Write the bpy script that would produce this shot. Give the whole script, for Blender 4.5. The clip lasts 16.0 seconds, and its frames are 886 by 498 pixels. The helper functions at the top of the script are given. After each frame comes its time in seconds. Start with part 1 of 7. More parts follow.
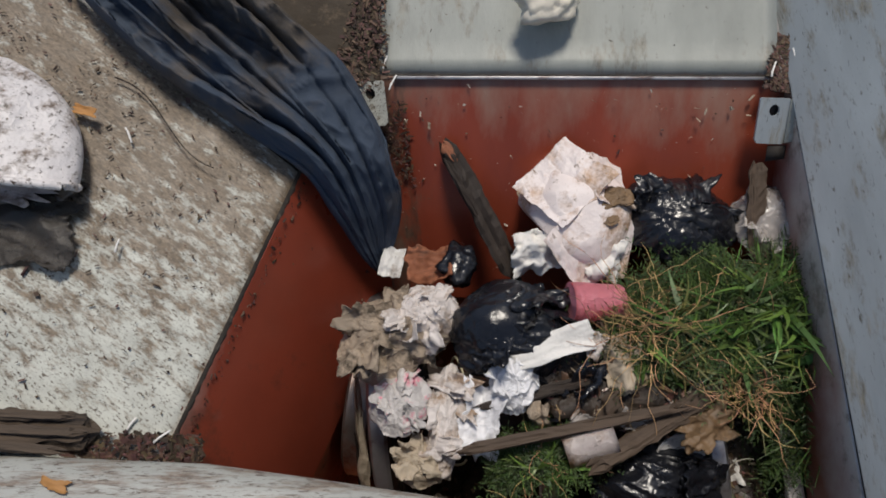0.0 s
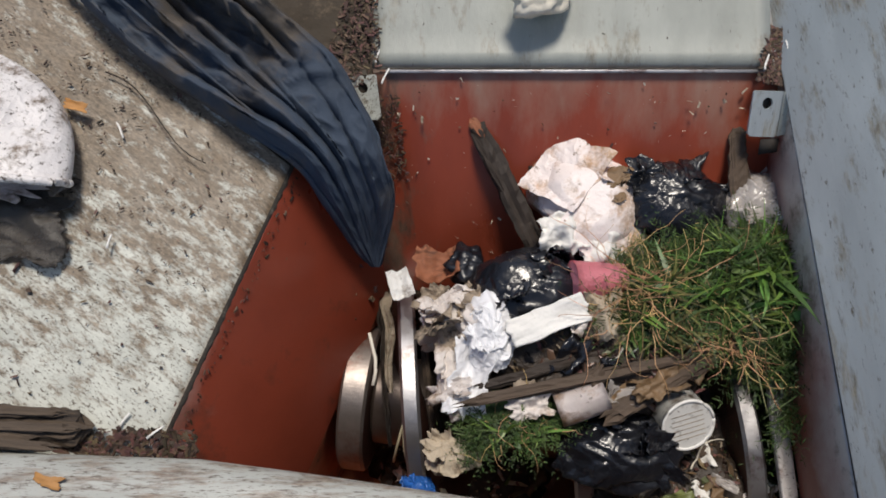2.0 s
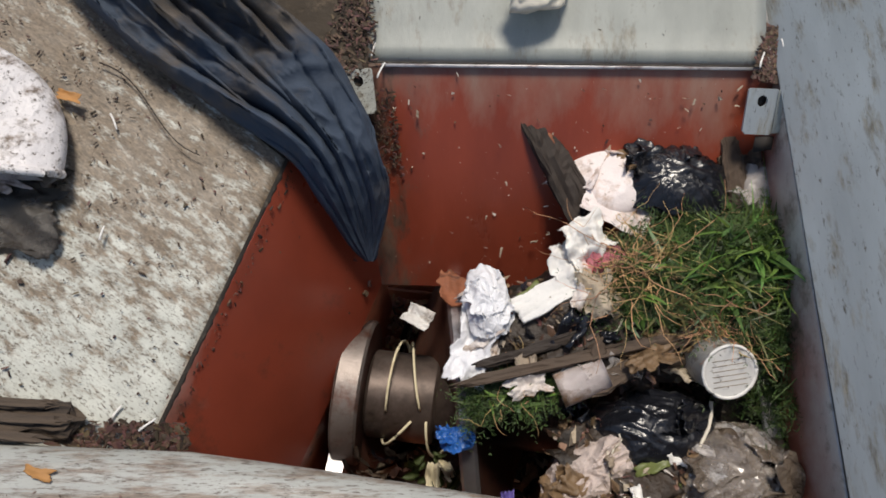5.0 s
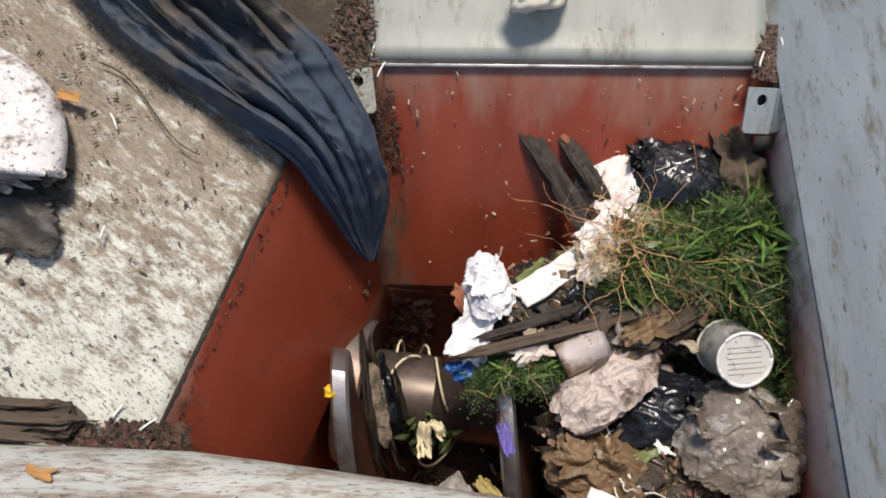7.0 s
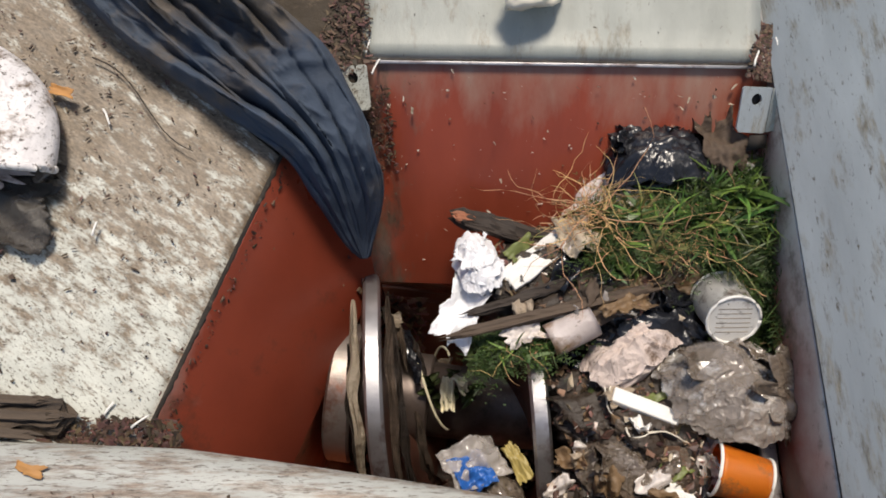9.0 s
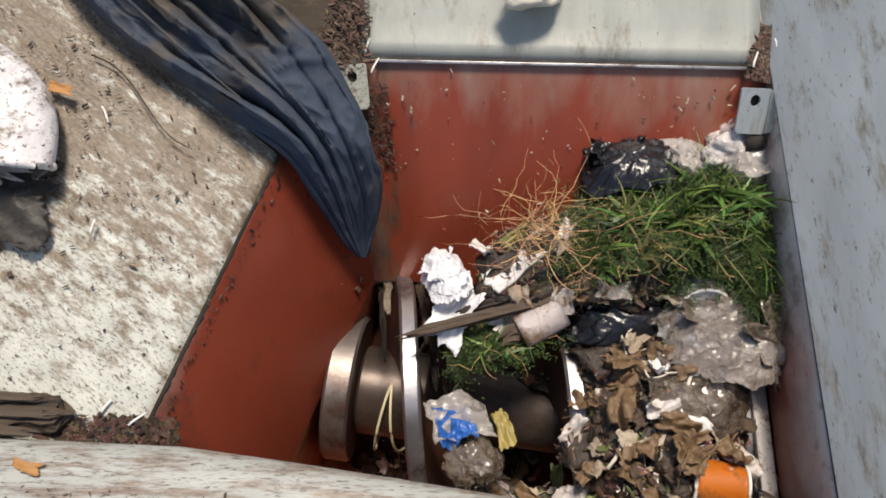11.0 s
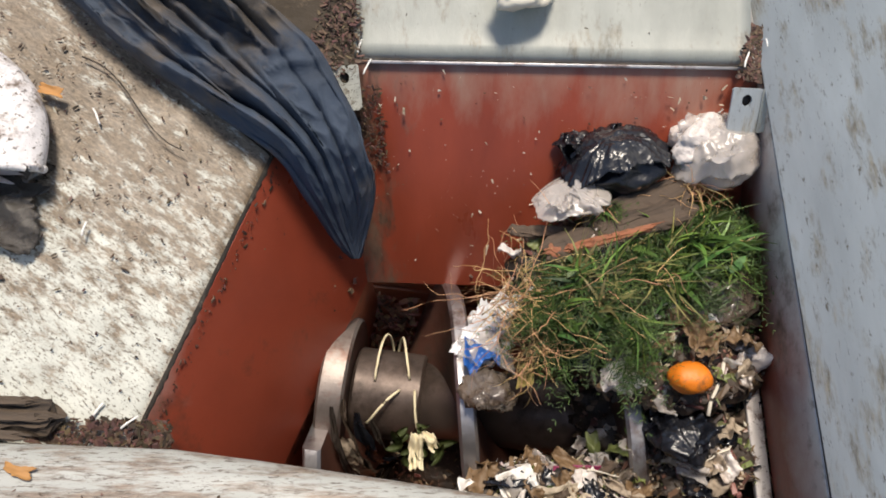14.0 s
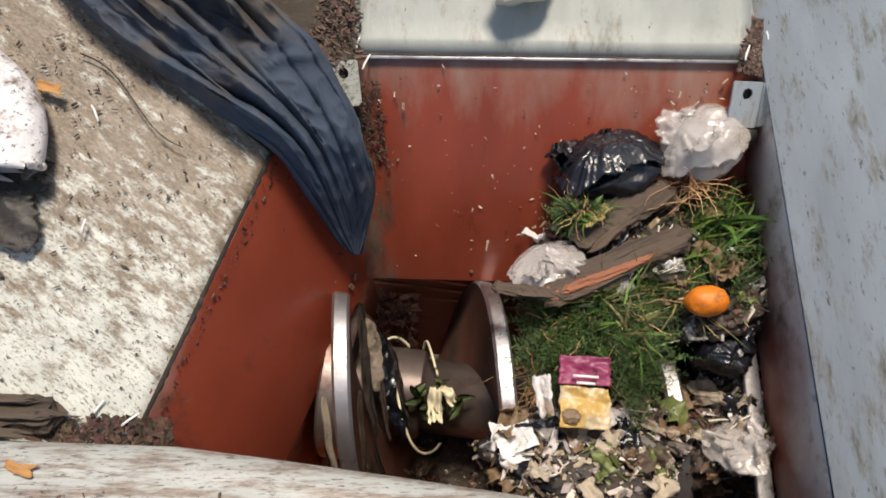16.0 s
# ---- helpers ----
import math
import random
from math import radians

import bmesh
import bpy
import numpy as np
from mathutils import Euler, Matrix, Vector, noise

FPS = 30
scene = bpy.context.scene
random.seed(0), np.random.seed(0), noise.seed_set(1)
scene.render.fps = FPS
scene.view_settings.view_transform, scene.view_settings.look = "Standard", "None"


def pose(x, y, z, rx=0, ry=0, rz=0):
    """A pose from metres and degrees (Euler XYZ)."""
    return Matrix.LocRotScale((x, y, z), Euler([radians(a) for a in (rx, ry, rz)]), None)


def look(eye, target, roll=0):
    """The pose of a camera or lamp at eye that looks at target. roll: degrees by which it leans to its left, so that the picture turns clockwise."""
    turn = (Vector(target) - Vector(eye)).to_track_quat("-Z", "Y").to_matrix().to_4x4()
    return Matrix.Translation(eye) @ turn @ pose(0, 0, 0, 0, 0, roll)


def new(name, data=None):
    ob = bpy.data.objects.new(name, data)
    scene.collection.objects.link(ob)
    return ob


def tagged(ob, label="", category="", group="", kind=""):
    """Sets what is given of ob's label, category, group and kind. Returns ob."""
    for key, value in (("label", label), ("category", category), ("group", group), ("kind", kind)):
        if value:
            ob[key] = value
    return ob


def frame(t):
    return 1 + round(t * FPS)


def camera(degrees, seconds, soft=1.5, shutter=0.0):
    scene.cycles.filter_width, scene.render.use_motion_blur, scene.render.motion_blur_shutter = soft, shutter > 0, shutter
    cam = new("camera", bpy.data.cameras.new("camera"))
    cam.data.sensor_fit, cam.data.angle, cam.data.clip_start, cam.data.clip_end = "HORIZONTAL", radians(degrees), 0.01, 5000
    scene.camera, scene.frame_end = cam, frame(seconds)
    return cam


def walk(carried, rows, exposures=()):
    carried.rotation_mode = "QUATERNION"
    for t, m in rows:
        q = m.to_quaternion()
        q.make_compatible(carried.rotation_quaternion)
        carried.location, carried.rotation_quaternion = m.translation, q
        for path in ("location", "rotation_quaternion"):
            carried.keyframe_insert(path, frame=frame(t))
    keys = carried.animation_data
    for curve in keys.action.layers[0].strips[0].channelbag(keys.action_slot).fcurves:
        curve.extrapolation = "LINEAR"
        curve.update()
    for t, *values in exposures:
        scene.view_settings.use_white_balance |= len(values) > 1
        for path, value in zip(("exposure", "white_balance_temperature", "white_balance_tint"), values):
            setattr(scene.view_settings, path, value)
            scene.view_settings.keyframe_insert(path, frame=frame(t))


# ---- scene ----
cam = camera(62, 16.0, soft=1.75, shutter=0.4)
EXPOSURES = [(0.0, -0.21, 6800, 10), (0.5, 0.00, 6800, 10), (1.0, 0.06, 6800, 10), (1.5, 0.08, 6850, 10), (3.0, 0.08, 6850, 10), (4.0, 0.10, 6900, 10), (6.5, 0.14, 6950, 10), (7.0, 0.48, 7050, 11), (9.0, 0.42, 7200, 11), (12.0, 0.53, 7250, 11), (15.5, 0.68, 7200, 11), (16.0, 0.60, 7250, 11)]
walk(cam, [
    (0.0, pose(-0.0052, -0.0011, 0.8048, 23.354, 1.671, 0.471)),
    (0.5, pose(-0.0033, -0.0006, 0.8050, 23.048, 1.645, 0.509)),
    (1.0, pose(-0.0023, 0.0008, 0.8061, 22.806, 1.669, 0.736)),
    (1.5, pose(-0.0009, 0.0015, 0.8056, 22.831, 1.655, 0.557)),
    (2.0, pose(-0.0007, 0.0016, 0.8051, 22.743, 1.530, 0.176)),
    (2.5, pose(-0.0021, 0.0009, 0.8054, 22.569, 1.440, 0.029)),
    (3.0, pose(-0.0023, 0.0005, 0.8043, 22.573, 1.237, 0.206)),
    (3.5, pose(-0.0010, 0.0001, 0.8036, 22.490, 1.199, 0.284)),
    (4.0, pose(-0.0017, -0.0002, 0.8039, 22.502, 1.050, 0.404)),
    (6.5, pose(-0.0029, 0.0007, 0.8027, 22.387, 0.760, 0.418)),
    (7.0, pose(-0.0034, -0.0007, 0.8040, 22.440, 0.834, 0.339)),
    (7.5, pose(-0.0043, -0.0010, 0.8024, 22.279, 0.676, 0.412)),
    (8.0, pose(-0.0044, -0.0008, 0.8016, 22.257, 0.611, 0.490)),
    (8.5, pose(-0.0036, -0.0007, 0.8018, 22.263, 0.415, 0.550)),
    (9.0, pose(-0.0028, -0.0012, 0.8015, 22.356, 0.347, 0.408)),
    (11.5, pose(-0.0009, -0.0015, 0.8020, 22.301, 0.151, 0.698)),
    (12.0, pose(0.0003, -0.0017, 0.8014, 22.371, 0.239, 0.504)),
    (12.5, pose(-0.0001, -0.0018, 0.8015, 22.376, 0.071, 0.519)),
    (13.0, pose(-0.0005, -0.0014, 0.8009, 22.440, -0.052, 0.244)),
    (13.5, pose(-0.0008, -0.0015, 0.8018, 22.414, -0.184, 0.175)),
    (14.0, pose(-0.0009, -0.0016, 0.8012, 22.404, -0.173, 0.226)),
    (14.5, pose(-0.0003, -0.0012, 0.8011, 22.333, -0.117, 0.236)),
    (15.0, pose(-0.0003, -0.0010, 0.8020, 22.298, -0.105, 0.138)),
    (15.5, pose(-0.0000, -0.0000, 0.7986, 22.363, -0.129, 0.044)),
    (16.0, pose(-0.0000, -0.0000, 0.8000, 22.000, 0.000, -0.000)),
], exposures=EXPOSURES)

# ---- light: soft daylight from behind the hopper ----
world = bpy.data.worlds.new("sky")
scene.world = world
world.use_nodes = True
wn, wl = world.node_tree.nodes, world.node_tree.links
sky = wn.new("ShaderNodeTexSky")
sky.sky_type, sky.sun_disc = "NISHITA", False
sky.sun_elevation, sky.sun_rotation = radians(71), radians(9)
wn["Background"].inputs["Strength"].default_value = 0.10
wl.new(sky.outputs[0], wn["Background"].inputs["Color"])
sun = new("sun", bpy.data.lights.new("sun", "SUN"))
sun.data.energy, sun.data.angle, sun.data.color = 2.7, radians(13), (1.0, 0.95, 0.88)
sun.matrix_world = look((0.16, 1.05, 3.2), (0, 0, 0))


# ---- materials ----
def material(name, base, rough=0.6, metal=0.0, dirt=None, dirt_scale=18.0, dirt_amount=0.45, stretch=(1, 1, 1),
             vary=0.25, vary_scale=9.0, bump=0.15, bump_scale=60.0, island=0.0, coat=0.0, wear=None, alpha=1.0,
             trans=0.0, sheen=0.0, fine=0.0, spec=0.5, crinkle=0.0, turn=None, fade=None):
    m = bpy.data.materials.new(name)
    m.use_nodes = True
    n, l = m.node_tree.nodes, m.node_tree.links
    b = n["Principled BSDF"]
    co = n.new("ShaderNodeTexCoord")
    mp = n.new("ShaderNodeMapping")
    mp.inputs["Scale"].default_value = stretch
    if turn is not None:
        mp.vector_type = "TEXTURE"
        mp.inputs["Scale"].default_value = [1 / s for s in stretch]
        mp.inputs["Rotation"].default_value = (0, 0, radians(turn))
    l.new(co.outputs["Object"], mp.inputs["Vector"])

    def noise_tex(scale, detail=6.0, rough_n=0.6, source=None):
        t = n.new("ShaderNodeTexNoise")
        t.inputs["Scale"].default_value, t.inputs["Detail"].default_value, t.inputs["Roughness"].default_value = scale, detail, rough_n
        l.new((source or mp).outputs[0 if source is None else "Object"], t.inputs["Vector"])
        return t

    def ramp(tex, lo, hi):
        r = n.new("ShaderNodeMapRange")
        r.inputs["From Min"].default_value, r.inputs["From Max"].default_value = lo, hi
        l.new(tex.outputs["Fac"] if "Fac" in tex.outputs else tex.outputs[0], r.inputs["Value"])
        return r

    def mix(fac, a, c):
        x = n.new("ShaderNodeMix")
        x.data_type = "RGBA"
        if hasattr(fac, "outputs"):
            l.new(fac.outputs[0], x.inputs["Factor"])
        else:
            x.inputs["Factor"].default_value = fac
        for k, v in ((6, a), (7, c)):
            if isinstance(v, tuple):
                x.inputs[k].default_value = (*v, 1)
            else:
                l.new(v, x.inputs[k])
        return x.outputs[2]

    dark = tuple(c * (1 - vary) for c in base)
    light = tuple(min(1, c * (1 + vary)) for c in base)
    colour = mix(ramp(noise_tex(vary_scale, 8), 0.3, 0.7), dark, light)
    if island:
        g = n.new("ShaderNodeNewGeometry")
        h = n.new("ShaderNodeHueSaturation")
        r1 = n.new("ShaderNodeMapRange")
        r1.inputs["To Min"].default_value, r1.inputs["To Max"].default_value = 1 - island, 1 + island
        l.new(g.outputs["Random Per Island"], r1.inputs["Value"])
        l.new(r1.outputs[0], h.inputs["Value"])
        l.new(colour, h.inputs["Color"])
        r2 = n.new("ShaderNodeMapRange")
        r2.inputs["To Min"].default_value, r2.inputs["To Max"].default_value = 0.5 - island * 0.085, 0.5 + island * 0.03
        wn2 = n.new("ShaderNodeTexWhiteNoise")
        wn2.noise_dimensions = "1D"
        l.new(g.outputs["Random Per Island"], wn2.inputs["W"])
        l.new(wn2.outputs["Value"], r2.inputs["Value"])
        l.new(r2.outputs[0], h.inputs["Hue"])
        colour = h.outputs["Color"]
    if wear:
        wear_colour, axis, lo, hi = wear
        sp = n.new("ShaderNodeSeparateXYZ")
        l.new(co.outputs["Object"], sp.inputs[0])
        r = n.new("ShaderNodeMapRange")
        r.inputs["From Min"].default_value, r.inputs["From Max"].default_value = lo, hi
        l.new(sp.outputs[axis], r.inputs["Value"])
        wn3 = noise_tex(7.0, 8, 0.65)
        ad = n.new("ShaderNodeMath")
        ad.operation = "MULTIPLY_ADD"
        l.new(wn3.outputs["Fac"], ad.inputs[0])
        ad.inputs[1].default_value = 1.7
        l.new(r.outputs[0], ad.inputs[2])
        r3 = n.new("ShaderNodeMapRange")
        r3.inputs["From Min"].default_value, r3.inputs["From Max"].default_value = 1.1, 1.95
        l.new(ad.outputs[0], r3.inputs["Value"])
        colour = mix(r3, colour, wear_colour)
    if dirt:
        lo = 0.72 - dirt_amount * 0.45
        spread = noise_tex(dirt_scale, 10, 0.72)
        if fade:
            axis, f0, f1, k = fade
            sp2 = n.new("ShaderNodeSeparateXYZ")
            l.new(co.outputs["Object"], sp2.inputs[0])
            r4 = n.new("ShaderNodeMapRange")
            r4.inputs["From Min"].default_value, r4.inputs["From Max"].default_value = f0, f1
            r4.inputs["To Min"].default_value, r4.inputs["To Max"].default_value = -k, k
            l.new(sp2.outputs[axis], r4.inputs["Value"])
            ad2 = n.new("ShaderNodeMath")
            l.new(spread.outputs["Fac"], ad2.inputs[0])
            l.new(r4.outputs[0], ad2.inputs[1])
            spread = ad2
        grime = mix(ramp(noise_tex(dirt_scale * 3.5, 8, 0.75), 0.36, 0.64), tuple(c * 0.55 for c in dirt), tuple(min(1, c * 1.55) for c in dirt))
        colour = mix(ramp(spread, lo, lo + 0.13), colour, grime)
        if fine:
            lo2 = 0.74 - fine * 0.4
            colour = mix(ramp(noise_tex(dirt_scale * 5, 6, 0.75), lo2, lo2 + 0.07), colour, tuple(c * 0.5 for c in dirt))
    l.new(colour, b.inputs["Base Color"])
    rr = ramp(noise_tex(dirt_scale * 0.7, 6), 0.2, 0.8)
    rr.inputs["To Min"].default_value, rr.inputs["To Max"].default_value = max(0.03, rough - 0.16), min(1, rough + 0.16)
    l.new(rr.outputs[0], b.inputs["Roughness"])
    b.inputs["Metallic"].default_value = metal
    b.inputs["Specular IOR Level"].default_value = spec
    b.inputs["Coat Weight"].default_value = coat
    b.inputs["Coat Roughness"].default_value = 0.15
    b.inputs["Transmission Weight"].default_value = trans
    b.inputs["Sheen Weight"].default_value = sheen
    b.inputs["Alpha"].default_value = alpha
    if bump:
        bp = n.new("ShaderNodeBump")
        bp.inputs["Strength"].default_value, bp.inputs["Distance"].default_value = bump, 0.004
        l.new(noise_tex(bump_scale, 8, 0.65).outputs["Fac"], bp.inputs["Height"])
        last = bp
        for sc, st in ((26.0, crinkle), (75.0, crinkle * 0.7)):
            if crinkle:
                sub = n.new("ShaderNodeMath")
                sub.operation = "SUBTRACT"
                l.new(noise_tex(sc, 3, 0.5).outputs["Fac"], sub.inputs[0])
                sub.inputs[1].default_value = 0.5
                ab = n.new("ShaderNodeMath")
                ab.operation = "ABSOLUTE"
                l.new(sub.outputs[0], ab.inputs[0])
                pw = n.new("ShaderNodeMath")
                pw.operation = "POWER"
                l.new(ab.outputs[0], pw.inputs[0])
                pw.inputs[1].default_value = 0.55
                b2 = n.new("ShaderNodeBump")
                b2.invert = True
                b2.inputs["Strength"].default_value, b2.inputs["Distance"].default_value = st, 0.28 / sc
                l.new(pw.outputs[0], b2.inputs["Height"])
                l.new(last.outputs[0], b2.inputs["Normal"])
                last = b2
        l.new(last.outputs[0], b.inputs["Normal"])
    return m


MUD = (0.085, 0.06, 0.038)
plate_dirty = material("plate_dirty", (0.50, 0.51, 0.455), 0.55, dirt=(0.170, 0.128, 0.086), dirt_scale=38, dirt_amount=0.62, fine=0.50, stretch=(0.85, 1.9, 1), turn=-35, vary=0.16, vary_scale=30, fade=("Y", 0.14, 0.44, 0.10))
plate_grey = material("plate_grey", (0.355, 0.370, 0.335), 0.5, dirt=(0.22, 0.20, 0.155), dirt_scale=10, dirt_amount=0.37, fine=0.26, stretch=(2.4, 0.9, 1), vary=0.14)
# same grey paint, coloured bluer and darker for weaker light on the steep plate
plate_shade_blue = material("plate_shade_blue", (0.350, 0.390, 0.415), 0.45, dirt=(0.22, 0.205, 0.165), dirt_scale=20, dirt_amount=0.44, fine=0.36, stretch=(2.8, 0.5, 1.8), vary=0.14)
plate_front = material("plate_front", (0.40, 0.405, 0.375), 0.5, dirt=(0.20, 0.155, 0.12), dirt_scale=34, dirt_amount=0.57, fine=0.47, stretch=(0.35, 2.2, 1), vary=0.16, vary_scale=20)
red_back = material("red_back", (0.275, 0.054, 0.027), 0.36, stretch=(2.0, 0.7, 0.7), dirt=(0.12, 0.075, 0.052), dirt_scale=7, dirt_amount=0.34, fine=0.1, fade=("X", 0.08, -0.13, 0.15), vary=0.22, vary_scale=5, bump=0.06,
                    wear=((0.36, 0.27, 0.21), "Z", -0.10, 0.05), spec=0.5)
red_left = material("red_left", (0.280, 0.053, 0.027), 0.36, dirt=(0.10, 0.035, 0.022), dirt_scale=5, dirt_amount=0.4, fine=0.12, vary=0.22, vary_scale=5, bump=0.06,
                    wear=((0.42, 0.38, 0.33), "X", -0.265, -0.355))
red_right = material("red_right", (0.24, 0.065, 0.042), 0.45, dirt=MUD, dirt_scale=8, dirt_amount=0.4, fine=0.2, wear=((0.52, 0.54, 0.53), "Z", -0.13, 0.0))
red_trough = material("red_trough", (0.34, 0.10, 0.05), 0.42, dirt=(0.10, 0.05, 0.03), dirt_scale=9, dirt_amount=0.42, fine=0.2, stretch=(0.4, 2, 2))
steel = material("worn_steel", (0.42, 0.41, 0.42), 0.40, 0.9, dirt=(0.13, 0.065, 0.045), dirt_scale=12, dirt_amount=0.46, vary=0.18, vary_scale=20, bump=0.12, bump_scale=90)
rusty_steel = material("rusty_steel", (0.27, 0.235, 0.215), 0.46, 0.8, dirt=(0.17, 0.075, 0.05), dirt_scale=9, dirt_amount=0.54, vary=0.25, vary_scale=14, bump=0.14, bump_scale=90)
shaft_metal = material("shaft_metal", (0.105, 0.078, 0.066), 0.42, 0.5, dirt=(0.05, 0.035, 0.028), dirt_scale=8, dirt_amount=0.5, vary=0.35, bump=0.1)
flight_face = material("flight_face", (0.115, 0.048, 0.033), 0.45, 0.3, dirt=(0.04, 0.028, 0.02), dirt_scale=9, dirt_amount=0.5, vary=0.3)
dark_fill = material("dark_gap", (0.03, 0.025, 0.022), 0.8)
denim = material("denim", (0.043, 0.062, 0.094), 0.85, dirt=(0.084, 0.070, 0.058), dirt_scale=4, dirt_amount=0.50, fine=0.1, vary=0.3, vary_scale=8, bump=0.35, bump_scale=160)
black_film = material("black_film", (0.010, 0.011, 0.015), 0.28, vary=0.3, bump=0.12, bump_scale=30, coat=0.25, dirt=(0.05, 0.042, 0.036), dirt_amount=0.14, crinkle=0.26)
white_film = material("white_film", (0.80, 0.80, 0.82), 0.38, dirt=(0.32, 0.27, 0.22), dirt_scale=22, dirt_amount=0.2, fine=0.1, vary=0.06, bump=0.2, crinkle=0.4)
dirty_white = material("dirty_white", (0.70, 0.64, 0.60), 0.5, dirt=(0.26, 0.18, 0.12), dirt_scale=16, dirt_amount=0.50, fine=0.3, vary=0.12, bump=0.2, crinkle=0.4)
sack_white = material("sack_white", (0.74, 0.70, 0.685), 0.45, dirt=(0.16, 0.11, 0.075), dirt_scale=30, dirt_amount=0.44, fine=0.45, vary=0.07, bump=0.2, crinkle=0.35)
clear_film = material("clear_film", (0.64, 0.59, 0.55), 0.16, dirt=(0.36, 0.29, 0.22), dirt_scale=12, dirt_amount=0.38, vary=0.2, bump=0.2, alpha=0.42, coat=0.6, crinkle=0.22)
murky_film = material("murky_film", (0.17, 0.135, 0.105), 0.11, dirt=(0.06, 0.042, 0.03), dirt_scale=18, dirt_amount=0.55, vary=0.4, bump=0.4, coat=1.0, crinkle=0.8)
paper_white = material("paper_white", (0.80, 0.78, 0.74), 0.7, dirt=(0.30, 0.22, 0.15), dirt_scale=25, dirt_amount=0.22, fine=0.15, vary=0.06, crinkle=0.25)
paper_cream = material("paper_cream", (0.78, 0.72, 0.60), 0.6, dirt=(0.40, 0.32, 0.22), dirt_scale=25, dirt_amount=0.25, vary=0.1, crinkle=0.15)
paper_tan = material("paper_tan", (0.48, 0.40, 0.30), 0.8, dirt=(0.15, 0.10, 0.06), dirt_scale=25, dirt_amount=0.4, fine=0.2, vary=0.25, crinkle=0.4)
pulp = material("pulp", (0.40, 0.32, 0.24), 0.8, dirt=(0.06, 0.045, 0.03), dirt_scale=25, dirt_amount=0.5, fine=0.2, vary=0.4, bump=0.5, crinkle=0.6)
pink_film = material("pink_film", (0.95, 0.32, 0.38), 0.45, dirt=(0.60, 0.25, 0.22), dirt_amount=0.16, vary=0.15, crinkle=0.4)
pink_print = material("pink_print", (0.58, 0.55, 0.53), 0.5, dirt=(0.72, 0.05, 0.16), dirt_scale=30, dirt_amount=0.40, vary=0.3, crinkle=0.4)
blue_film = material("blue_film", (0.02, 0.12, 0.42), 0.35, dirt=(0.5, 0.55, 0.6), dirt_scale=28, dirt_amount=0.3, vary=0.3, crinkle=0.5)
purple_film = material("purple_film", (0.12, 0.09, 0.35), 0.5, vary=0.3)
yellow_film = material("yellow_film", (0.36, 0.28, 0.09), 0.5, vary=0.2)
wood_dark = material("wood_dark", (0.040, 0.028, 0.021), 0.75, dirt=(0.02, 0.015, 0.012), dirt_scale=14, stretch=(0.25, 3, 3), dirt_amount=0.5, vary=0.5, bump=0.6, bump_scale=40)
wood_grey = material("wood_grey", (0.098, 0.067, 0.046), 0.8, dirt=(0.05, 0.035, 0.025), dirt_scale=14, stretch=(0.25, 3, 3), dirt_amount=0.5, vary=0.4, bump=0.6, bump_scale=40)
wood_bark = material("wood_bark", (0.105, 0.075, 0.052), 0.85, dirt=(0.024, 0.018, 0.014), dirt_scale=18, stretch=(0.25, 3, 3), dirt_amount=0.5, fine=0.2, vary=0.45, bump=0.8, bump_scale=50)
wood_raw = material("wood_raw", (0.30, 0.11, 0.055), 0.8, dirt=(0.12, 0.05, 0.03), dirt_scale=16, stretch=(0.25, 3, 3), dirt_amount=0.45, vary=0.3)
orange_card = material("orange_card", (0.80, 0.22, 0.02), 0.5, dirt=(0.20, 0.11, 0.06), dirt_scale=14, dirt_amount=0.46, vary=0.1)
orange_peel = material("orange_peel", (0.75, 0.20, 0.015), 0.42, dirt=(0.20, 0.09, 0.035), dirt_scale=26, dirt_amount=0.40, vary=0.15, bump=0.3, bump_scale=160)
grass_green = material("grass_green", (0.062, 0.120, 0.020), 0.5, island=0.5, vary=0.6, vary_scale=26)
grass_dry = material("grass_dry", (0.17, 0.165, 0.050), 0.6, island=0.5, vary=0.5, vary_scale=26)
fern_green = material("fern_green", (0.040, 0.082, 0.018), 0.6, island=0.5, vary=0.6, vary_scale=26)
leaf_pale = material("leaf_pale", (0.105, 0.135, 0.042), 0.5, island=0.4, vary=0.3)
root_tan = material("root_tan", (0.54, 0.36, 0.16), 0.75, island=0.5, vary=0.3)
mulch_mix = material("mulch_mix", (0.15, 0.10, 0.06), 0.32, island=0.8, vary=0.4, spec=0.6)
mulch_base = material("mulch_base", (0.05, 0.035, 0.025), 0.55, dirt=(0.015, 0.012, 0.01), dirt_amount=0.5, vary=0.5, bump=0.8, crinkle=0.5)
crumbs = material("crumbs", (0.10, 0.07, 0.045), 0.8, island=0.8, vary=0.3)
straw = material("straw", (0.72, 0.66, 0.55), 0.6, dirt=(0.3, 0.22, 0.15), dirt_amount=0.25, vary=0.12)
cream = material("cream", (0.70, 0.62, 0.42), 0.6, dirt=(0.3, 0.2, 0.1), dirt_amount=0.3, vary=0.2)
litter_brown = material("litter_brown", (0.085, 0.055, 0.033), 0.75, island=0.8, vary=0.3)
leaf_litter = material("leaf_litter", (0.32, 0.20, 0.12), 0.7, island=0.8, vary=0.3)
leaf_brown = material("leaf_brown", (0.45, 0.22, 0.07), 0.7, vary=0.4)
towel_grey = material("towel_grey", (0.60, 0.50, 0.455), 0.85, dirt=(0.12, 0.075, 0.05), dirt_scale=20, dirt_amount=0.45, fine=0.3, vary=0.25, crinkle=0.4)
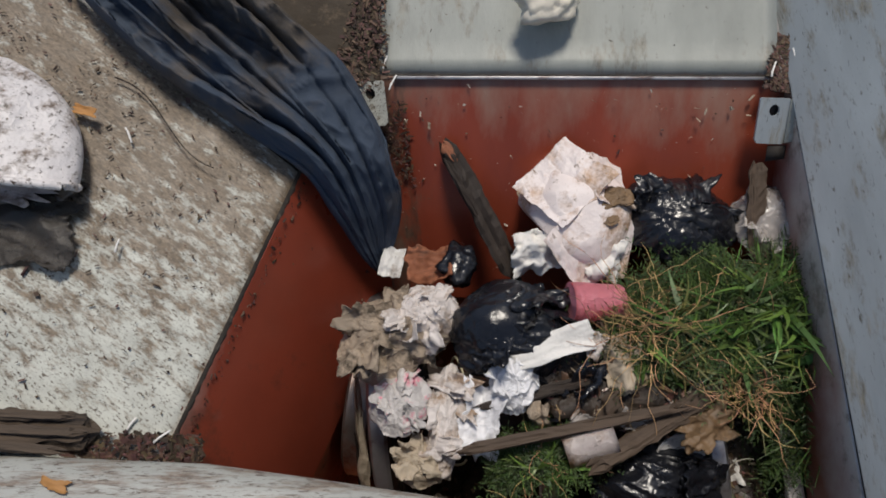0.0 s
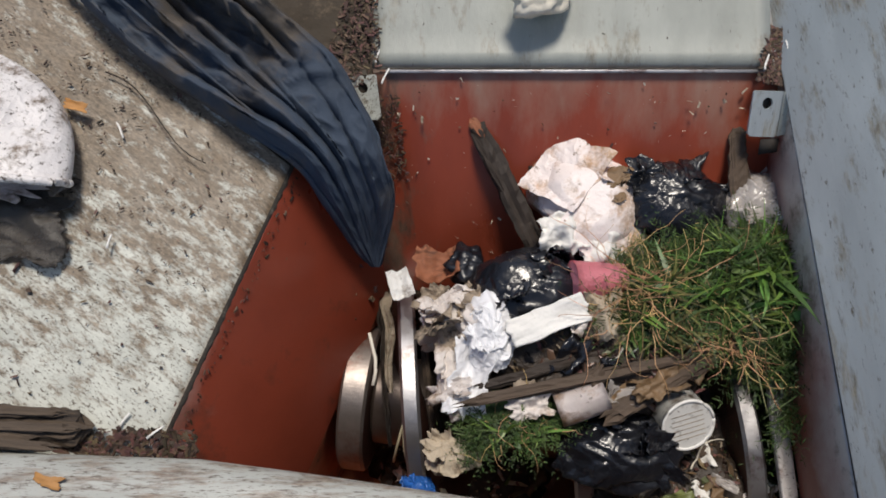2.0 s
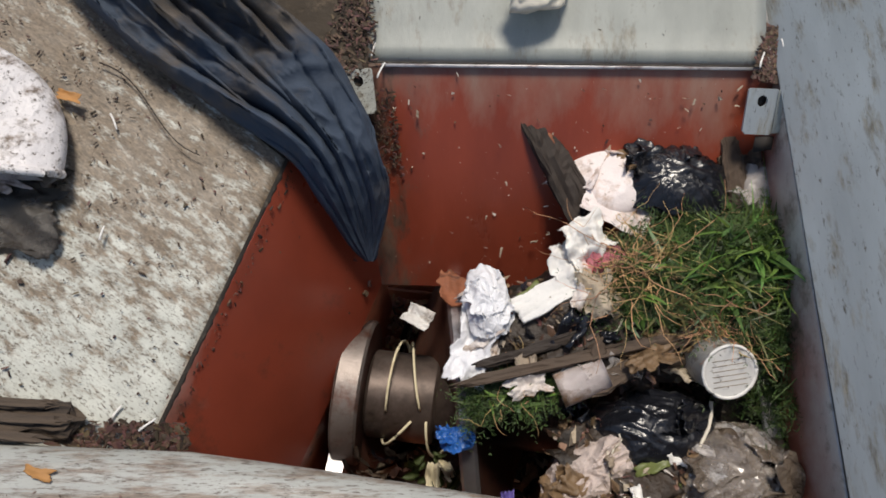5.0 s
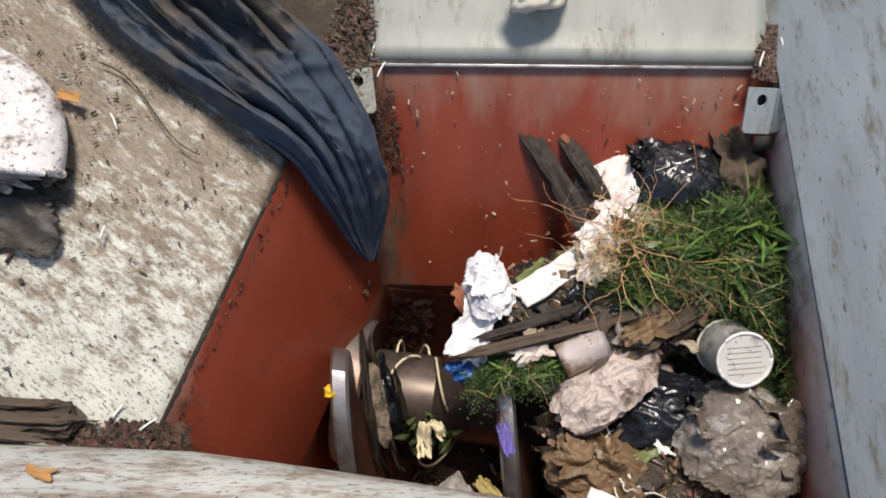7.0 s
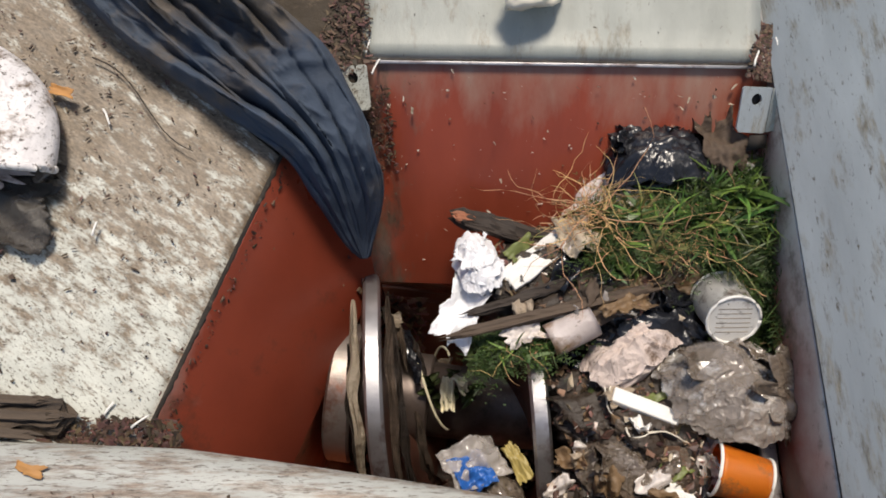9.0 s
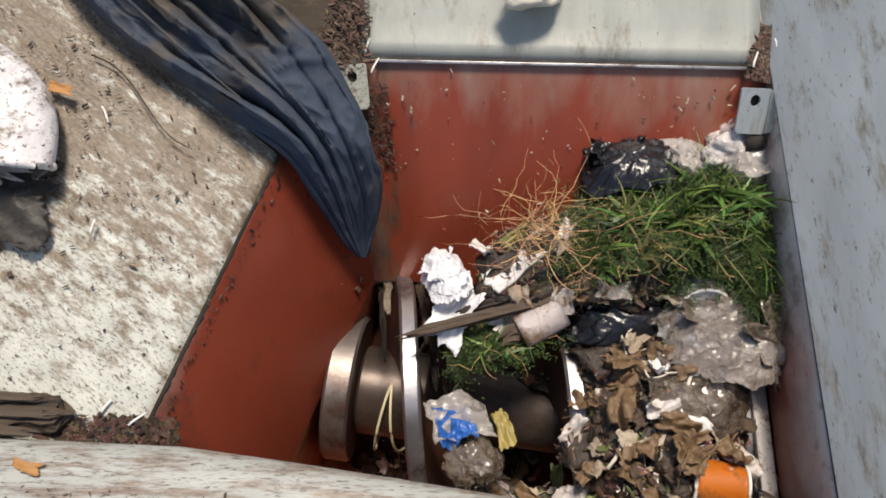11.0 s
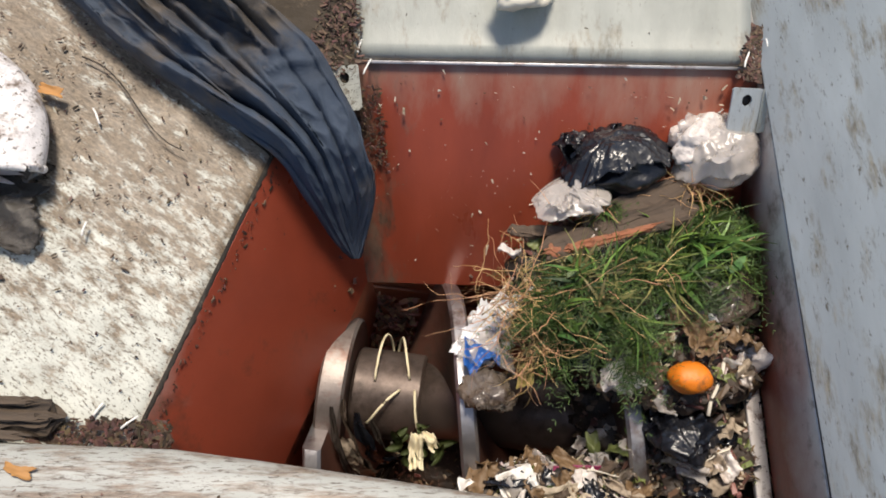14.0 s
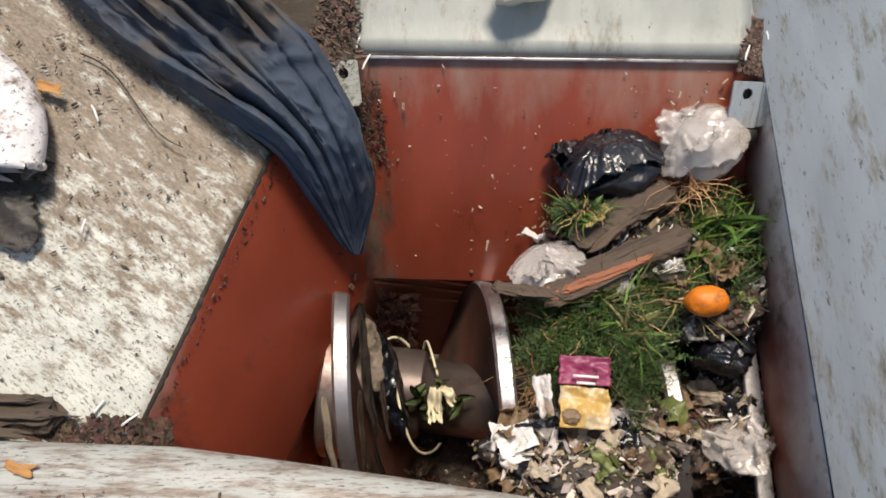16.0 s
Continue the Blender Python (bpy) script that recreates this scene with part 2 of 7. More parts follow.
soiled_white = material("soiled_white", (0.88, 0.78, 0.75), 0.5, dirt=(0.40, 0.25, 0.15), dirt_scale=13, dirt_amount=0.52, fine=0.34, vary=0.16, crinkle=0.25)
wet_card = material("wet_card", (0.20, 0.125, 0.065), 0.6, dirt=(0.06, 0.04, 0.025), dirt_scale=20, dirt_amount=0.45, vary=0.35, crinkle=0.5)
cup_grey = material("cup_grey", (0.70, 0.69, 0.66), 0.5, dirt=(0.16, 0.12, 0.09), dirt_scale=26, dirt_amount=0.4, fine=0.35, vary=0.12)
dirt_and_gap_shade = material("dirt_and_gap_shade", (0.05, 0.042, 0.034), 0.9, dirt=(0.16, 0.14, 0.11), dirt_scale=60, dirt_amount=0.4, vary=0.4, bump=0.8)
soil = material("soil", (0.055, 0.042, 0.029), 0.9, dirt=(0.12, 0.09, 0.06), dirt_scale=40, dirt_amount=0.45, fine=0.3, vary=0.4, bump=0.8)
flower_yellow = material("flower_yellow", (0.80, 0.50, 0.02), 0.6, vary=0.2)
scuffed = material("scuffed", (0.46, 0.43, 0.41), 0.5, 0.3, dirt=(0.10, 0.06, 0.045), dirt_scale=40, dirt_amount=0.46, fine=0.4, vary=0.25)
# the pale dirt colour here paints white glints and crease whitening on wet film
clear_murk_glints = material("clear_murk_glints", (0.33, 0.28, 0.24), 0.10, dirt=(0.78, 0.74, 0.69), dirt_scale=24, dirt_amount=0.44, stretch=(1.0, 1.25, 1.0), vary=0.35, bump=0.3, alpha=0.6, coat=1.0, crinkle=0.75)
mulch_pale = material("mulch_pale", (0.44, 0.38, 0.34), 0.40, island=0.8, vary=0.4, spec=0.6)
yellow_print = material("yellow_print", (0.55, 0.35, 0.10), 0.45, dirt=(0.60, 0.50, 0.36), dirt_scale=30, dirt_amount=0.5, vary=0.2, crinkle=0.2)
magenta_print = material("magenta_print", (0.25, 0.03, 0.09), 0.45, dirt=(0.20, 0.03, 0.07), dirt_scale=20, dirt_amount=0.3, vary=0.2, crinkle=0.2)
leaf_dark = material("leaf_dark", (0.045, 0.105, 0.022), 0.45, island=0.5, vary=0.4, vary_scale=26)
blade_bright = material("blade_bright", (0.10, 0.20, 0.04), 0.42, island=0.5, vary=0.25)
purple_ink = material("purple_ink", (0.22, 0.16, 0.42), 0.6)


# ---- mesh helpers ----
def part(name, bm, mat, parent=None, label="", smooth=True):
    me = bpy.data.meshes.new(name)
    bm.to_mesh(me)
    bm.free()
    for m in (mat if isinstance(mat, (list, tuple)) else [mat]):
        me.materials.append(m)
    if smooth:
        for p in me.polygons:
            p.use_smooth = True
    ob = new(name, me)
    ob.parent = parent
    if label:
        ob["label"] = label
    return ob


def thing(name, label, category, group="", kind=""):
    return tagged(new(name), label, category, group, kind)


def raw(name, verts, faces, mat, parent=None, label="", smooth=False, indices=None):
    me = bpy.data.meshes.new(name)
    me.from_pydata([tuple(v) for v in verts], [], faces)
    for m in (mat if isinstance(mat, (list, tuple)) else [mat]):
        me.materials.append(m)
    if indices:
        me.polygons.foreach_set("material_index", indices)
    if smooth:
        for p in me.polygons:
            p.use_smooth = True
    ob = new(name, me)
    ob.parent = parent
    if label:
        ob["label"] = label
    return ob


def slab(corners, thick, cuts=1, bevel=0.0):
    """A flat plate through four corners, grown by thick against its normal, with bevelled edges."""
    bm = bmesh.new()
    c = [Vector(v) for v in corners]
    n = (c[1] - c[0]).cross(c[3] - c[0]).normalized()
    top = [bm.verts.new(v) for v in c]
    low = [bm.verts.new(v - n * thick) for v in c]
    bm.faces.new(top)
    bm.faces.new(low[::-1])
    for i in range(4):
        j = (i + 1) % 4
        bm.faces.new((top[j], top[i], low[i], low[j]))
    if bevel:
        bmesh.ops.bevel(bm, geom=bm.edges[:], offset=bevel, segments=3, profile=0.5, affect="EDGES")
    return bm


def fold_noise(p, scale, seed):
    q = Vector(p) * scale + Vector((seed * 7.13, seed * 3.7, seed * 1.9))
    return noise.noise(q)


def creases(p, scale, seed):
    """Distance to the nearest of scattered points: cones that meet in sharp creases."""
    q = Vector(p) * scale + Vector((seed * 7.13, seed * 3.7, seed * 1.9))
    q += Vector((noise.noise(q * 1.7), noise.noise(q * 1.7 + Vector((9, 0, 0))), noise.noise(q * 1.7 + Vector((0, 9, 0))))) * 0.25
    return noise.voronoi(q)[0][0]


def crumpled(rx, ry, rz, seed, amount=0.22, sub=4, flats=True, ridge=1.0):
    """A crumpled closed lump: a bag or wad of that half size, with flats and long sharp pleats."""
    bm = bmesh.new()
    bmesh.ops.create_icosphere(bm, subdivisions=sub, radius=1)
    rng = random.Random(seed)
    planes = [(Vector((rng.gauss(0, 1), rng.gauss(0, 1), rng.gauss(0, 1))).normalized(), rng.uniform(0.74, 1.0)) for _ in range(14)] if flats else []
    grain = Euler((0, rng.uniform(-0.5, 0.5), rng.uniform(0, 3.14))).to_matrix()
    for v in bm.verts:
        d = v.co.normalized()
        body = 1.12 if flats else 1.0
        for n, w in planes:
            k = d.dot(n)
            if k > 0.3:
                body = min(body, w / k)
        g = grain @ d
        g = Vector((g.x * 0.45, g.y, g.z)) + Vector((noise.noise(d * 1.6 + Vector((seed, 0, 0))), noise.noise(d * 1.6 + Vector((0, seed, 0))), 0)) * 0.35
        big = fold_noise(d, 1.1, seed) * 1.0
        pleat = (0.45 - abs(fold_noise(g, 2.3, seed)) ** 0.6) * 0.9 + (0.45 - abs(fold_noise(g, 5.2, seed + 5)) ** 0.6) * 0.38 + (creases(d, 2.0, seed + 9) - 0.45) * 0.45
        v.co = Vector((d.x * rx, d.y * ry, d.z * rz)) * body * (1 + amount * (big + pleat * ridge))
    return bm


def draped(rx, ry, rz, seed, depth=0.3, cells=44, ragged=0.13, spread=1.12, pull=1.0):
    """Plastic film drawn over a lump: a ragged dome with sharp pleats that run together, of real thickness."""
    bm = bmesh.new()
    bmesh.ops.create_grid(bm, x_segments=cells, y_segments=cells, size=1.0)
    rng = random.Random(seed)
    cx, cy, tw = rng.uniform(-0.5, 0.5), rng.uniform(-0.5, 0.5), rng.uniform(0, 6.28)
    cx, cy, rays = cx * pull, cy * pull, 2.6 if pull == 1.0 else 7.5
    for v in bm.verts:
        x, y = v.co.x + rng.uniform(-0.35, 0.35) * 2 / cells, v.co.y + rng.uniform(-0.35, 0.35) * 2 / cells
        q = max(abs(x), abs(y))
        a = math.atan2(y, x)
        k = q / max(1e-6, math.hypot(x, y)) * spread * (1 + ragged * q * (noise.noise(Vector((math.cos(a) * 1.6, math.sin(a) * 1.6, seed * 3.1))) * 1.6 + 0.35 * noise.noise(Vector((math.cos(a) * 6, math.sin(a) * 6, seed)))))
        x, y = x * k, y * k
        r2 = min(1.45, x * x + y * y)
        dome = math.sqrt(max(0.0, 1 - r2)) if r2 < 0.9 else 0.316 - (r2 - 0.9) * 0.75
        ray = math.atan2(y - cy, x - cx)
        far = math.hypot(x - cx, y - cy)
        warp = 0.7 * noise.noise(Vector((x * 1.5, y * 1.5, seed)))
        pleat = 0.5 - abs(noise.noise(Vector((math.cos(ray) * rays + warp, math.sin(ray) * rays, far * 0.5 + seed)))) ** 0.55
        cross = 0.5 - abs(noise.noise(Vector((x * 1.9 + warp, y * 1.9, seed + 8)))) ** 0.6
        fine = 0.5 - abs(noise.noise(Vector((x * 6.5 + warp, y * 6.5 - warp, seed + 3)))) ** 0.6
        z = dome + depth * (pleat * min(1, far * 1.6) + cross * 0.75 + fine * 0.17 + 0.6 * noise.noise(Vector((x * 1.2, y * 1.2, seed + 5))))
        v.co = Vector((x * rx, y * ry, z * rz))
    bmesh.ops.triangulate(bm, faces=bm.faces[:])
    bmesh.ops.solidify(bm, geom=bm.faces[:], thickness=0.0012)
    return bm


def sheet(w, h, seed, bend=0.3, thick=0.0012, cells=22, ragged=0.12, curl=0.0):
    """A crumpled or torn sheet of that size lying in the xy plane."""
    bm = bmesh.new()
    bmesh.ops.create_grid(bm, x_segments=cells, y_segments=cells, size=0.5)
    s = min(w, h)
    for v in bm.verts:
        x, y = v.co.x, v.co.y
        edge = max(abs(x), abs(y)) * 2
        a = math.atan2(y, x)
        rag = 1 + ragged * edge * (noise.noise(Vector((math.cos(a) * 2.2, math.sin(a) * 2.2, seed * 3.1))) * 1.5 + noise.noise(Vector((x * 14, y * 14, seed))) * 0.5)
        z = bend * s * (creases((x, y, 0), 2.6, seed) * 0.7 + creases((x, y, 0), 6.0, seed + 3) * 0.3 + fold_noise((x, y, 0), 1.6, seed + 6) * 0.9)
        z += curl * s * (x * x * 2 - 0.2)
        v.co = Vector((x * w * rag, y * h * rag, z))
    bmesh.ops.solidify(bm, geom=bm.faces[:], thickness=thick)
    return bm


def plank(length, width, thick, seed, taper=0.3, splinter=0.25, seg=22):
    """A rough split stick along x, with splintered ends."""
    bm = bmesh.new()
    ring, rings = 14, []
    for i in range(seg + 1):
        u = i / seg
        x = (u - 0.5) * length
        k = 1 - taper * abs(u - 0.35) - (0.5 if i in (0, seg) else 0)
        row = []
        for j in range(ring):
            a = 2 * math.pi * j / ring
            sq = 1 / max(abs(math.cos(a)), abs(math.sin(a))) ** 0.6
            n = 1 + 0.30 * noise.noise(Vector((u * 4, math.cos(a) * 1.4, math.sin(a) * 1.4 + seed))) + 0.55 * noise.noise(Vector((u * 2.2, j * 2.7 + seed, 3))) + 0.30 * noise.noise(Vector((u * 16, j * 1.3, seed)))
            end = splinter * length * noise.noise(Vector((j * 1.7, seed, u * 0.4))) * (0.6 if i in (0, seg) else (0.25 if i in (1, seg - 1) else 0))
            row.append(bm.verts.new((x + end, math.cos(a) * sq * width / 2 * n * k + 0.12 * width * math.sin(u * 4 + seed), math.sin(a) * sq * thick / 2 * n * k)))
        rings.append(row)
    for i in range(seg):
        for j in range(ring):
            bm.faces.new((rings[i][j], rings[i][(j + 1) % ring], rings[i + 1][(j + 1) % ring], rings[i + 1][j]))
    bm.faces.new(rings[0][::-1])
    bm.faces.new(rings[-1])
    return bm


def tube_into(verts, faces, pts, r, sides=5, tip=0.4):
    base = len(verts)
    n = len(pts)
    for i, p in enumerate(pts):
        p = Vector(p)
        d = (Vector(pts[min(i + 1, n - 1)]) - Vector(pts[max(i - 1, 0)])).normalized()
        a = d.orthogonal().normalized()
        b = d.cross(a)
        rr = r * (1 - (1 - tip) * i / max(1, n - 1))
        for j in range(sides):
            t = 2 * math.pi * j / sides
            verts.append(p + (a * math.cos(t) + b * math.sin(t)) * rr)
    for i in range(n - 1):
        for j in range(sides):
            k = (j + 1) % sides
            faces.append((base + i * sides + j, base + i * sides + k, base + (i + 1) * sides + k, base + (i + 1) * sides + j))
    faces.append(tuple(base + j for j in range(sides))[::-1])
    faces.append(tuple(base + (n - 1) * sides + j for j in range(sides)))


def chip_into(verts, faces, p, size, rng, flat=0.4, up=Vector((0, 0, 1))):
    """A small irregular chip with eight corners, lying on its support."""
    base = len(verts)
    a = up.orthogonal().normalized()
    b = up.cross(a)
    t = rng.uniform(0, 6.28)
    u, w = a * math.cos(t) + b * math.sin(t), b * math.cos(t) - a * math.sin(t)
    n = (up + u * rng.uniform(-0.3, 0.3) + w * rng.uniform(-0.3, 0.3)).normalized()
    lx, ly, lz = size * rng.uniform(0.4, 2.0), size * rng.uniform(0.15, 0.8), size * flat * rng.uniform(0.3, 1)
    for z in (-1, 1):
        for x, y in ((-1, -1), (1, -1), (1, 1), (-1, 1)):
            verts.append(Vector(p) + u * x * lx * rng.uniform(0.25, 1) + w * y * ly * rng.uniform(0.2, 1) + n * (z * lz + size * rng.uniform(-0.22, 0.22)))
    for f in ((0, 3, 2, 1), (4, 5, 6, 7), (0, 1, 5, 4), (1, 2, 6, 5), (2, 3, 7, 6), (3, 0, 4, 7)):
        faces.append(tuple(base + i for i in f))


def scatter(name, quad, count, size, mat, label, seed, lift=0.001, clump=0.0, parent=None, power=2.0):
    """Crumbs of many sizes strewn over a quad (a, b, c, d in order round it)."""
    rng = random.Random(seed)
    a, b, c, d = [Vector(q) for q in quad]
    up = (b - a).cross(d - a).normalized()
    if up.z < 0:
        up = -up
    verts, faces, made = [], [], 0
    while made < count:
        u, w = rng.random(), rng.random()
        p = (a * (1 - u) + b * u) * (1 - w) + (d * (1 - u) + c * u) * w
        made += 1
        if clump and noise.noise(p * 14 + Vector((seed, 0, 0))) < clump - 0.5 + rng.uniform(-0.25, 0.25):
            continue
        chip_into(verts, faces, p + up * lift, size * (0.25 + 1.2 * rng.random() ** power), rng, 0.35, up)
    ob = raw(name, verts, faces, mat, parent)
    return tagged(ob, label, "debris", kind="stuff") if parent is None else ob


# ---- the hopper: plan in metres, rim at z = 0 ----
AX_Y, AX_Z, R_FLIGHT, R_SHAFT, PITCH = 0.214, -0.338, 0.184, 0.056, 0.22
AX_YAW, AX_TILT = -7.2, 0.4
AXIS = pose(0, AX_Y, AX_Z, 0, AX_TILT, AX_YAW)
hopper = thing("hopper", "rust-red steel feed hopper with worn grey edges", "hopper", kind="structure")
part("back_wall", slab([(-0.19, 0.600, -0.004), (-0.135, 0.377, -0.25), (0.470, 0.360, -0.25), (0.43, 0.590, -0.004)], 0.008, bevel=0.0015), red_back, hopper)
part("left_wall", slab([(-0.395, -0.10, -0.004), (-0.285, -0.07, -0.25), (-0.108, 0.390, -0.25), (-0.158, 0.610, -0.004)], 0.008, bevel=0.0015), red_left, hopper)
part("right_wall", slab([(0.416, 0.60, 0.0), (0.426, 0.56, -0.15), (0.402, -0.10, -0.15), (0.394, -0.10, 0.0)], 0.008, bevel=0.0015), red_right, hopper)
# thin steel strip that draws the bright highlight along the top edge
part("bare_edge", slab([(-0.10, 0.5965, 0.0005), (-0.10, 0.5925, -0.0015), (0.405, 0.5845, -0.0015), (0.405, 0.5885, 0.0005)], 0.003, bevel=0.0008), steel, hopper, "bare steel top edge, a strip added for its bright highlight")
part("end_wall", slab([(-0.287, -0.07, -0.254), (-0.287, -0.07, -0.56), (-0.110, 0.394, -0.56), (-0.110, 0.394, -0.254)], 0.010, bevel=0.001), red_trough, hopper)
part("wear_strip", slab([(0.401, 0.50, -0.148), (0.380, -0.10, -0.148), (0.400, -0.10, -0.148), (0.421, 0.50, -0.148)], 0.010, bevel=0.002), scuffed, hopper, "scuffed bare steel lower edge")


def trough_mesh():
    verts, faces, n = [], [], 30
    for r in (0.198, 0.206):
        for x in (-0.34, 0.80):
            for i in range(n + 1):
                a = radians(81 + (300 - 81) * i / n * 0.93)
                verts.append(AXIS @ Vector((x, r * math.sin(a), r * math.cos(a))))
    m = n + 1
    for i in range(n):
        faces.append((i, i + 1, m + i + 1, m + i))
        faces.append((2 * m + i + 1, 2 * m + i, 3 * m + i, 3 * m + i + 1))
    for k in (0, n):
        faces.append((k, m + k, 3 * m + k, 2 * m + k))
    return verts, faces


v, f = trough_mesh()
raw("trough", v, f, red_trough, hopper, smooth=True)
for a in (88, 97, 105, 113):
    sn, cs = math.sin(radians(a)), math.cos(radians(a))
    part("seam", slab([AXIS @ Vector(q) for q in ((-0.2, 0.1935 * sn, 0.1935 * cs), (0.46, 0.1935 * sn, 0.1935 * cs), (0.46, 0.1935 * sn, 0.1935 * cs + 0.004), (-0.2, 0.1935 * sn, 0.1935 * cs + 0.004))], 0.004), red_trough, hopper)
part("front_wall", slab([(-0.40, -0.17, -0.56), (0.80, -0.17, -0.56), (0.80, -0.17, 0.03), (-0.40, -0.17, 0.03)], 0.010), red_trough, hopper)
part("discharge_top", slab([(0.415, -0.17, -0.155), (0.80, -0.17, -0.155), (0.80, 0.50, -0.155), (0.435, 0.50, -0.155)], 0.008), red_trough, hopper)
part("discharge_back", slab([(0.44, 0.42, -0.60), (0.44, 0.42, -0.19), (0.80, 0.42, -0.19), (0.80, 0.42, -0.60)], 0.008), red_trough, hopper)
part("discharge_end", slab([(0.80, -0.17, -0.60), (0.80, 0.42, -0.60), (0.80, 0.42, -0.19), (0.80, -0.17, -0.19)], 0.008), red_trough, hopper)
part("underside", slab([(-0.45, -0.25, -0.60), (0.85, -0.25, -0.60), (0.85, 0.65, -0.60), (-0.45, 0.65, -0.60)], 0.02), dark_fill, hopper)

casing = tagged(part("machine_casing", slab([(-0.44, -0.26, -0.625), (0.86, -0.26, -0.625), (0.86, 0.66, -0.625), (-0.44, 0.66, -0.625)], 0.375, bevel=0.01), plate_shade_blue), "grey painted steel machine casing under the hopper", "machine casing", kind="structure")
ground = tagged(part("ground", slab([(-150, -150, -1.0), (150, -150, -1.0), (150, 150, -1.0), (-150, 150, -1.0)], 0.2), material("concrete", (0.26, 0.25, 0.23), 0.85, dirt=(0.14, 0.13, 0.11), dirt_scale=1.5, vary=0.2)), "plain grey concrete yard floor", "ground", kind="structure")
# grey loading plates round the rim
LPN = Vector((-0.947, 0.319, 0.0))
tip_l, foot_l = Vector((-0.2123, 0.452, 0.0)), Vector((-0.375, -0.02, 0.0))


def rolled_plate(edge_a, edge_b, out_a, out_b, reach, slope, radius=0.012, thick=0.006):
    """A plate whose inner edge is folded down in a round, running from edge a to edge b and out along out_a, out_b."""
    verts, faces = [], []
    prof = [(-0.003, -0.030), (-0.003, -radius)]
    for i in range(7):
        a = radians(90 * i / 6)
        prof.append((-0.003 + radius * (1 - math.cos(a)), -radius + radius * math.sin(a)))
    steps = 24
    for i in range(1, steps + 1):
        prof.append((radius + (reach - radius) * i / steps, slope * (reach - radius) * i / steps))
    cols = 26
    for side in (0, 1):
        for j in range(cols + 1):
            u = j / cols
            base = edge_a.lerp(edge_b, u)
            out = out_a.lerp(out_b, u)
            for o, h in prof:
                k = base + out * o + Vector((0, 0, h))
                dent = 0.0015 * noise.noise(k * 6)
                verts.append(k + Vector((0, 0, dent - side * thick)) + out * (side * thick * 0.6))
    m, n = len(prof), cols + 1
    for side in (0, 1):
        o = side * m * n
        for j in range(cols):
            for i in range(m - 1):
                q = (o + j * m + i, o + (j + 1) * m + i, o + (j + 1) * m + i + 1, o + j * m + i + 1)
                faces.append(q if side == 0 else q[::-1])
    o = m * n
    for j in range(cols):
        for i in (0, m - 1):
            faces.append((j * m + i, (j + 1) * m + i, o + (j + 1) * m + i, o + j * m + i))
    for i in range(m - 1):
        for j in (0, cols):
            faces.append((j * m + i, j * m + i + 1, o + j * m + i + 1, o + j * m + i))
    return verts, faces


v, f = rolled_plate(foot_l, tip_l, LPN, Vector((-0.80, 0.60, 0)), 0.62, math.tan(radians(12)), radius=0.021)
plate_left = tagged(raw("loading_plate", v, f, plate_dirty, smooth=True), "pale grey painted steel plate caked with brown dirt", "steel plate", kind="structure")
v, f = rolled_plate(Vector((-0.118, 0.606, 0.012)), Vector((0.402, 0.597, 0.012)), Vector((0, 1, 0)), Vector((0, 1, 0)), 0.5, math.tan(radians(22)), radius=0.018)
plate_back = tagged(raw("loading_plate", v, f, plate_grey, smooth=True), "light grey painted steel plate with streaked grime", "steel plate", kind="structure")
plate_right = tagged(part("side_plate", slab([(0.396, -0.30, 0.004), (0.78, -0.30, 0.62), (0.83, 1.1, 0.62), (0.430, 1.10, 0.004)][::-1], 0.008, bevel=0.002), plate_shade_blue), "grey painted steel side plate, bluish shade in its colour, with diagonal grime", "steel plate", kind="structure")
part("seam_gap", slab([(0.4135, 0.58, 0.0045), (0.4155, 0.58, 0.0075), (0.3985, -0.05, 0.0075), (0.3965, -0.05, 0.0045)][::-1], 0.002), dark_fill, plate_right)
raw("ink_mark", *(lambda p: (p, [(0, 1, 2, 3), (7, 6, 5, 4), (0, 4, 5, 1), (1, 5, 6, 2), (2, 6, 7, 3), (3, 7, 4, 0)]))(
    [Vector(q) + Vector((-0.0012, 0, 0.0009)) * k for k in (1, 2) for q in ((0.4245, 0.470, 0.018), (0.4262, 0.470, 0.0205), (0.4312, 0.535, 0.0262), (0.4297, 0.536, 0.0238))]), purple_ink, plate_right, "faded purple marker stroke")
corner_plate = tagged(part("corner_plate", slab([(-0.225, 0.44, -0.008), (-0.118, 0.58, -0.008), (-0.10, 1.10, 0.16), (-0.80, 1.05, 0.16)], 0.006, bevel=0.001), soil), "dirt-filled steel corner plate between loading plates", "steel plate", kind="structure")

# front lip, a bent plate that bows towards the hopper
LIP = [(-0.80, 0.103), (-0.468, 0.101), (-0.268, 0.094), (-0.156, 0.080), (-0.046, 0.065), (0.105, 0.043), (0.274, 0.016), (0.50, -0.02)]
verts, faces, prof = [], [], []
for i in range(9):
    a = radians(-40 + 130 * i / 8)
    prof.append((-0.03 + 0.03 * math.cos(a), -0.03 + 0.03 * math.sin(a)))
for i in range(1, 12):
    prof.append((-0.03 - 0.028 * i, 0.002 * i - 0.0003 * i * i))
prof += [(q[0] - 0.004, q[1] - 0.007) for q in prof[::-1]]
cols = []
for k in range(len(LIP) - 1):
    for i in range(5):
        u = i / 5
        cols.append((LIP[k][0] + (LIP[k + 1][0] - LIP[k][0]) * u, LIP[k][1] + (LIP[k + 1][1] - LIP[k][1]) * u))
cols.append(LIP[-1])
for x, y in cols:
    for o, h in prof:
        verts.append((x, y + o, 0.062 + h + 0.0015 * noise.noise(Vector((x * 8, o * 8, 0)))))
m = len(prof)
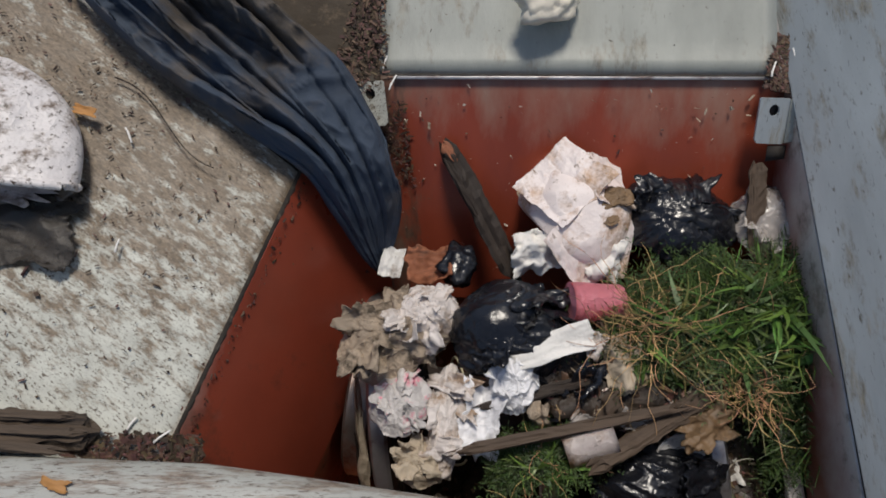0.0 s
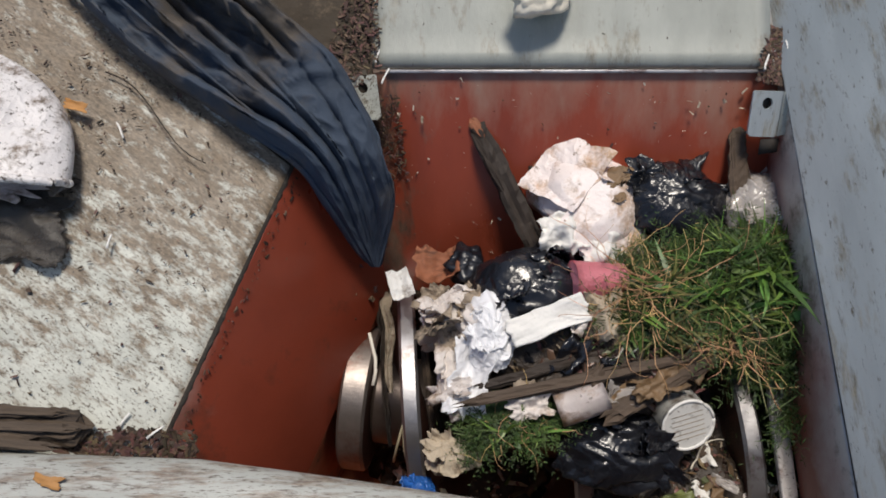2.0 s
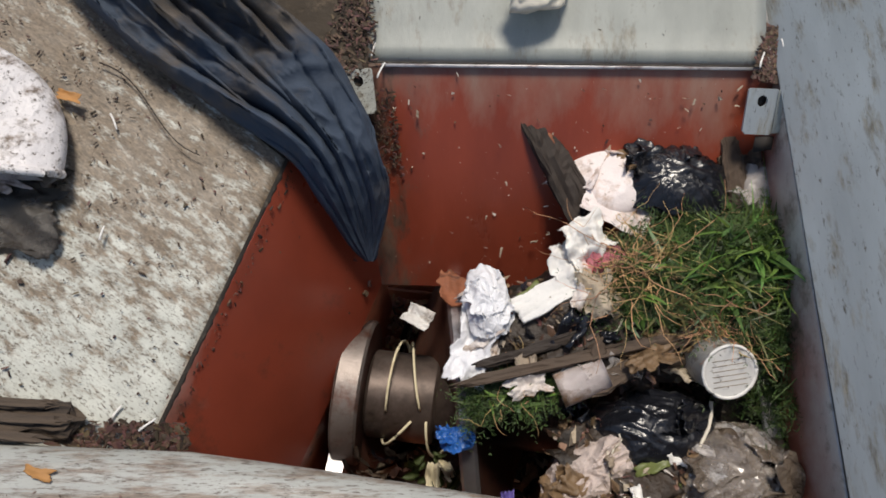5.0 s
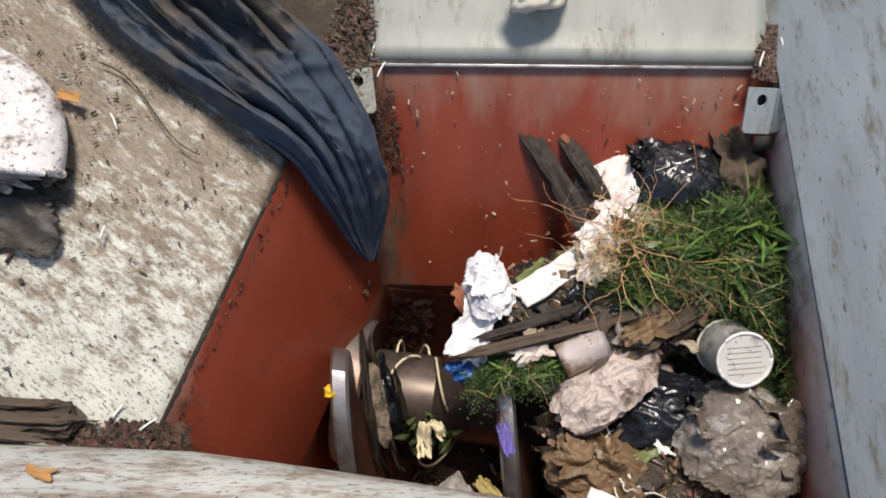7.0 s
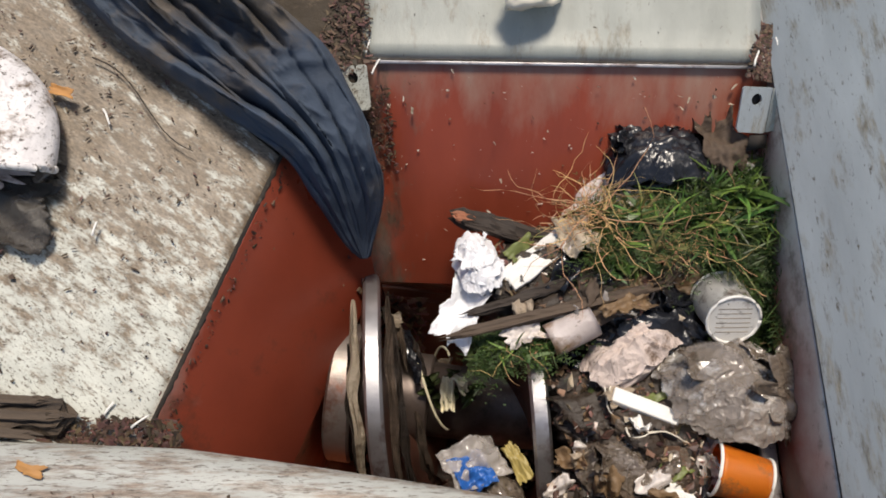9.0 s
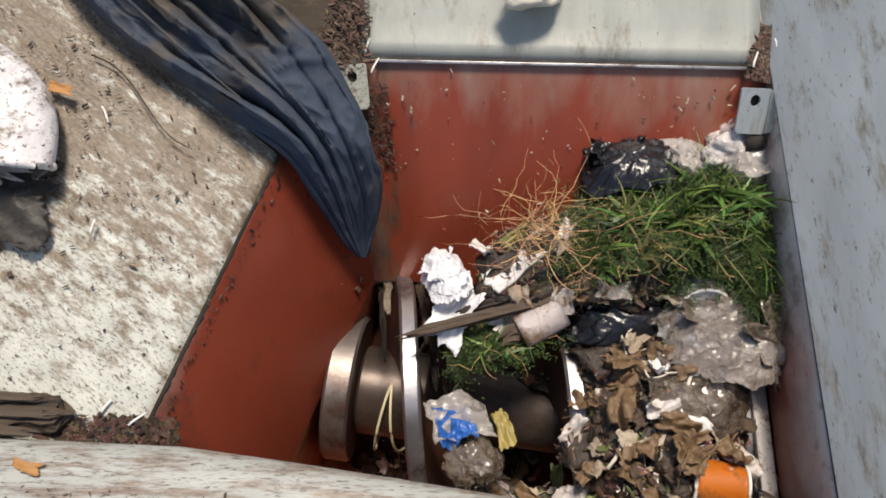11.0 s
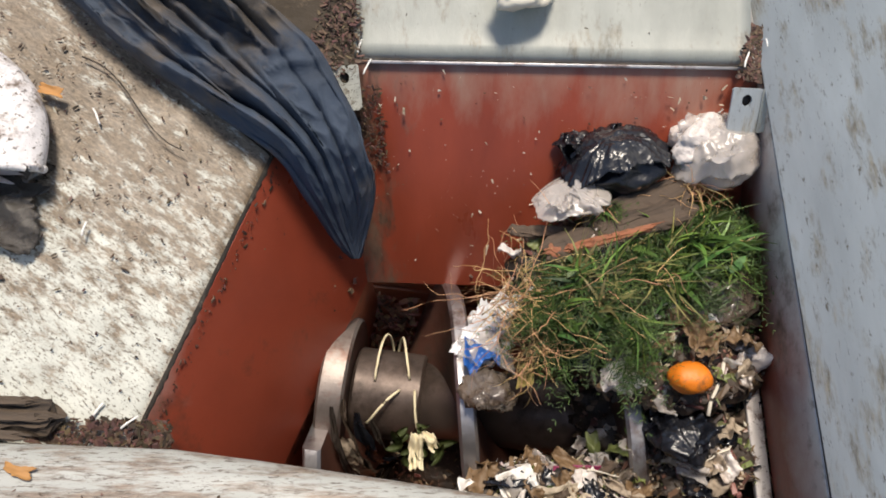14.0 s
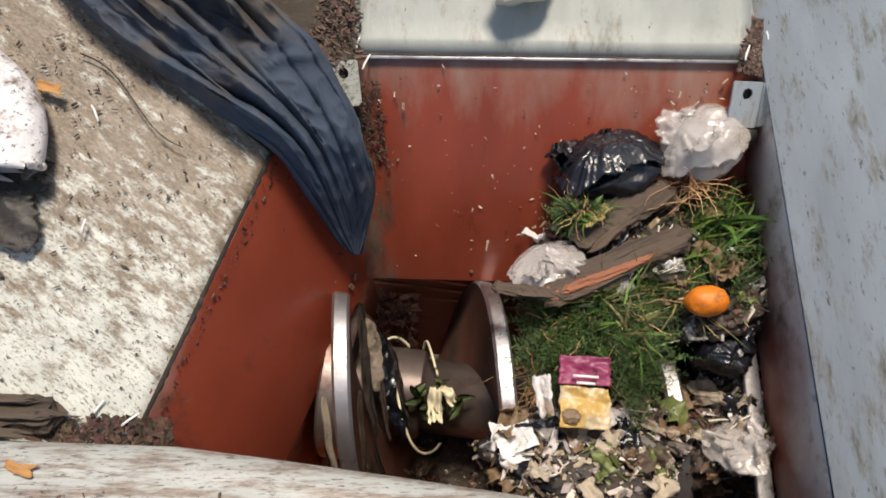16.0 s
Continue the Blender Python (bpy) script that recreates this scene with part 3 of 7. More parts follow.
for j in range(len(cols) - 1):
    for i in range(m):
        k = (i + 1) % m
        faces.append((j * m + i, (j + 1) * m + i, (j + 1) * m + k, j * m + k))
faces += [tuple(range(m)), tuple(range((len(cols) - 1) * m, len(cols) * m))[::-1]]
front_lip = tagged(raw("front_lip", verts, faces, plate_front, smooth=True), "curved grey steel front lip with scratched dirt streaks", "steel lip", kind="structure")
part("front_apron", slab([(-0.85, -0.27, 0.05), (-0.85, -0.9, -0.2), (0.85, -0.9, -0.2), (0.85, -0.27, 0.05)], 0.006), plate_front, front_lip)


def edge_strip(a, b, down, out, width, thick, seed):
    """Caked dirt and the painted shade of the gap at a plate edge: a ragged ridge from a to b that hangs along down and
    stands out along out.
    """
    vs, fs = [], []
    a, b, down, out = Vector(a), Vector(b), Vector(down), Vector(out)
    n = 90
    for i in range(n + 1):
        u = i / n
        c = a.lerp(b, u)
        w = width * (0.55 + 1.1 * abs(noise.noise(Vector((u * 17, seed, 0)))))
        h = thick * (0.6 + 0.9 * abs(noise.noise(Vector((u * 31, seed, 5)))))
        for k in (0, 0.33, 0.66, 1):
            vs.append(c + down * w * k + out * (h * math.sin(3.14159 * k) + 0.0004))
    for i in range(n):
        for k in range(3):
            fs.append((i * 4 + k, i * 4 + k + 1, i * 4 + k + 5, i * 4 + k + 4))
    fs.append((0, 1, 2, 3))
    fs.append((n * 4 + 3, n * 4 + 2, n * 4 + 1, n * 4))
    return raw("caked_edge", vs, fs, dirt_and_gap_shade, hopper, "dark caked dirt and painted gap shade along the plate edge", smooth=True)


edge_strip((-0.3715, -0.019, 0.001), (-0.209, 0.469, 0.001), (0.19, -0.065, -0.98), (0.93, -0.31, 0.20), 0.016, 0.003, 1)
# the thin back strip draws the dark gap line under the plate
edge_strip((-0.118, 0.600, 0.0), (0.402, 0.591, 0.0), (0, -0.9, -0.2), (0, -0.3, 0.9), 0.0035, 0.001, 2)


def bracket(at, m, label):
    """A bolted corner tab with a round hole, bent from flat steel."""
    t = tagged(new("corner_bracket"), label, "bracket", "corner brackets")
    bm = bmesh.new()
    outer = [(-0.026, 0.030), (0.026, 0.030), (0.028, -0.036), (-0.022, -0.040)]
    hole = [(0.0085 * math.cos(-2 * math.pi * i / 48), 0.012 + 0.0085 * math.sin(-2 * math.pi * i / 48)) for i in range(48)]
    rim = []
    for i in range(48):
        a = -2 * math.pi * i / 48
        dx, dy = math.cos(a), math.sin(a)
        k = min(0.026 / max(1e-6, abs(dx)), (0.018 if dy > 0 else 0.050) / max(1e-6, abs(dy)))
        rim.append((dx * k, 0.012 + dy * k))
    vs = [[bm.verts.new((x, y, z)) for x, y in ring] for z in (0.003, -0.003) for ring in (hole, rim)]
    for i in range(48):
        j = (i + 1) % 48
        bm.faces.new((vs[0][i], vs[0][j], vs[1][j], vs[1][i]))
        bm.faces.new((vs[2][j], vs[2][i], vs[3][i], vs[3][j]))
        bm.faces.new((vs[0][j], vs[0][i], vs[2][i], vs[2][j]))
        bm.faces.new((vs[1][i], vs[1][j], vs[3][j], vs[3][i]))
    part("tab", bm, at, t, smooth=False)
    part("fold", slab([(0.026, 0.030, 0.003), (0.026, -0.036, 0.003), (0.040, -0.030, 0.016), (0.040, 0.030, 0.016)][::-1], 0.004, bevel=0.0008), plate_grey, t)
    # near-black plates: shade inside the bolt hole and the slot, put in as colour
    part("hole_plug", slab([(-0.009, 0.003, -0.006), (0.009, 0.003, -0.006), (0.009, 0.021, -0.006), (-0.009, 0.021, -0.006)], 0.004), dark_fill, t, "dark plate painted as the shade in the bolt hole")
    part("lower_slot", slab([(0.000, -0.066, 0.000), (0.030, -0.060, 0.004), (0.030, -0.040, 0.004), (0.000, -0.042, 0.000)], 0.004), dark_fill, t, "dark slab painted as the shade of an open slot")
    t.matrix_world = m @ Matrix.Diagonal((0.74, 0.86, 0.8, 1))
    return t


bracket(plate_shade_blue, pose(0.391, 0.533, -0.012, 42, 0, -3), "grey steel corner bracket with a bolt hole")
bracket(plate_dirty, pose(-0.128, 0.562, -0.008, 42, 0, 6) @ Matrix.Diagonal((-1, 1, 1, 1)), "dirty steel corner bracket beside the blue cloth")

# ---- the auger ----
auger = thing("auger", "worn steel screw auger turning in the hopper trough", "screw auger")
bm = bmesh.new()
bmesh.ops.create_cone(bm, cap_ends=True, segments=40, radius1=R_SHAFT, radius2=R_SHAFT, depth=0.86, matrix=Matrix.Translation((0.265, 0, 0)) @ Matrix.Rotation(radians(90), 4, "Y"))
part("shaft", bm, shaft_metal, auger, "dark greasy steel shaft", smooth=False)
for p in auger.children[0].data.polygons:
    p.use_smooth = len(p.vertices) == 4
X_DISC, X_END, TH = -0.155, 0.62, 0.025


def ring_mesh(r, x0, x1, n=144, lip=0.004):
    prof = [(x0, R_SHAFT), (x0, r - lip), (x0 + lip, r), (x1 - lip, r), (x1, r - lip), (x1, R_SHAFT)]
    vs = [(x, q * math.sin(2 * math.pi * i / n), q * math.cos(2 * math.pi * i / n)) for i in range(n) for x, q in prof]
    fs, idx = [], []
    for i in range(n):
        j = (i + 1) % n
        for k in range(5):
            fs.append((i * 6 + k, j * 6 + k, j * 6 + k + 1, i * 6 + k + 1))
            idx.append(1 if k in (0, 4) else 0)
    return vs, fs, idx


v, f, ix = ring_mesh(0.111, X_DISC - 0.020, X_DISC + 0.019)
raw("end_disc", v, f, [rusty_steel, flight_face], auger, "worn rusty steel end disc", indices=ix)
v, f, ix = ring_mesh(0.067, X_DISC + 0.021, X_DISC + 0.125)
raw("collar", v, f, [shaft_metal, shaft_metal], auger, indices=ix)

# phase: the flight stands above the axis at x = X_TOP at 9 s
X_TOP, T_TURN = -0.106, 8.19
OMEGA = 360.0 / T_TURN
vs, fs, ix, n = [], [], [], 0
steps = int((X_END - X_DISC) / PITCH * 200)
for i in range(steps + 1):
    x = X_DISC - 0.010 + (X_END - X_DISC) * i / steps
    phi = -2 * math.pi * (x - X_TOP) / PITCH
    s, c = math.sin(phi), math.cos(phi)
    wob = 1 + 0.003 * noise.noise(Vector((x * 20, 0, 0)))
    grow = min(1.0, 0.80 + 0.20 * i / (steps * 0.010))
    R = R_SHAFT + (R_FLIGHT - R_SHAFT) * grow
    for dx, r in ((-TH * 0.5, R_SHAFT * 0.9), (-TH * 0.5, (R - 0.004) * wob), (-TH * 0.5 + 0.004, R * wob), (TH * 0.5 - 0.004, R * wob), (TH * 0.5, (R - 0.004) * wob), (TH * 0.5, R_SHAFT * 0.9)):
        vs.append((x + dx, r * s, r * c))
    if i:
        a, b = (i - 1) * 6, i * 6
        for k in range(5):
            fs.append((a + k, a + k + 1, b + k + 1, b + k))
            ix.append(1 if k in (0, 4) else 0)
fs += [(0, 5, 4, 3, 2, 1), tuple(steps * 6 + k for k in range(6))]
ix += [0, 0]
raw("flight", vs, fs, [steel, flight_face], auger, "spiral flight with a polished steel rim", indices=ix)
vs, fs = [], []
# strands of the twine: when they face up, where they start and end along the shaft and round it
for t_up, x0, a0, x1, a1, lift in ((12.5, -0.083, 66, -0.100, -62, 0.022), (12.5, -0.083, 66, -0.050, -55, 0.020), (7.0, -0.062, 48, -0.105, 2, 0.014), (7.0, -0.040, 50, -0.010, -22, 0.016), (9.0, -0.068, 44, 0.004, -46, 0.030)):
    pts = []
    for i in range(26):
        u = i / 25
        a = radians(a0 + (a1 - a0) * u - OMEGA * (t_up - 9.0))
        rr = (0.069 if x0 < -0.03 else R_SHAFT + 0.004) + lift * math.sin(u * math.pi) ** 0.7
        pts.append((x0 + (x1 - x0) * u - 0.005 * math.sin(u * 3.14), rr * math.sin(a), rr * math.cos(a)))
    tube_into(vs, fs, pts, 0.0021, 7, 0.9)
twine = tagged(raw("twine", vs, fs, cream, smooth=True), "loops of cream twine wound on the auger shaft", "twine")


def wound_strip(name, mat, off, a0, a1, r, width, seed, label=""):
    """A strip of waste that follows the flight, off metres beside it, from angle a0 to a1 at radius r."""
    bm = bmesh.new()
    rows = []
    for i in range(25):
        u = i / 24
        phi = radians(a0 + (a1 - a0) * u)
        x = X_TOP - PITCH * phi / (2 * math.pi) + off + 0.006 * noise.noise(Vector((u * 5, seed, 0)))
        w = width * (0.35 + 0.65 * math.sin(math.pi * u) ** 0.5) * (1 + 0.5 * noise.noise(Vector((u * 8, seed, 4))))
        row = []
        for k in range(5):
            s = k / 4 - 0.5
            q = r + 0.008 * noise.noise(Vector((u * 7, s * 3, seed))) + 0.006 * (0.5 - abs(noise.noise(Vector((u * 3, s * 9, seed + 3)))))
            row.append(bm.verts.new((x + s * w, q * math.sin(phi), q * math.cos(phi))))
        rows.append(row)
    for i in range(24):
        for k in range(4):
            bm.faces.new((rows[i][k], rows[i][k + 1], rows[i + 1][k + 1], rows[i + 1][k]))
    bmesh.ops.solidify(bm, geom=bm.faces[:], thickness=0.003)
    return part(name, bm, mat, auger, label, smooth=False)


# ---- cloth, bags and dirt lying on the plates ----
LEFT_ROW = [(-0.501, 0.673, 0.085), (-0.455, 0.629, 0.075), (-0.377, 0.559, 0.055), (-0.297, 0.506, 0.035), (-0.208, 0.449, 0.010), (-0.175, 0.417, -0.052), (-0.146, 0.389, -0.130), (-0.128, 0.381, -0.165)]
RIGHT_ROW = [(-0.270, 0.673, 0.080), (-0.224, 0.634, 0.065), (-0.163, 0.584, 0.040), (-0.124, 0.524, 0.018), (-0.102, 0.474, -0.012), (-0.091, 0.440, -0.070), (-0.105, 0.408, -0.135), (-0.118, 0.381, -0.165)]


def along(row, u):
    u = min(max(u, 0), 0.9999) * (len(row) - 1)
    i = int(u)
    g = u - i
    p = [Vector(row[min(max(i + k, 0), len(row) - 1)]) for k in (-1, 0, 1, 2)]
    return 0.5 * ((2 * p[1]) + (p[2] - p[0]) * g + (2 * p[0] - 5 * p[1] + 4 * p[2] - p[3]) * g * g + (3 * p[1] - p[0] - 3 * p[2] + p[3]) * g ** 3)


def cloth_bundle(w0, w1, seed, lift):
    """One trouser leg: the stretch from w0 to w1 across the bundle, gathered into long sharp folds."""
    bm = bmesh.new()
    nu, nw, grid = 130, 64, []
    for i in range(nu + 1):
        u = i / nu
        a, b = along(LEFT_ROW, u), along(RIGHT_ROW, u)
        wide = (b - a).length
        row = []
        for j in range(nw + 1):
            q = j / nw
            w = w0 + (w1 - w0) * q + 0.02 * noise.noise(Vector((u * 9, q * 2, seed)))
            drift = w * 4.4 + 0.75 * noise.noise(Vector((u * 1.6, w * 2.6, seed))) + 0.7 * noise.noise(Vector((w * 5.0, seed, 2))) + 0.16 * noise.noise(Vector((u * 7, w * 3, seed + 2))) + 1.5 * (u - 0.4) * (w - 0.5)
            tri = math.sqrt(max(0.0, 1 - ((drift % 1.0) * 2 - 1) ** 2))
            tri2 = abs(((drift * 2.3 + 0.6 * noise.noise(Vector((u * 4, w * 4, 7)))) % 1.0) * 2 - 1)
            arch = max(0.0, math.sin(math.pi * q)) ** 0.35
            deep = 0.6 + 1.1 * noise.noise(Vector((u * 3, round(drift) * 3.1, seed)))
            wr = 0.07 * (0.4 - abs(noise.noise(Vector((u * 7, w * 2.6, seed)))) ** 0.7) + 0.10 * (0.4 - abs(noise.noise(Vector((u * 15, w * 6.0 + u * 7, seed + 4)))) ** 0.6)
            h = wide * arch * (0.02 + 0.27 * deep * tri + 0.012 * tri2 + 0.8 * wr) + 0.003 + lift * arch
            row.append(bm.verts.new(a.lerp(b, w) + Vector((0.12, -0.3, 0.9)) * h))
        grid.append(row)
    for i in range(nu):
        for j in range(nw):
            bm.faces.new((grid[i][j], grid[i + 1][j], grid[i + 1][j + 1], grid[i][j + 1]))
    bm.normal_update()
    bmesh.ops.solidify(bm, geom=bm.faces[:], thickness=0.004)
    return bm


trousers = thing("blue_trousers", "dirty dark blue denim trousers draped into the hopper", "trousers")
part("trouser_leg", cloth_bundle(-0.02, 0.55, 3, 0.004), denim, trousers)
part("trouser_leg", cloth_bundle(0.47, 1.02, 8, 0.0), denim, trousers)
vs, fs = [], []
tube_into(vs, fs, [along(LEFT_ROW, u).lerp(along(RIGHT_ROW, u), 0.16 + 0.05 * math.sin(u * 5)) + Vector((0.02, -0.05, 0.16)) * (along(RIGHT_ROW, u) - along(LEFT_ROW, u)).length for u in [i / 40 for i in range(36)]], 0.0022, 6, 0.8)
raw("side_seam", vs, fs, denim, trousers, smooth=True)

def plate_height(x, y):
    return math.tan(radians(12)) * max(0.0, (Vector((x, y, 0)) - foot_l).dot(LPN) - 0.012)


def sack_ring(u, seed, n=72):
    """One ring of the limp sack, u from its open mouth to the closed end, lying on the sloping plate."""
    y = 0.402 + 0.150 * u
    half = 0.150 * math.sqrt(max(0.0, 1 - (max(0.0, u - 0.02) / 1.0) ** 2.3)) + 0.004
    tall = 0.066 * (1 - 0.35 * u) * min(1.0, half / 0.06) + 0.004
    out = []
    for j in range(n):
        a = 2 * math.pi * j / n
        c, sn = math.cos(a), math.sin(a)
        x = -0.600 + half * math.copysign(abs(c) ** 0.8, c)
        yy = y - 0.022 * sn * (1 - u) - 0.10 * c * 0.12 * (1 - u)
        fold = 0.5 - abs(noise.noise(Vector((c * 2.2, u * 2.6 + sn, seed)))) ** 0.6
        soft_dent = noise.noise(Vector((c * 1.3, u * 1.8, sn * 1.3 + seed)))
        z = plate_height(x, yy) + 0.005 + tall * (0.5 + 0.5 * math.copysign(abs(sn) ** 0.75, sn)) + (0.012 * fold + 0.014 * soft_dent) * max(0.0, sn)
        out.append(Vector((x, yy, z)))
    return out


white_sack = thing("white_sack", "limp white plastic sack with a rolled hem, spotted with dirt", "sack")
bm = bmesh.new()
rings = [[bm.verts.new(q) for q in sack_ring(i / 40, 3)] for i in range(41)]
for i in range(40):
    for j in range(72):
        bm.faces.new((rings[i][j], rings[i][(j + 1) % 72], rings[i + 1][(j + 1) % 72], rings[i + 1][j]))
bm.faces.new(rings[40])
bm.normal_update()
bmesh.ops.solidify(bm, geom=bm.faces[:], thickness=0.0015)
part("sack_body", bm, sack_white, white_sack)
vs, fs = [], []
hem_line = sack_ring(0.0, 3)
tube_into(vs, fs, hem_line + hem_line[:1], 0.0050, 9, 1.0)
raw("hem", vs, fs, sack_white, white_sack, "rolled white hem", smooth=True)
bm = crumpled(0.105, 0.040, 0.012, 21, 0.30, 5)
for vert in bm.verts:
    vert.co.z = max(vert.co.z, 0.0) + plate_height(-0.600 + vert.co.x, 0.405 + vert.co.y) + 0.003
part("sack_filling", bm, murky_film, white_sack, "dark wet film inside the sack").location = (-0.600, 0.405, 0)
# film below the sack; its dark colour also paints the sack's shadow
film = thing("grey_film", "thin grey plastic film below the white sack, the sack's shadow painted in", "plastic film")
bm = sheet(0.16, 0.10, 24, 0.30, 0.0012, 30, ragged=0.25)
for vert in bm.verts:
    vert.co.z = abs(vert.co.z) * 0.7
part("film_fold", bm, material("grey_film", (0.062, 0.055, 0.048), 0.55, dirt=(0.03, 0.024, 0.02), dirt_scale=14, dirt_amount=0.5, vary=0.3, alpha=0.8, crinkle=0.4), film)
bm = sheet(0.11, 0.030, 26, 0.35, 0.0012, 20, ragged=0.3)
for vert in bm.verts:
    vert.co.z = abs(vert.co.z) * 0.8
part("film_edge", bm, towel_grey, film, "pale folded film edge").location = (-0.03, 0.035, 0.010)
film.matrix_world = pose(-0.525, 0.358, plate_height(-0.525, 0.358) + 0.003, 0, 11.5, -14)
bm = crumpled(0.038, 0.026, 0.028, 31, 0.34, 4)
tagged(part("paper_wad", bm, paper_cream), "crumpled cream paper wad on the back plate", "paper").matrix_world = pose(0.102, 0.660, 0.062, 10, 15, 20)

bark = thing("bark_slab", "dark weathered slab of bark lying in the gutter", "wood")
part("bark_body", plank(0.25, 0.050, 0.026, 4, 0.55, 0.16, 70), wood_bark, bark, smooth=False)
for k, (yy, ln) in enumerate(((-0.014, 0.20), (0.000, 0.22), (0.013, 0.17))):
    part("bark_ridge", plank(ln, 0.011, 0.008, 60 + k, 0.3, 0.2, 46), wood_bark, bark, smooth=False).matrix_basis = pose(0.008 * k, yy, 0.013, 0, 0, 3 * k - 3)
bark.matrix_world = pose(-0.525, 0.126, 0.045, 0, 8, -2)


def leaf_mesh(length, width, seed, curl=0.12):
    bm = bmesh.new()
    rows = []
    for i in range(9):
        u = i / 8
        w = width * math.sin(math.pi * u ** 0.8) ** 0.8 * 0.5 + 0.0004
        z = curl * length * (u - 0.5) ** 2 + 0.05 * length * noise.noise(Vector((u * 4, seed, 0)))
        rows.append([bm.verts.new(((u - 0.5) * length, s * w, z + abs(s) * w * 0.35)) for s in (-1, 0, 1)])
    for i in range(8):
        for k in (0, 1):
            bm.faces.new((rows[i][k], rows[i + 1][k], rows[i + 1][k + 1], rows[i][k + 1]))
    bmesh.ops.solidify(bm, geom=bm.faces[:], thickness=0.0006)
    return bm


for i, (x, y, z, ln, rz) in enumerate([(-0.462, 0.500, 0.068, 0.029, -15), (-0.405, 0.069, 0.0655, 0.027, -12)]):
    tagged(part("dry_leaf", sheet(ln, ln * 0.42, i + 3, 0.25, 0.0006, 12, 0.3), leaf_brown), "dry curled orange-brown leaf", "leaf", "dry leaves").matrix_world = pose(x, y, z, 5, 0, rz)


def butt(at, length, rz, seed, ry=0):
    vs, fs = [], []
    tube_into(vs, fs, [(-length / 2, 0, 0), (-length / 6, 0.0006, 0), (length / 5, 0, 0.0004), (length / 2, -0.0006, 0)], 0.0014, 7, 0.9)
    ob = tagged(raw("paper_stub", vs, fs, paper_white, smooth=True), "small white rolled paper stub among dirt", "litter", "paper stubs")
    ob.matrix_world = pose(*at, 0, ry, rz)


for i, a in enumerate([(-0.366, 0.138, 0.010, 62), (-0.328, 0.124, 0.016, 40), (-0.415, 0.480, 0.045, -60), (-0.405, 0.335, 0.040, 85), (-0.110, 0.610, 0.012, 80), (-0.100, 0.585, 0.002, 70),
                          (-0.163, 0.640, 0.012, 75), (-0.172, 0.662, 0.020, 20), (0.392, 0.590, 0.014, 70), (0.420, 0.610, 0.020, 100), (-0.126, 0.515, 0.005, 20)]):
    butt(a[:3], 0.017 + 0.004 * (i % 3), a[3], i, 0)

# a long hair-thin twig on the left plate
vs, fs = [], []
tube_into(vs, fs, [(-0.44 + 0.13 * u, 0.555 - 0.11 * u + 0.012 * math.sin(u * 6), 0.060 - 0.030 * u) for u in [i / 14 for i in range(15)]], 0.0011, 5, 0.6)
tagged(raw("twig", vs, fs, wood_dark, smooth=True), "thin dark curved twig on the plate", "twig")


def on_left(a, b):
    """A spot on the left plate: a along its inner edge from the foot, b outwards."""
    e = foot_l.lerp(tip_l, a)
    o = LPN.lerp(Vector((-0.80, 0.60, 0)), a)
    return e + o * b + Vector((0, 0, math.tan(radians(12)) * max(0, b - 0.012) + 0.001))


scatter("plate_crumbs", [on_left(0.1, 0.02), on_left(1, 0.02), on_left(1, 0.6), on_left(0.1, 0.6)], 1700, 0.0018, crumbs, "brown dirt crumbs strewn over the pale plate", 5, power=3)
scatter("plate_crumbs", [on_left(0.5, 0.10), on_left(1, 0.05), on_left(1, 0.5), on_left(0.55, 0.5)], 1500, 0.0019, crumbs, "brown dirt crumbs caked on the pale plate", 6, clump=0.5, power=2)
scatter("plate_crumbs", [on_left(0.15, 0.03), on_left(1, 0.03), on_left(1, 0.5), on_left(0.15, 0.5)], 90, 0.0040, litter_brown, "dark soil clods on the pale plate", 16, power=1.3)
scatter("plate_crumbs", [(-0.11, 0.63, 0.014), (0.40, 0.62, 0.014), (0.40, 0.75, 0.062), (-0.11, 0.75, 0.062)], 90, 0.0014, crumbs, "tiny dirt specks on the light grey plate", 7, power=3)
scatter("edge_crumbs", [on_left(0.2, -0.006) + Vector((0, 0, -0.03)), on_left(1, -0.006) + Vector((0, 0, -0.03)), on_left(1, 0.006) + Vector((0, 0, -0.006)), on_left(0.2, 0.006) + Vector((0, 0, -0.006))], 200, 0.0024, litter_brown, "dirt crumbs along the plate edge", 8)
scatter("edge_crumbs", [(-0.330, 0.09, -0.006), (-0.211, 0.445, -0.006), (-0.206, 0.442, -0.026), (-0.325, 0.088, -0.026)], 170, 0.0022, litter_brown, "leaf crumbs caked under the plate edge", 38, lift=0.003)
scatter("corner_dirt", [(-0.215, 0.50, 0.004), (-0.105, 0.588, 0.006), (-0.115, 0.80, 0.075), (-0.24, 0.80, 0.075)], 2600, 0.0032, litter_brown, "brown leaf litter and dirt filling the corner", 9, power=1.5)
scatter("corner_dirt", [(0.380, 0.570, 0.003), (0.412, 0.560, 0.003), (0.420, 0.640, 0.018), (0.402, 0.640, 0.018)], 620, 0.0032, litter_brown, "brown leaf litter heaped in the corner", 10, power=1.5)
scatter("gutter_dirt", [(-0.60, 0.100, 0.02), (-0.285, 0.100, 0.006), (-0.285, 0.128, 0.008), (-0.60, 0.128, 0.035)], 1300, 0.0046, litter_brown, "brown leaf litter in the gutter behind the lip", 11)
scatter("lip_specks", [(-0.60, 0.06, 0.063), (0.15, 0.03, 0.063), (0.15, -0.02, 0.066), (-0.60, 0.02, 0.066)], 420, 0.0018, crumbs, "dark dirt specks on the front lip", 12, power=2.5)
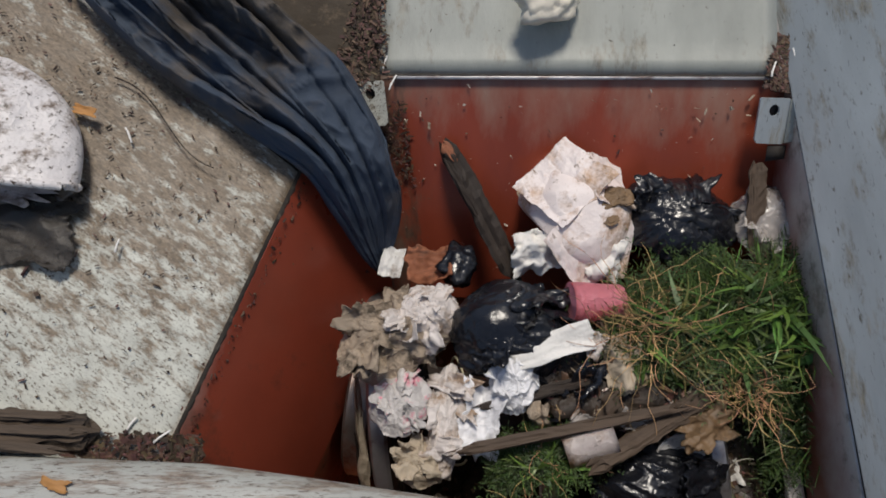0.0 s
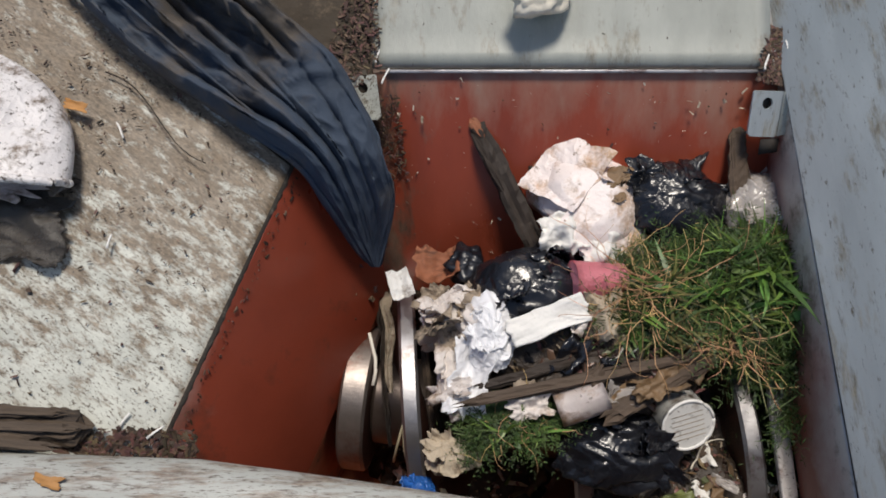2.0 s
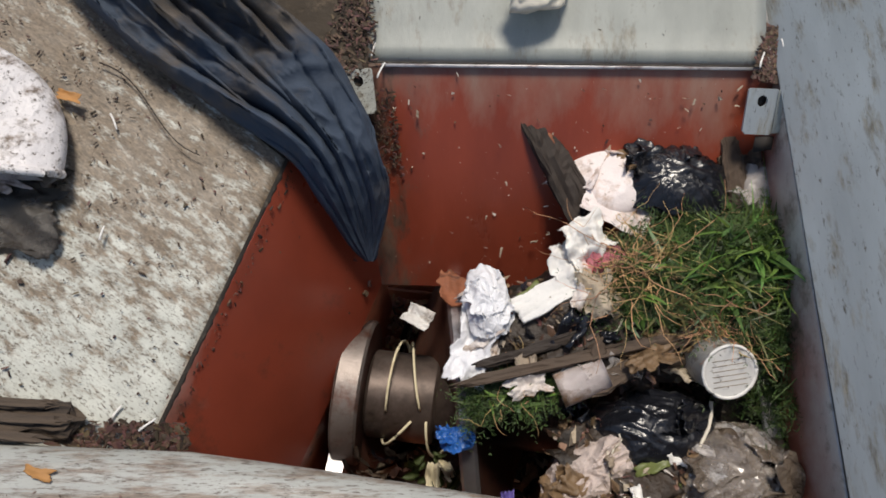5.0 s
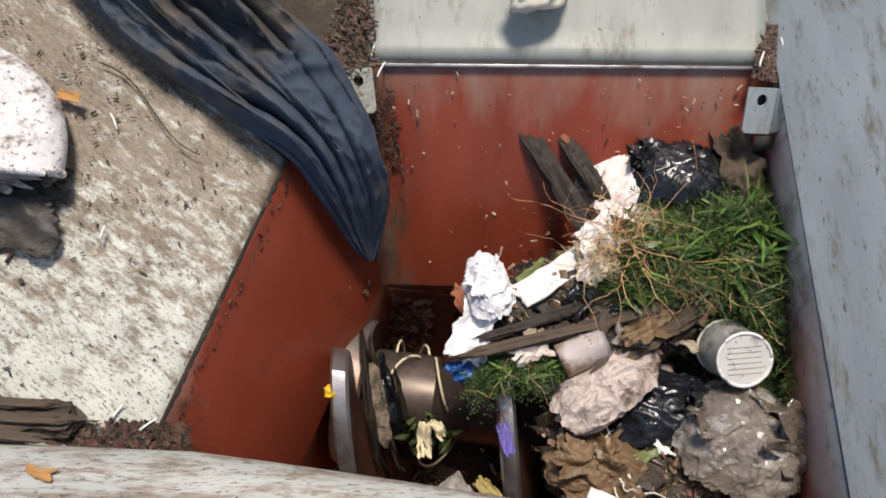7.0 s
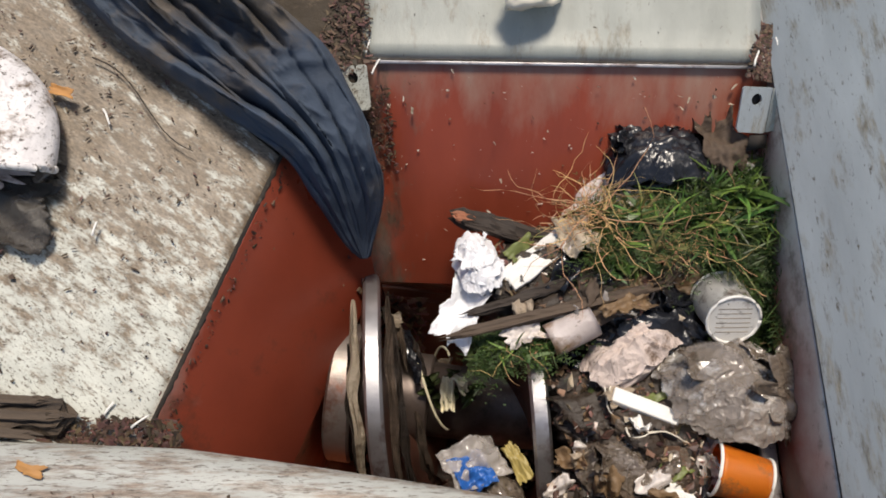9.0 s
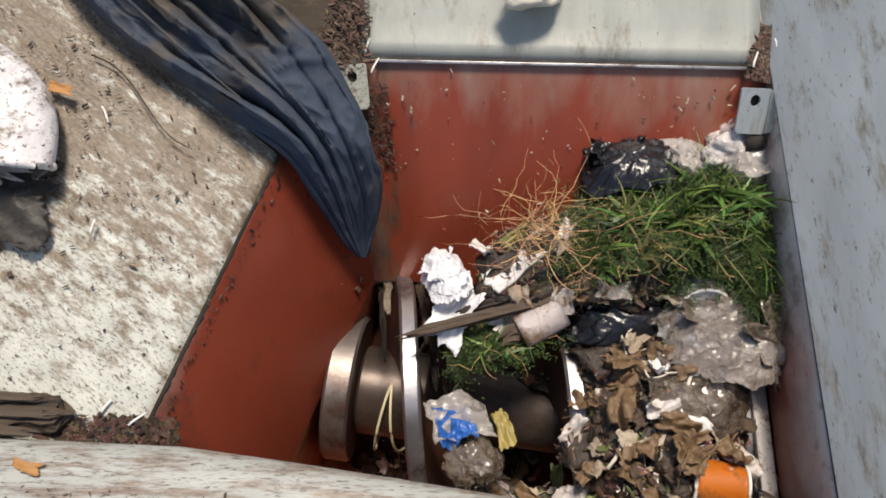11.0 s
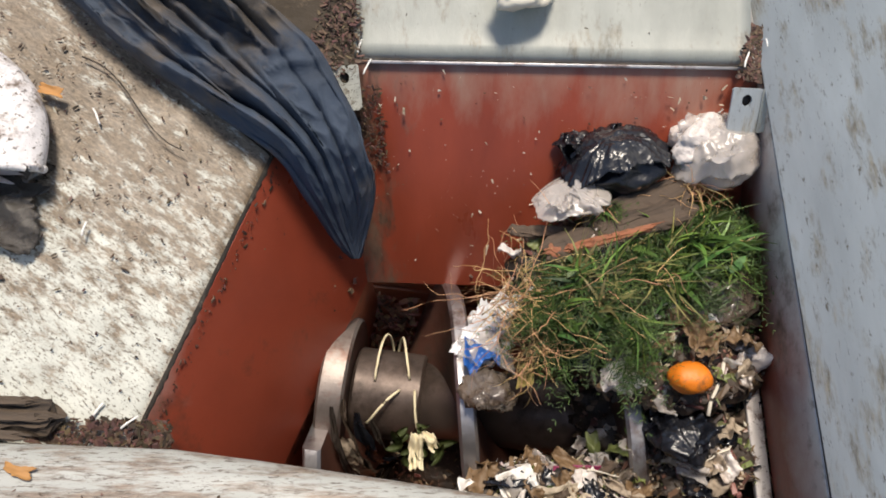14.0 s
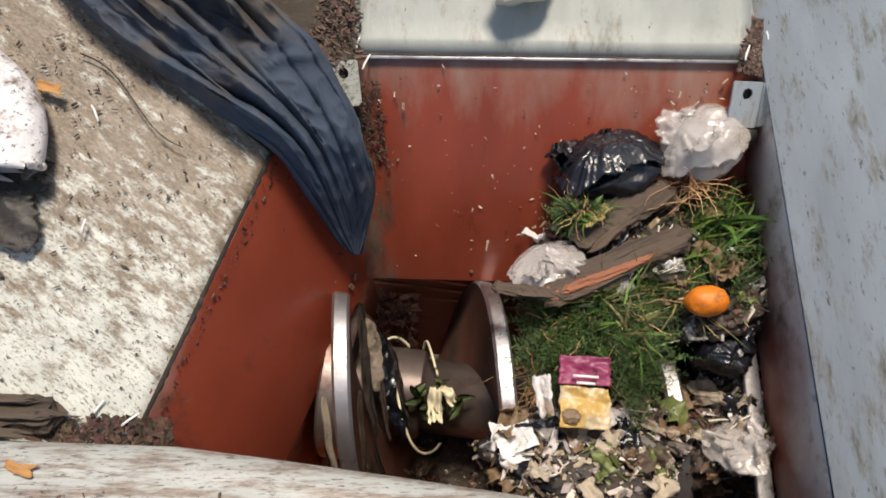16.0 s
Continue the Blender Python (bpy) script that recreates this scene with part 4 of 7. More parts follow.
for quad, cnt, sd in (([(-0.14, 0.592, -0.008), (0.40, 0.584, -0.008), (0.45, 0.372, -0.238), (-0.115, 0.386, -0.238)], 150, 13), ([(-0.34, 0.07, -0.01), (-0.175, 0.55, -0.01), (-0.118, 0.375, -0.24), (-0.235, 0.08, -0.24)], 110, 14)):
    scatter("wall_specks", quad, cnt, 0.0022, straw if sd == 13 else crumbs, "small pale specks of waste stuck to red wall", sd, lift=0.002, power=3.5)
    scatter("wall_specks", quad, cnt, 0.0022, crumbs, "small brown specks of waste stuck to red wall", sd + 10, lift=0.002, power=3)
scatter("wall_chips", [(-0.33, 0.10, -0.02), (-0.185, 0.53, -0.02), (-0.125, 0.375, -0.22), (-0.24, 0.10, -0.22)], 26, 0.0055, litter_brown, "brown flakes of waste stuck to red wall", 51, lift=0.003, power=1.2)
scatter("wall_chips", [(-0.10, 0.59, -0.01), (0.38, 0.58, -0.01), (0.40, 0.40, -0.20), (-0.10, 0.40, -0.20)], 36, 0.0035, paper_tan, "pale crumbs of waste stuck to red wall", 52, lift=0.003, power=1.2)
smudge = [(-0.125, 0.575, -0.022), (-0.085, 0.572, -0.022), (-0.075, 0.49, -0.115), (-0.11, 0.49, -0.115)]
scatter("wall_specks", smudge, 520, 0.0026, litter_brown, "brown dirt caked on the red wall corner", 31, lift=0.001)
scatter("trough_litter", [(-0.125, 0.330, -0.490), (-0.045, 0.320, -0.490), (-0.045, 0.398, -0.395), (-0.125, 0.408, -0.395)], 420, 0.0065, leaf_litter, "dead brown leaves stuck in the trough", 33)


# ---- waste in the hopper ----
def bag(name, r, seed, mat, label, category="bag", amount=0.24, knot=True, ridge=1.0):
    thin = mat in (black_film, clear_film)
    t = thing(name, label, category)
    part("bag_body", crumpled(r[0] * 0.93, r[1] * 0.93, r[2] * 0.9, seed, amount * 0.6, 5, ridge=ridge), mat, t)
    part("film_layer", draped(r[0], r[1], r[2] * 1.02, seed + 70, (0.7 if thin else 1.0) * min(0.30, 0.16 + amount * 0.4), 46 if thin else 38, pull=5.0 if mat == black_film else 1.0), mat, t, smooth=thin)
    if knot:
        bm = crumpled(r[0] * 0.42, r[1] * 0.16, r[2] * 0.28, seed + 40, 0.5, 4)
        bmesh.ops.translate(bm, vec=(r[0] * 0.85, r[1] * 0.45, r[2] * 0.2), verts=bm.verts)
        part("tied_neck", bm, mat, t.children[0])
    rng = random.Random(seed)
    for k in range(3 if thin or mat == murky_film else 6):
        a = rng.uniform(0, 6.28)
        big = 1.0 if thin or mat in (murky_film, white_film) or category == "packaging" else 1.35
        bm = sheet(r[0] * rng.uniform(0.7, 1.1) * big, r[1] * rng.uniform(0.5, 0.9) * big, seed + 60 + k, 0.55, 0.0012, 16, 0.35)
        part("loose_flap", bm, mat, t).matrix_basis = pose(math.cos(a) * r[0] * 0.62, math.sin(a) * r[1] * 0.62, r[2] * 0.5, math.degrees(math.sin(a)) * -0.7, math.degrees(math.cos(a)) * 0.7, math.degrees(a))
    return t


def flat(name, w, h, seed, mat, label, category, bend=0.3, thick=0.0012, ragged=0.12, curl=0.0):
    return tagged(part(name, sheet(w, h, seed, bend, thick, 24, ragged, curl), mat), label, category)


def stick(name, ln, w, th, seed, mat, label, raw_end=True, taper=0.3):
    t = thing(name, label, "wood", "broken wood")
    part("stick_body", plank(ln, w, th, seed, taper), mat, t, smooth=False)
    for k in (-1, 1):
        bm = plank(ln * 0.5, w * 0.3, th * 0.4, seed + 5 + k, 0.6, 0.6, 10)
        bmesh.ops.translate(bm, vec=(ln * 0.16 * k, w * 0.34 * k, th * 0.3), verts=bm.verts)
        part("splinter", bm, mat, t.children[0], smooth=False)
    if raw_end:
        bm = plank(ln * 0.16, w * 0.45, th * 0.35, seed + 3, 0.8, 0.9, 8)
        bmesh.ops.translate(bm, vec=(-ln * 0.43, 0, th * 0.35), verts=bm.verts)
        part("split_end", bm, wood_raw, t.children[0], "raw orange split wood", smooth=False)
    return t


def tufts(size, rng, count):
    """Spots on a low mound from which plants spring, each with the way they lean."""
    out = []
    for _ in range(count):
        a, q = rng.uniform(0, 6.283), rng.random() ** 0.6
        lean = Vector((rng.gauss(0, 1), rng.gauss(0, 1), rng.uniform(0.1, 0.5))).normalized()
        out.append((Vector((math.cos(a) * q * size[0], math.sin(a) * q * size[1], size[2] * (1 - q * q) * rng.uniform(0.4, 1.1))), lean))
    return out


def blades_into(vs, fs, count, size, length, width, rng, flop=0.7, up=0.5):
    """Curved grass blades springing in tufts from a low mound of that half size."""
    spots = tufts(size, rng, max(4, count // 9))
    for _ in range(count):
        c0, lean = spots[rng.randrange(len(spots))]
        p = c0 + Vector((rng.gauss(0, 0.10) * size[0], rng.gauss(0, 0.10) * size[1], rng.uniform(-0.004, 0.002)))
        d = (lean + Vector((rng.gauss(0, 0.45), rng.gauss(0, 0.45), rng.uniform(-0.1, up)))).normalized()
        ln = length * rng.uniform(0.5, 1.6)
        side = d.cross(Vector((rng.gauss(0, 0.4), rng.gauss(0, 0.4), 1))).normalized()
        w = width * rng.uniform(0.5, 1.4)
        base = len(vs)
        bend = Vector((rng.gauss(0, 0.5), rng.gauss(0, 0.5), -flop * rng.random()))
        for i in range(5):
            u = i / 4
            c = p + d * ln * u + bend * ln * u * u * 0.6
            k = w * (1 - u ** 2) + 0.0002
            vs.append(c + side * k)
            vs.append(c - side * k + Vector((0, 0, k * 0.5)))
        for i in range(4):
            fs.append((base + 2 * i, base + 2 * i + 1, base + 2 * i + 3, base + 2 * i + 2))


def fern_into(vs, fs, count, size, length, rng):
    """Feathery sprigs: a stalk with many fine leaflets."""
    spots = tufts(size, rng, max(5, count // 14))
    for _ in range(count):
        c0, lean = spots[rng.randrange(len(spots))]
        p = c0 + Vector((rng.gauss(0, 0.13) * size[0], rng.gauss(0, 0.13) * size[1], rng.uniform(-0.008, 0.003)))
        d = (lean + Vector((rng.gauss(0, 0.55), rng.gauss(0, 0.55), rng.uniform(-0.4, 0.4)))).normalized()
        ln = length * rng.uniform(0.5, 1.4)
        s = d.cross(Vector((rng.gauss(0, 0.3), rng.gauss(0, 0.3), 1))).normalized()
        n = rng.randrange(7, 13)
        sag = rng.uniform(0.1, 0.6)
        twist = Vector((rng.gauss(0, 0.25), rng.gauss(0, 0.25), 0))
        for i in range(n):
            u = (i + rng.uniform(0, 0.6)) / n
            c = p + (d + twist * u) * ln * u - Vector((0, 0, ln * sag * u * u))
            for sg in (-1, 1):
                if rng.random() < 0.2:
                    continue
                e = c + (s * sg * rng.uniform(0.5, 1.2) + d * rng.uniform(0.3, 1.3) + Vector((0, 0, rng.uniform(-0.5, 0.5)))) * ln * 0.21 * (1.15 - u)
                b = len(vs)
                w = d * rng.uniform(0.0006, 0.0014)
                vs.extend([c, (c + e) / 2 + w, e, (c + e) / 2 - w])
                fs.append((b, b + 1, b + 2, b + 3))
                for q in (0.45, 0.75):
                    m = c.lerp(e, q)
                    g = m + (d * rng.uniform(0.4, 1.0) + s * sg * 0.5 + Vector((0, 0, rng.uniform(-0.4, 0.4)))) * ln * 0.09 * (1.15 - u)
                    b = len(vs)
                    vs.extend([m, (m + g) / 2 + s * 0.0006, g, (m + g) / 2 - s * 0.0006])
                    fs.append((b, b + 1, b + 2, b + 3))


def grass(label, size, seed, blades=500, ferns=160, ln=0.05, dry=False):
    rng = random.Random(seed)
    t = thing("grass_clump", label, "grass", "grass on the waste")
    part("matted_core", crumpled(size[0] * 0.66, size[1] * 0.66, size[2] * 0.45, seed, 0.4, 4), mulch_base, t)
    vs, fs = [], []
    blades_into(vs, fs, blades // 6, size, ln, 0.0011, rng)
    blades_into(vs, fs, blades // 9, (size[0] * 0.8, size[1] * 0.8, size[2]), ln * 1.05, 0.0019, rng)
    tagged(raw("blade_mass", vs, fs, grass_dry if dry else grass_green, t), kind="stuff")
    vs, fs = [], []
    blades_into(vs, fs, blades // (28 if dry else 13), (size[0] * 0.9, size[1] * 0.9, size[2] * 1.15), ln * 0.95, 0.0025, rng, 0.5, 0.7)
    tagged(raw("broad_blade_mass", vs, fs, blade_bright, t), kind="stuff")
    vs, fs = [], []
    blades_into(vs, fs, blades // 7, (size[0] * 0.95, size[1] * 0.95, size[2] * 1.2), ln * 0.62, 0.0042, rng, 0.6, 0.5)
    tagged(raw("leaf_mass", vs, fs, leaf_dark, t), kind="stuff")
    vs, fs = [], []
    fern_into(vs, fs, int(ferns * 1.7), (size[0] * 1.05, size[1] * 1.05, size[2] * 1.1), ln * 1.25, rng)
    tagged(raw("feathery_mass", vs, fs, fern_green, t), kind="stuff")
    vs, fs = [], []
    for _ in range(44 if dry else 16):
        roots_into(vs, fs, (rng.uniform(-1, 1) * size[0] * 0.9, rng.uniform(-1, 1) * size[1] * 0.9, size[2] * 0.8), rng.uniform(0.02, 0.07), 0.0008, rng)
    tagged(raw("dry_stem_mass", vs, fs, root_tan, t, smooth=True), kind="stuff")
    return t


def roots_into(vs, fs, p, ln, r, rng, up=0.3):
    p = Vector(p)
    d = Vector((rng.gauss(0, 1), rng.gauss(0, 1), rng.uniform(-0.2, up))).normalized()
    pts = [p.copy()]
    for _ in range(8):
        d = (d + Vector((rng.gauss(0, 0.34), rng.gauss(0, 0.34), rng.gauss(-0.04, 0.2)))).normalized()
        pts.append(pts[-1] + d * ln / 8)
    tube_into(vs, fs, pts, r, 4, 0.35)


def roots(label, spread, ln, seed, count=46):
    rng = random.Random(seed)
    t = thing("root_tangle", label, "roots", "roots on the waste")
    vs, fs = [], []
    for _ in range(count):
        roots_into(vs, fs, (rng.gauss(0, spread * 0.35), rng.gauss(0, spread * 0.35), rng.uniform(-0.006, 0.01)), ln * rng.uniform(0.4, 1.3), rng.uniform(0.0004, 0.0008), rng)
    tagged(raw("root_mass", vs, fs, root_tan, t, smooth=True), kind="stuff")
    for _ in range(7):
        vs, fs = [], []
        roots_into(vs, fs, (rng.gauss(0, spread * 0.2), rng.gauss(0, spread * 0.2), 0.004), ln * 1.6, 0.0008, rng)
        raw("main_root", vs, fs, root_tan, t, smooth=True)
    return t


def mulch(label, size, seed, chips=420, straws=4, paper=26, frag=None, scraps=20):
    """A lump of shredded wet waste: a dark core covered with fragments."""
    rng = random.Random(seed)
    t = tagged(new("shredded_waste"), label, "waste", "shredded waste", "stuff")
    core = crumpled(*size, seed, 0.42, 5)
    core.normal_update()
    spots = [(q.co.copy(), q.normal.copy()) for q in core.verts if q.normal.z > 0.05]
    part("wet_core", core, mulch_base, t)
    for name, mat, cnt, sz in (("fragment_mass", frag or mulch_mix, int(chips * 1.3), 0.0075), ("paper_scrap_mass", paper_tan, paper * 2, 0.0085), ("pale_scrap_mass", dirty_white, paper, 0.0070), ("leaf_scrap_mass", leaf_pale, paper, 0.008), ("peel_mass", wet_card, paper, 0.008), ("wet_film_mass", black_film, paper, 0.010)):
        vs, fs = [], []
        for _ in range(cnt):
            p, nrm = spots[rng.randrange(len(spots))]
            chip_into(vs, fs, p + nrm * rng.uniform(0, 0.004), sz * (0.25 + 1.1 * rng.random() ** 2.2), rng, 0.16, (nrm + Vector((rng.gauss(0, 0.5), rng.gauss(0, 0.5), rng.gauss(0, 0.5)))).normalized())
        tagged(raw(name, vs, fs, mat, t), kind="stuff")
    for k in range(scraps):
        p, nrm = spots[rng.randrange(len(spots))]
        bm = sheet(rng.uniform(0.016, 0.052), rng.uniform(0.012, 0.034), seed + k, 0.8, 0.0014, 12, 0.22)
        part("scrap", bm, (paper_tan, dirty_white, black_film, wood_grey, wet_card, murky_film, pulp, leaf_pale, wet_card, clear_film, paper_white)[rng.randrange(11)], t).matrix_basis = pose(*(p + nrm * 0.003), rng.uniform(-40, 40), rng.uniform(-40, 40), rng.uniform(0, 360))
    vs, fs = [], []
    for _ in range(straws):
        roots_into(vs, fs, (rng.uniform(-0.7, 0.7) * size[0], rng.uniform(-0.7, 0.7) * size[1], size[2] * 1.05), rng.uniform(0.03, 0.07), 0.0016, rng, 0.0)
    raw("stalks", vs, fs, straw, t, smooth=True)
    return t


def carton(name, r0, r1, h, mat, end_mat, label, category, seed, rim=True):
    """A dented round paper cup along z, closed at the top end."""
    t = thing(name, label, category)
    for nm, lo, hi, mt, k in (("cup_wall", 0, 1, mat, 1.0), ("cup_base", 0.985, 1.0, end_mat, 0.96)):
        bm = bmesh.new()
        n, rows = 40, []
        for i in range(9):
            u = lo + (hi - lo) * i / 8
            r = (r0 + (r1 - r0) * u) * k
            rows.append([bm.verts.new((r * math.cos(2 * math.pi * j / n) * (1 + 0.05 * noise.noise(Vector((math.cos(6.283 * j / n), math.sin(6.283 * j / n), u * 2 + seed)))),
                                       r * math.sin(2 * math.pi * j / n) * (1 + 0.06 * noise.noise(Vector((math.sin(6.283 * j / n), u * 2, seed)))), (u - 0.5) * h)) for j in range(n)])
        for i in range(8):
            for j in range(n):
                bm.faces.new((rows[i][j], rows[i][(j + 1) % n], rows[i + 1][(j + 1) % n], rows[i + 1][j]))
        if nm == "cup_base":
            bm.faces.new(rows[-1])
            bm.faces.new(rows[0][::-1])
        else:
            bmesh.ops.solidify(bm, geom=bm.faces[:], thickness=0.0012)
        part(nm, bm, mt, t, smooth=nm == "cup_wall")
    if rim:
        for z, r in ((-h / 2, r0), (h / 2, r1)):
            vs, fs = [], []
            tube_into(vs, fs, [(r * math.cos(6.283 * j / 36), r * math.sin(6.283 * j / 36), z) for j in range(37)], 0.0022, 6, 1.0)
            raw("rolled_rim", vs, fs, paper_white, t.children[0], smooth=True)
    return t


def fruit(name, r, seed, mat, label):
    t = thing(name, label, "fruit")
    bm = crumpled(r, r * 0.82, r * 0.78, seed, 0.14, 4, False, 0.35)
    part("flesh", bm, mat, t)
    bm = crumpled(r * 0.07, r * 0.09, r * 0.09, seed + 2, 0.4, 2)
    bmesh.ops.translate(bm, vec=(r * 0.98, 0, r * 0.1), verts=bm.verts)
    part("stem_end", bm, wood_dark, t)
    return t


black_front = bag("black_bag", (0.072, 0.060, 0.046), 2, black_film, "shiny black plastic rubbish bag among the waste")
black_back = bag("black_bag", (0.072, 0.060, 0.045), 11, black_film, "creased glossy black rubbish bag against the red wall")
dirty_bag = thing("soiled_bag", "soiled pinkish white plastic bag with brown stains", "bag")
part("bag_body", crumpled(0.070, 0.074, 0.046, 17, 0.05, 5, ridge=0.5), soiled_white, dirty_bag)
for k, (w, h, p) in enumerate(((0.100, 0.090, pose(-0.020, 0.022, 0.038, -14, -14, 24)), (0.070, 0.085, pose(0.040, 0.012, 0.034, -6, 26, -12)), (0.060, 0.095, pose(-0.030, -0.064, 0.008, 28, -12, 24)), (0.052, 0.080, pose(0.020, -0.070, 0.006, 30, 14, -20)))):
    part("loose_flap", sheet(w, h, 171 + k, 0.12, 0.0014, 22, 0.08), soiled_white, dirty_bag, smooth=False).matrix_basis = p
for k, (r, x, y, z) in enumerate(((0.021, 0.036, -0.018, 0.046), (0.010, 0.016, -0.046, 0.042))):
    bm = crumpled(r, r * 0.7, r * 0.22, 181 + k, 0.5, 4)
    bmesh.ops.translate(bm, vec=(x, y, z), verts=bm.verts)
    part("waste_smear", bm, wet_card, dirty_bag, "brown food waste caked on the bag", smooth=False)
clear_bag = bag("clear_bag", (0.050, 0.046, 0.032), 19, clear_film, "crumpled translucent plastic bag beside the wood")
pale_bag = bag("pale_bag", (0.062, 0.052, 0.042), 27, clear_film, "translucent plastic bag of pale food scraps", amount=0.14)
pale_scraps = tagged(part("food_lump", crumpled(0.036, 0.030, 0.026, 29, 0.35, 4), dirty_white), "pale pinkish lump of food waste in plastic", "food waste")
clear_left = bag("clear_bag", (0.046, 0.036, 0.012), 37, clear_film, "torn clear plastic film over the grass", knot=False, amount=0.4)
wet_bag = bag("wet_bag", (0.080, 0.070, 0.050), 23, murky_film, "wet wrinkled clear bag holding brown waste", amount=0.28)
wet_bag_low = bag("wet_bag", (0.070, 0.050, 0.040), 61, murky_film, "wet brown plastic bag pressed in the waste", amount=0.34, knot=False)
for ob in wet_bag.children:
    if ob.name.startswith("film_layer"):
        ob.data.materials[0] = clear_murk_glints
white_bag = bag("white_bag", (0.027, 0.046, 0.028), 41, white_film, "crumpled bright white plastic bag", amount=0.42, knot=False)
white_tail = flat("white_film", 0.050, 0.085, 43, white_film, "hanging torn strip of white plastic film", "plastic film", 0.4, ragged=0.3)
white_board = flat("foam_strip", 0.100, 0.036, 45, paper_white, "white folded foam strip with black specks", "packaging", 0.18, 0.007, 0.1)
tan_paper = flat("torn_paper", 0.048, 0.070, 47, paper_tan, "torn cream paper scrap on the roots", "paper", 0.45, ragged=0.35)
pink_cup = carton("pink_cup", 0.021, 0.027, 0.068, pink_film, pink_film, "dented pink plastic cup in the waste", "cup", 5, rim=False)
stick_a = stick("broken_stick", 0.205, 0.028, 0.022, 1, wood_dark, "long dark splintered stick leaning on the red wall")
stick_b = stick("broken_stick", 0.125, 0.026, 0.020, 6, wood_dark, "short dark splintered stick beside a soiled bag")
stick_c = stick("broken_board", 0.150, 0.024, 0.012, 9, wood_grey, "weathered brown board standing in the waste", raw_end=False, taper=0.1)
stub = stick("branch_stub", 0.060, 0.028, 0.026, 12, wood_dark, "short dark branch stub with an orange cut end")
long_a = stick("long_branch", 0.270, 0.013, 0.012, 14, wood_grey, "long thin brown branch across the waste", raw_end=False, taper=0.2)
long_b = stick("long_branch", 0.190, 0.024, 0.012, 15, wood_grey, "flat brown branch beneath the grass", raw_end=False)
long_c = stick("long_branch", 0.170, 0.014, 0.010, 16, wood_dark, "thin dark branch under white plastic", raw_end=False)
slat_a = stick("bark_board", 0.200, 0.036, 0.014, 18, wood_grey, "wet brown bark board across green grass", taper=0.15)
bm = plank(0.120, 0.013, 0.008, 77, 0.5, 0.4)
bmesh.ops.translate(bm, vec=(-0.02, -0.006, 0.007), verts=bm.verts)
part("raw_face", bm, wood_raw, slat_a.children[0], "raw orange wood face", smooth=False)
slat_b = stick("bark_board", 0.150, 0.044, 0.014, 20, wood_grey, "wide grey brown bark board on the waste", raw_end=False)
slat_c = stick("bark_board", 0.090, 0.016, 0.012, 22, wood_grey, "narrow pale splinter of wood", raw_end=False)
box_roll = carton("paper_roll", 0.022, 0.021, 0.062, soiled_white, dirty_white, "short white paper tube with a grey end", "packaging", 33, rim=False)
white_cup = carton("round_carton", 0.035, 0.033, 0.060, cup_grey, cup_grey, "dirty white round carton with grooved base", "carton", 3)
for i in range(6):
    y = -0.018 + i * 0.0066
    part("groove", slab([(-0.021, y, 0.0302), (0.021, y, 0.0302), (0.021, y + 0.0010, 0.0302), (-0.021, y + 0.0010, 0.0302)], 0.001), pulp, white_cup.children[1])
orange_cup = carton("paper_cup", 0.032, 0.026, 0.062, orange_card, orange_card, "orange paper cup with a white rim", "cup", 8)
towel = thing("wet_towel", "soiled pinkish grey towel folded in the waste", "towel")
part("towel_fold", crumpled(0.064, 0.032, 0.026, 71, 0.24, 5, ridge=1.0), towel_grey, towel)
part("towel_layer", draped(0.068, 0.036, 0.032, 73, 0.42, 44), towel_grey, towel, smooth=False)
part("towel_edge", sheet(0.085, 0.045, 72, 0.4, 0.003, ragged=0.4), towel_grey, towel)
foam_bar = tagged(part("foam_bar", slab([(-0.042, -0.010, 0.006), (0.042, -0.010, 0.006), (0.042, 0.010, 0.006), (-0.042, 0.010, 0.006)], 0.012, bevel=0.002), paper_white), "straight white foam bar", "packaging")
orange_fruit = fruit("orange", 0.025, 5, orange_peel, "bruised bright orange fruit on shredded waste")
blue_small = bag("blue_wrapper", (0.020, 0.017, 0.013), 81, blue_film, "small crumpled blue plastic wrapper", "wrapper", 0.5, False)
blue_bag = thing("printed_bag", "white plastic bag printed blue, filled with brown waste", "bag")
part("printed_film", sheet(0.075, 0.060, 83, 0.7, 0.0015, ragged=0.1), clear_film, blue_bag)
part("blue_print", sheet(0.044, 0.050, 85, 0.7, 0.0015, ragged=0.12), blue_film, blue_bag, "crumpled blue print").location = (-0.008, -0.010, 0.014)
part("bag_filling", crumpled(0.034, 0.032, 0.024, 87, 0.3, 4), murky_film, blue_bag, "wet brown bag contents").location = (0.004, -0.042, -0.008)
part("torn_corner", sheet(0.02, 0.05, 89, 0.5, 0.0012, ragged=0.3), yellow_film, blue_bag, "yellowish torn film").location = (0.050, -0.020, 0.0)
white_cloth = bag("white_rag", (0.020, 0.062, 0.020), 91, dirty_white, "twisted dirty white rag", "rag", 0.45, False)
pulp_lump = bag("pulp_lump", (0.060, 0.050, 0.030), 93, pulp, "grey brown soggy paper pulp", "waste", 0.5, False)
pulp_white = bag("pulp_lump", (0.045, 0.034, 0.028), 95, dirty_white, "pale soggy cardboard pulp", "waste", 0.45, False)
packet = bag("printed_packet", (0.036, 0.034, 0.020), 97, pink_print, "crumpled packet with bright pink print", "packaging", 0.3, False)
chunk = bag("bread_chunk", (0.030, 0.024, 0.020), 99, paper_tan, "yellowish torn chunk of bread", "food waste", 0.4, False)
brown_box = thing("brown_carton", "soggy brown cardboard carton with dark residue", "carton")
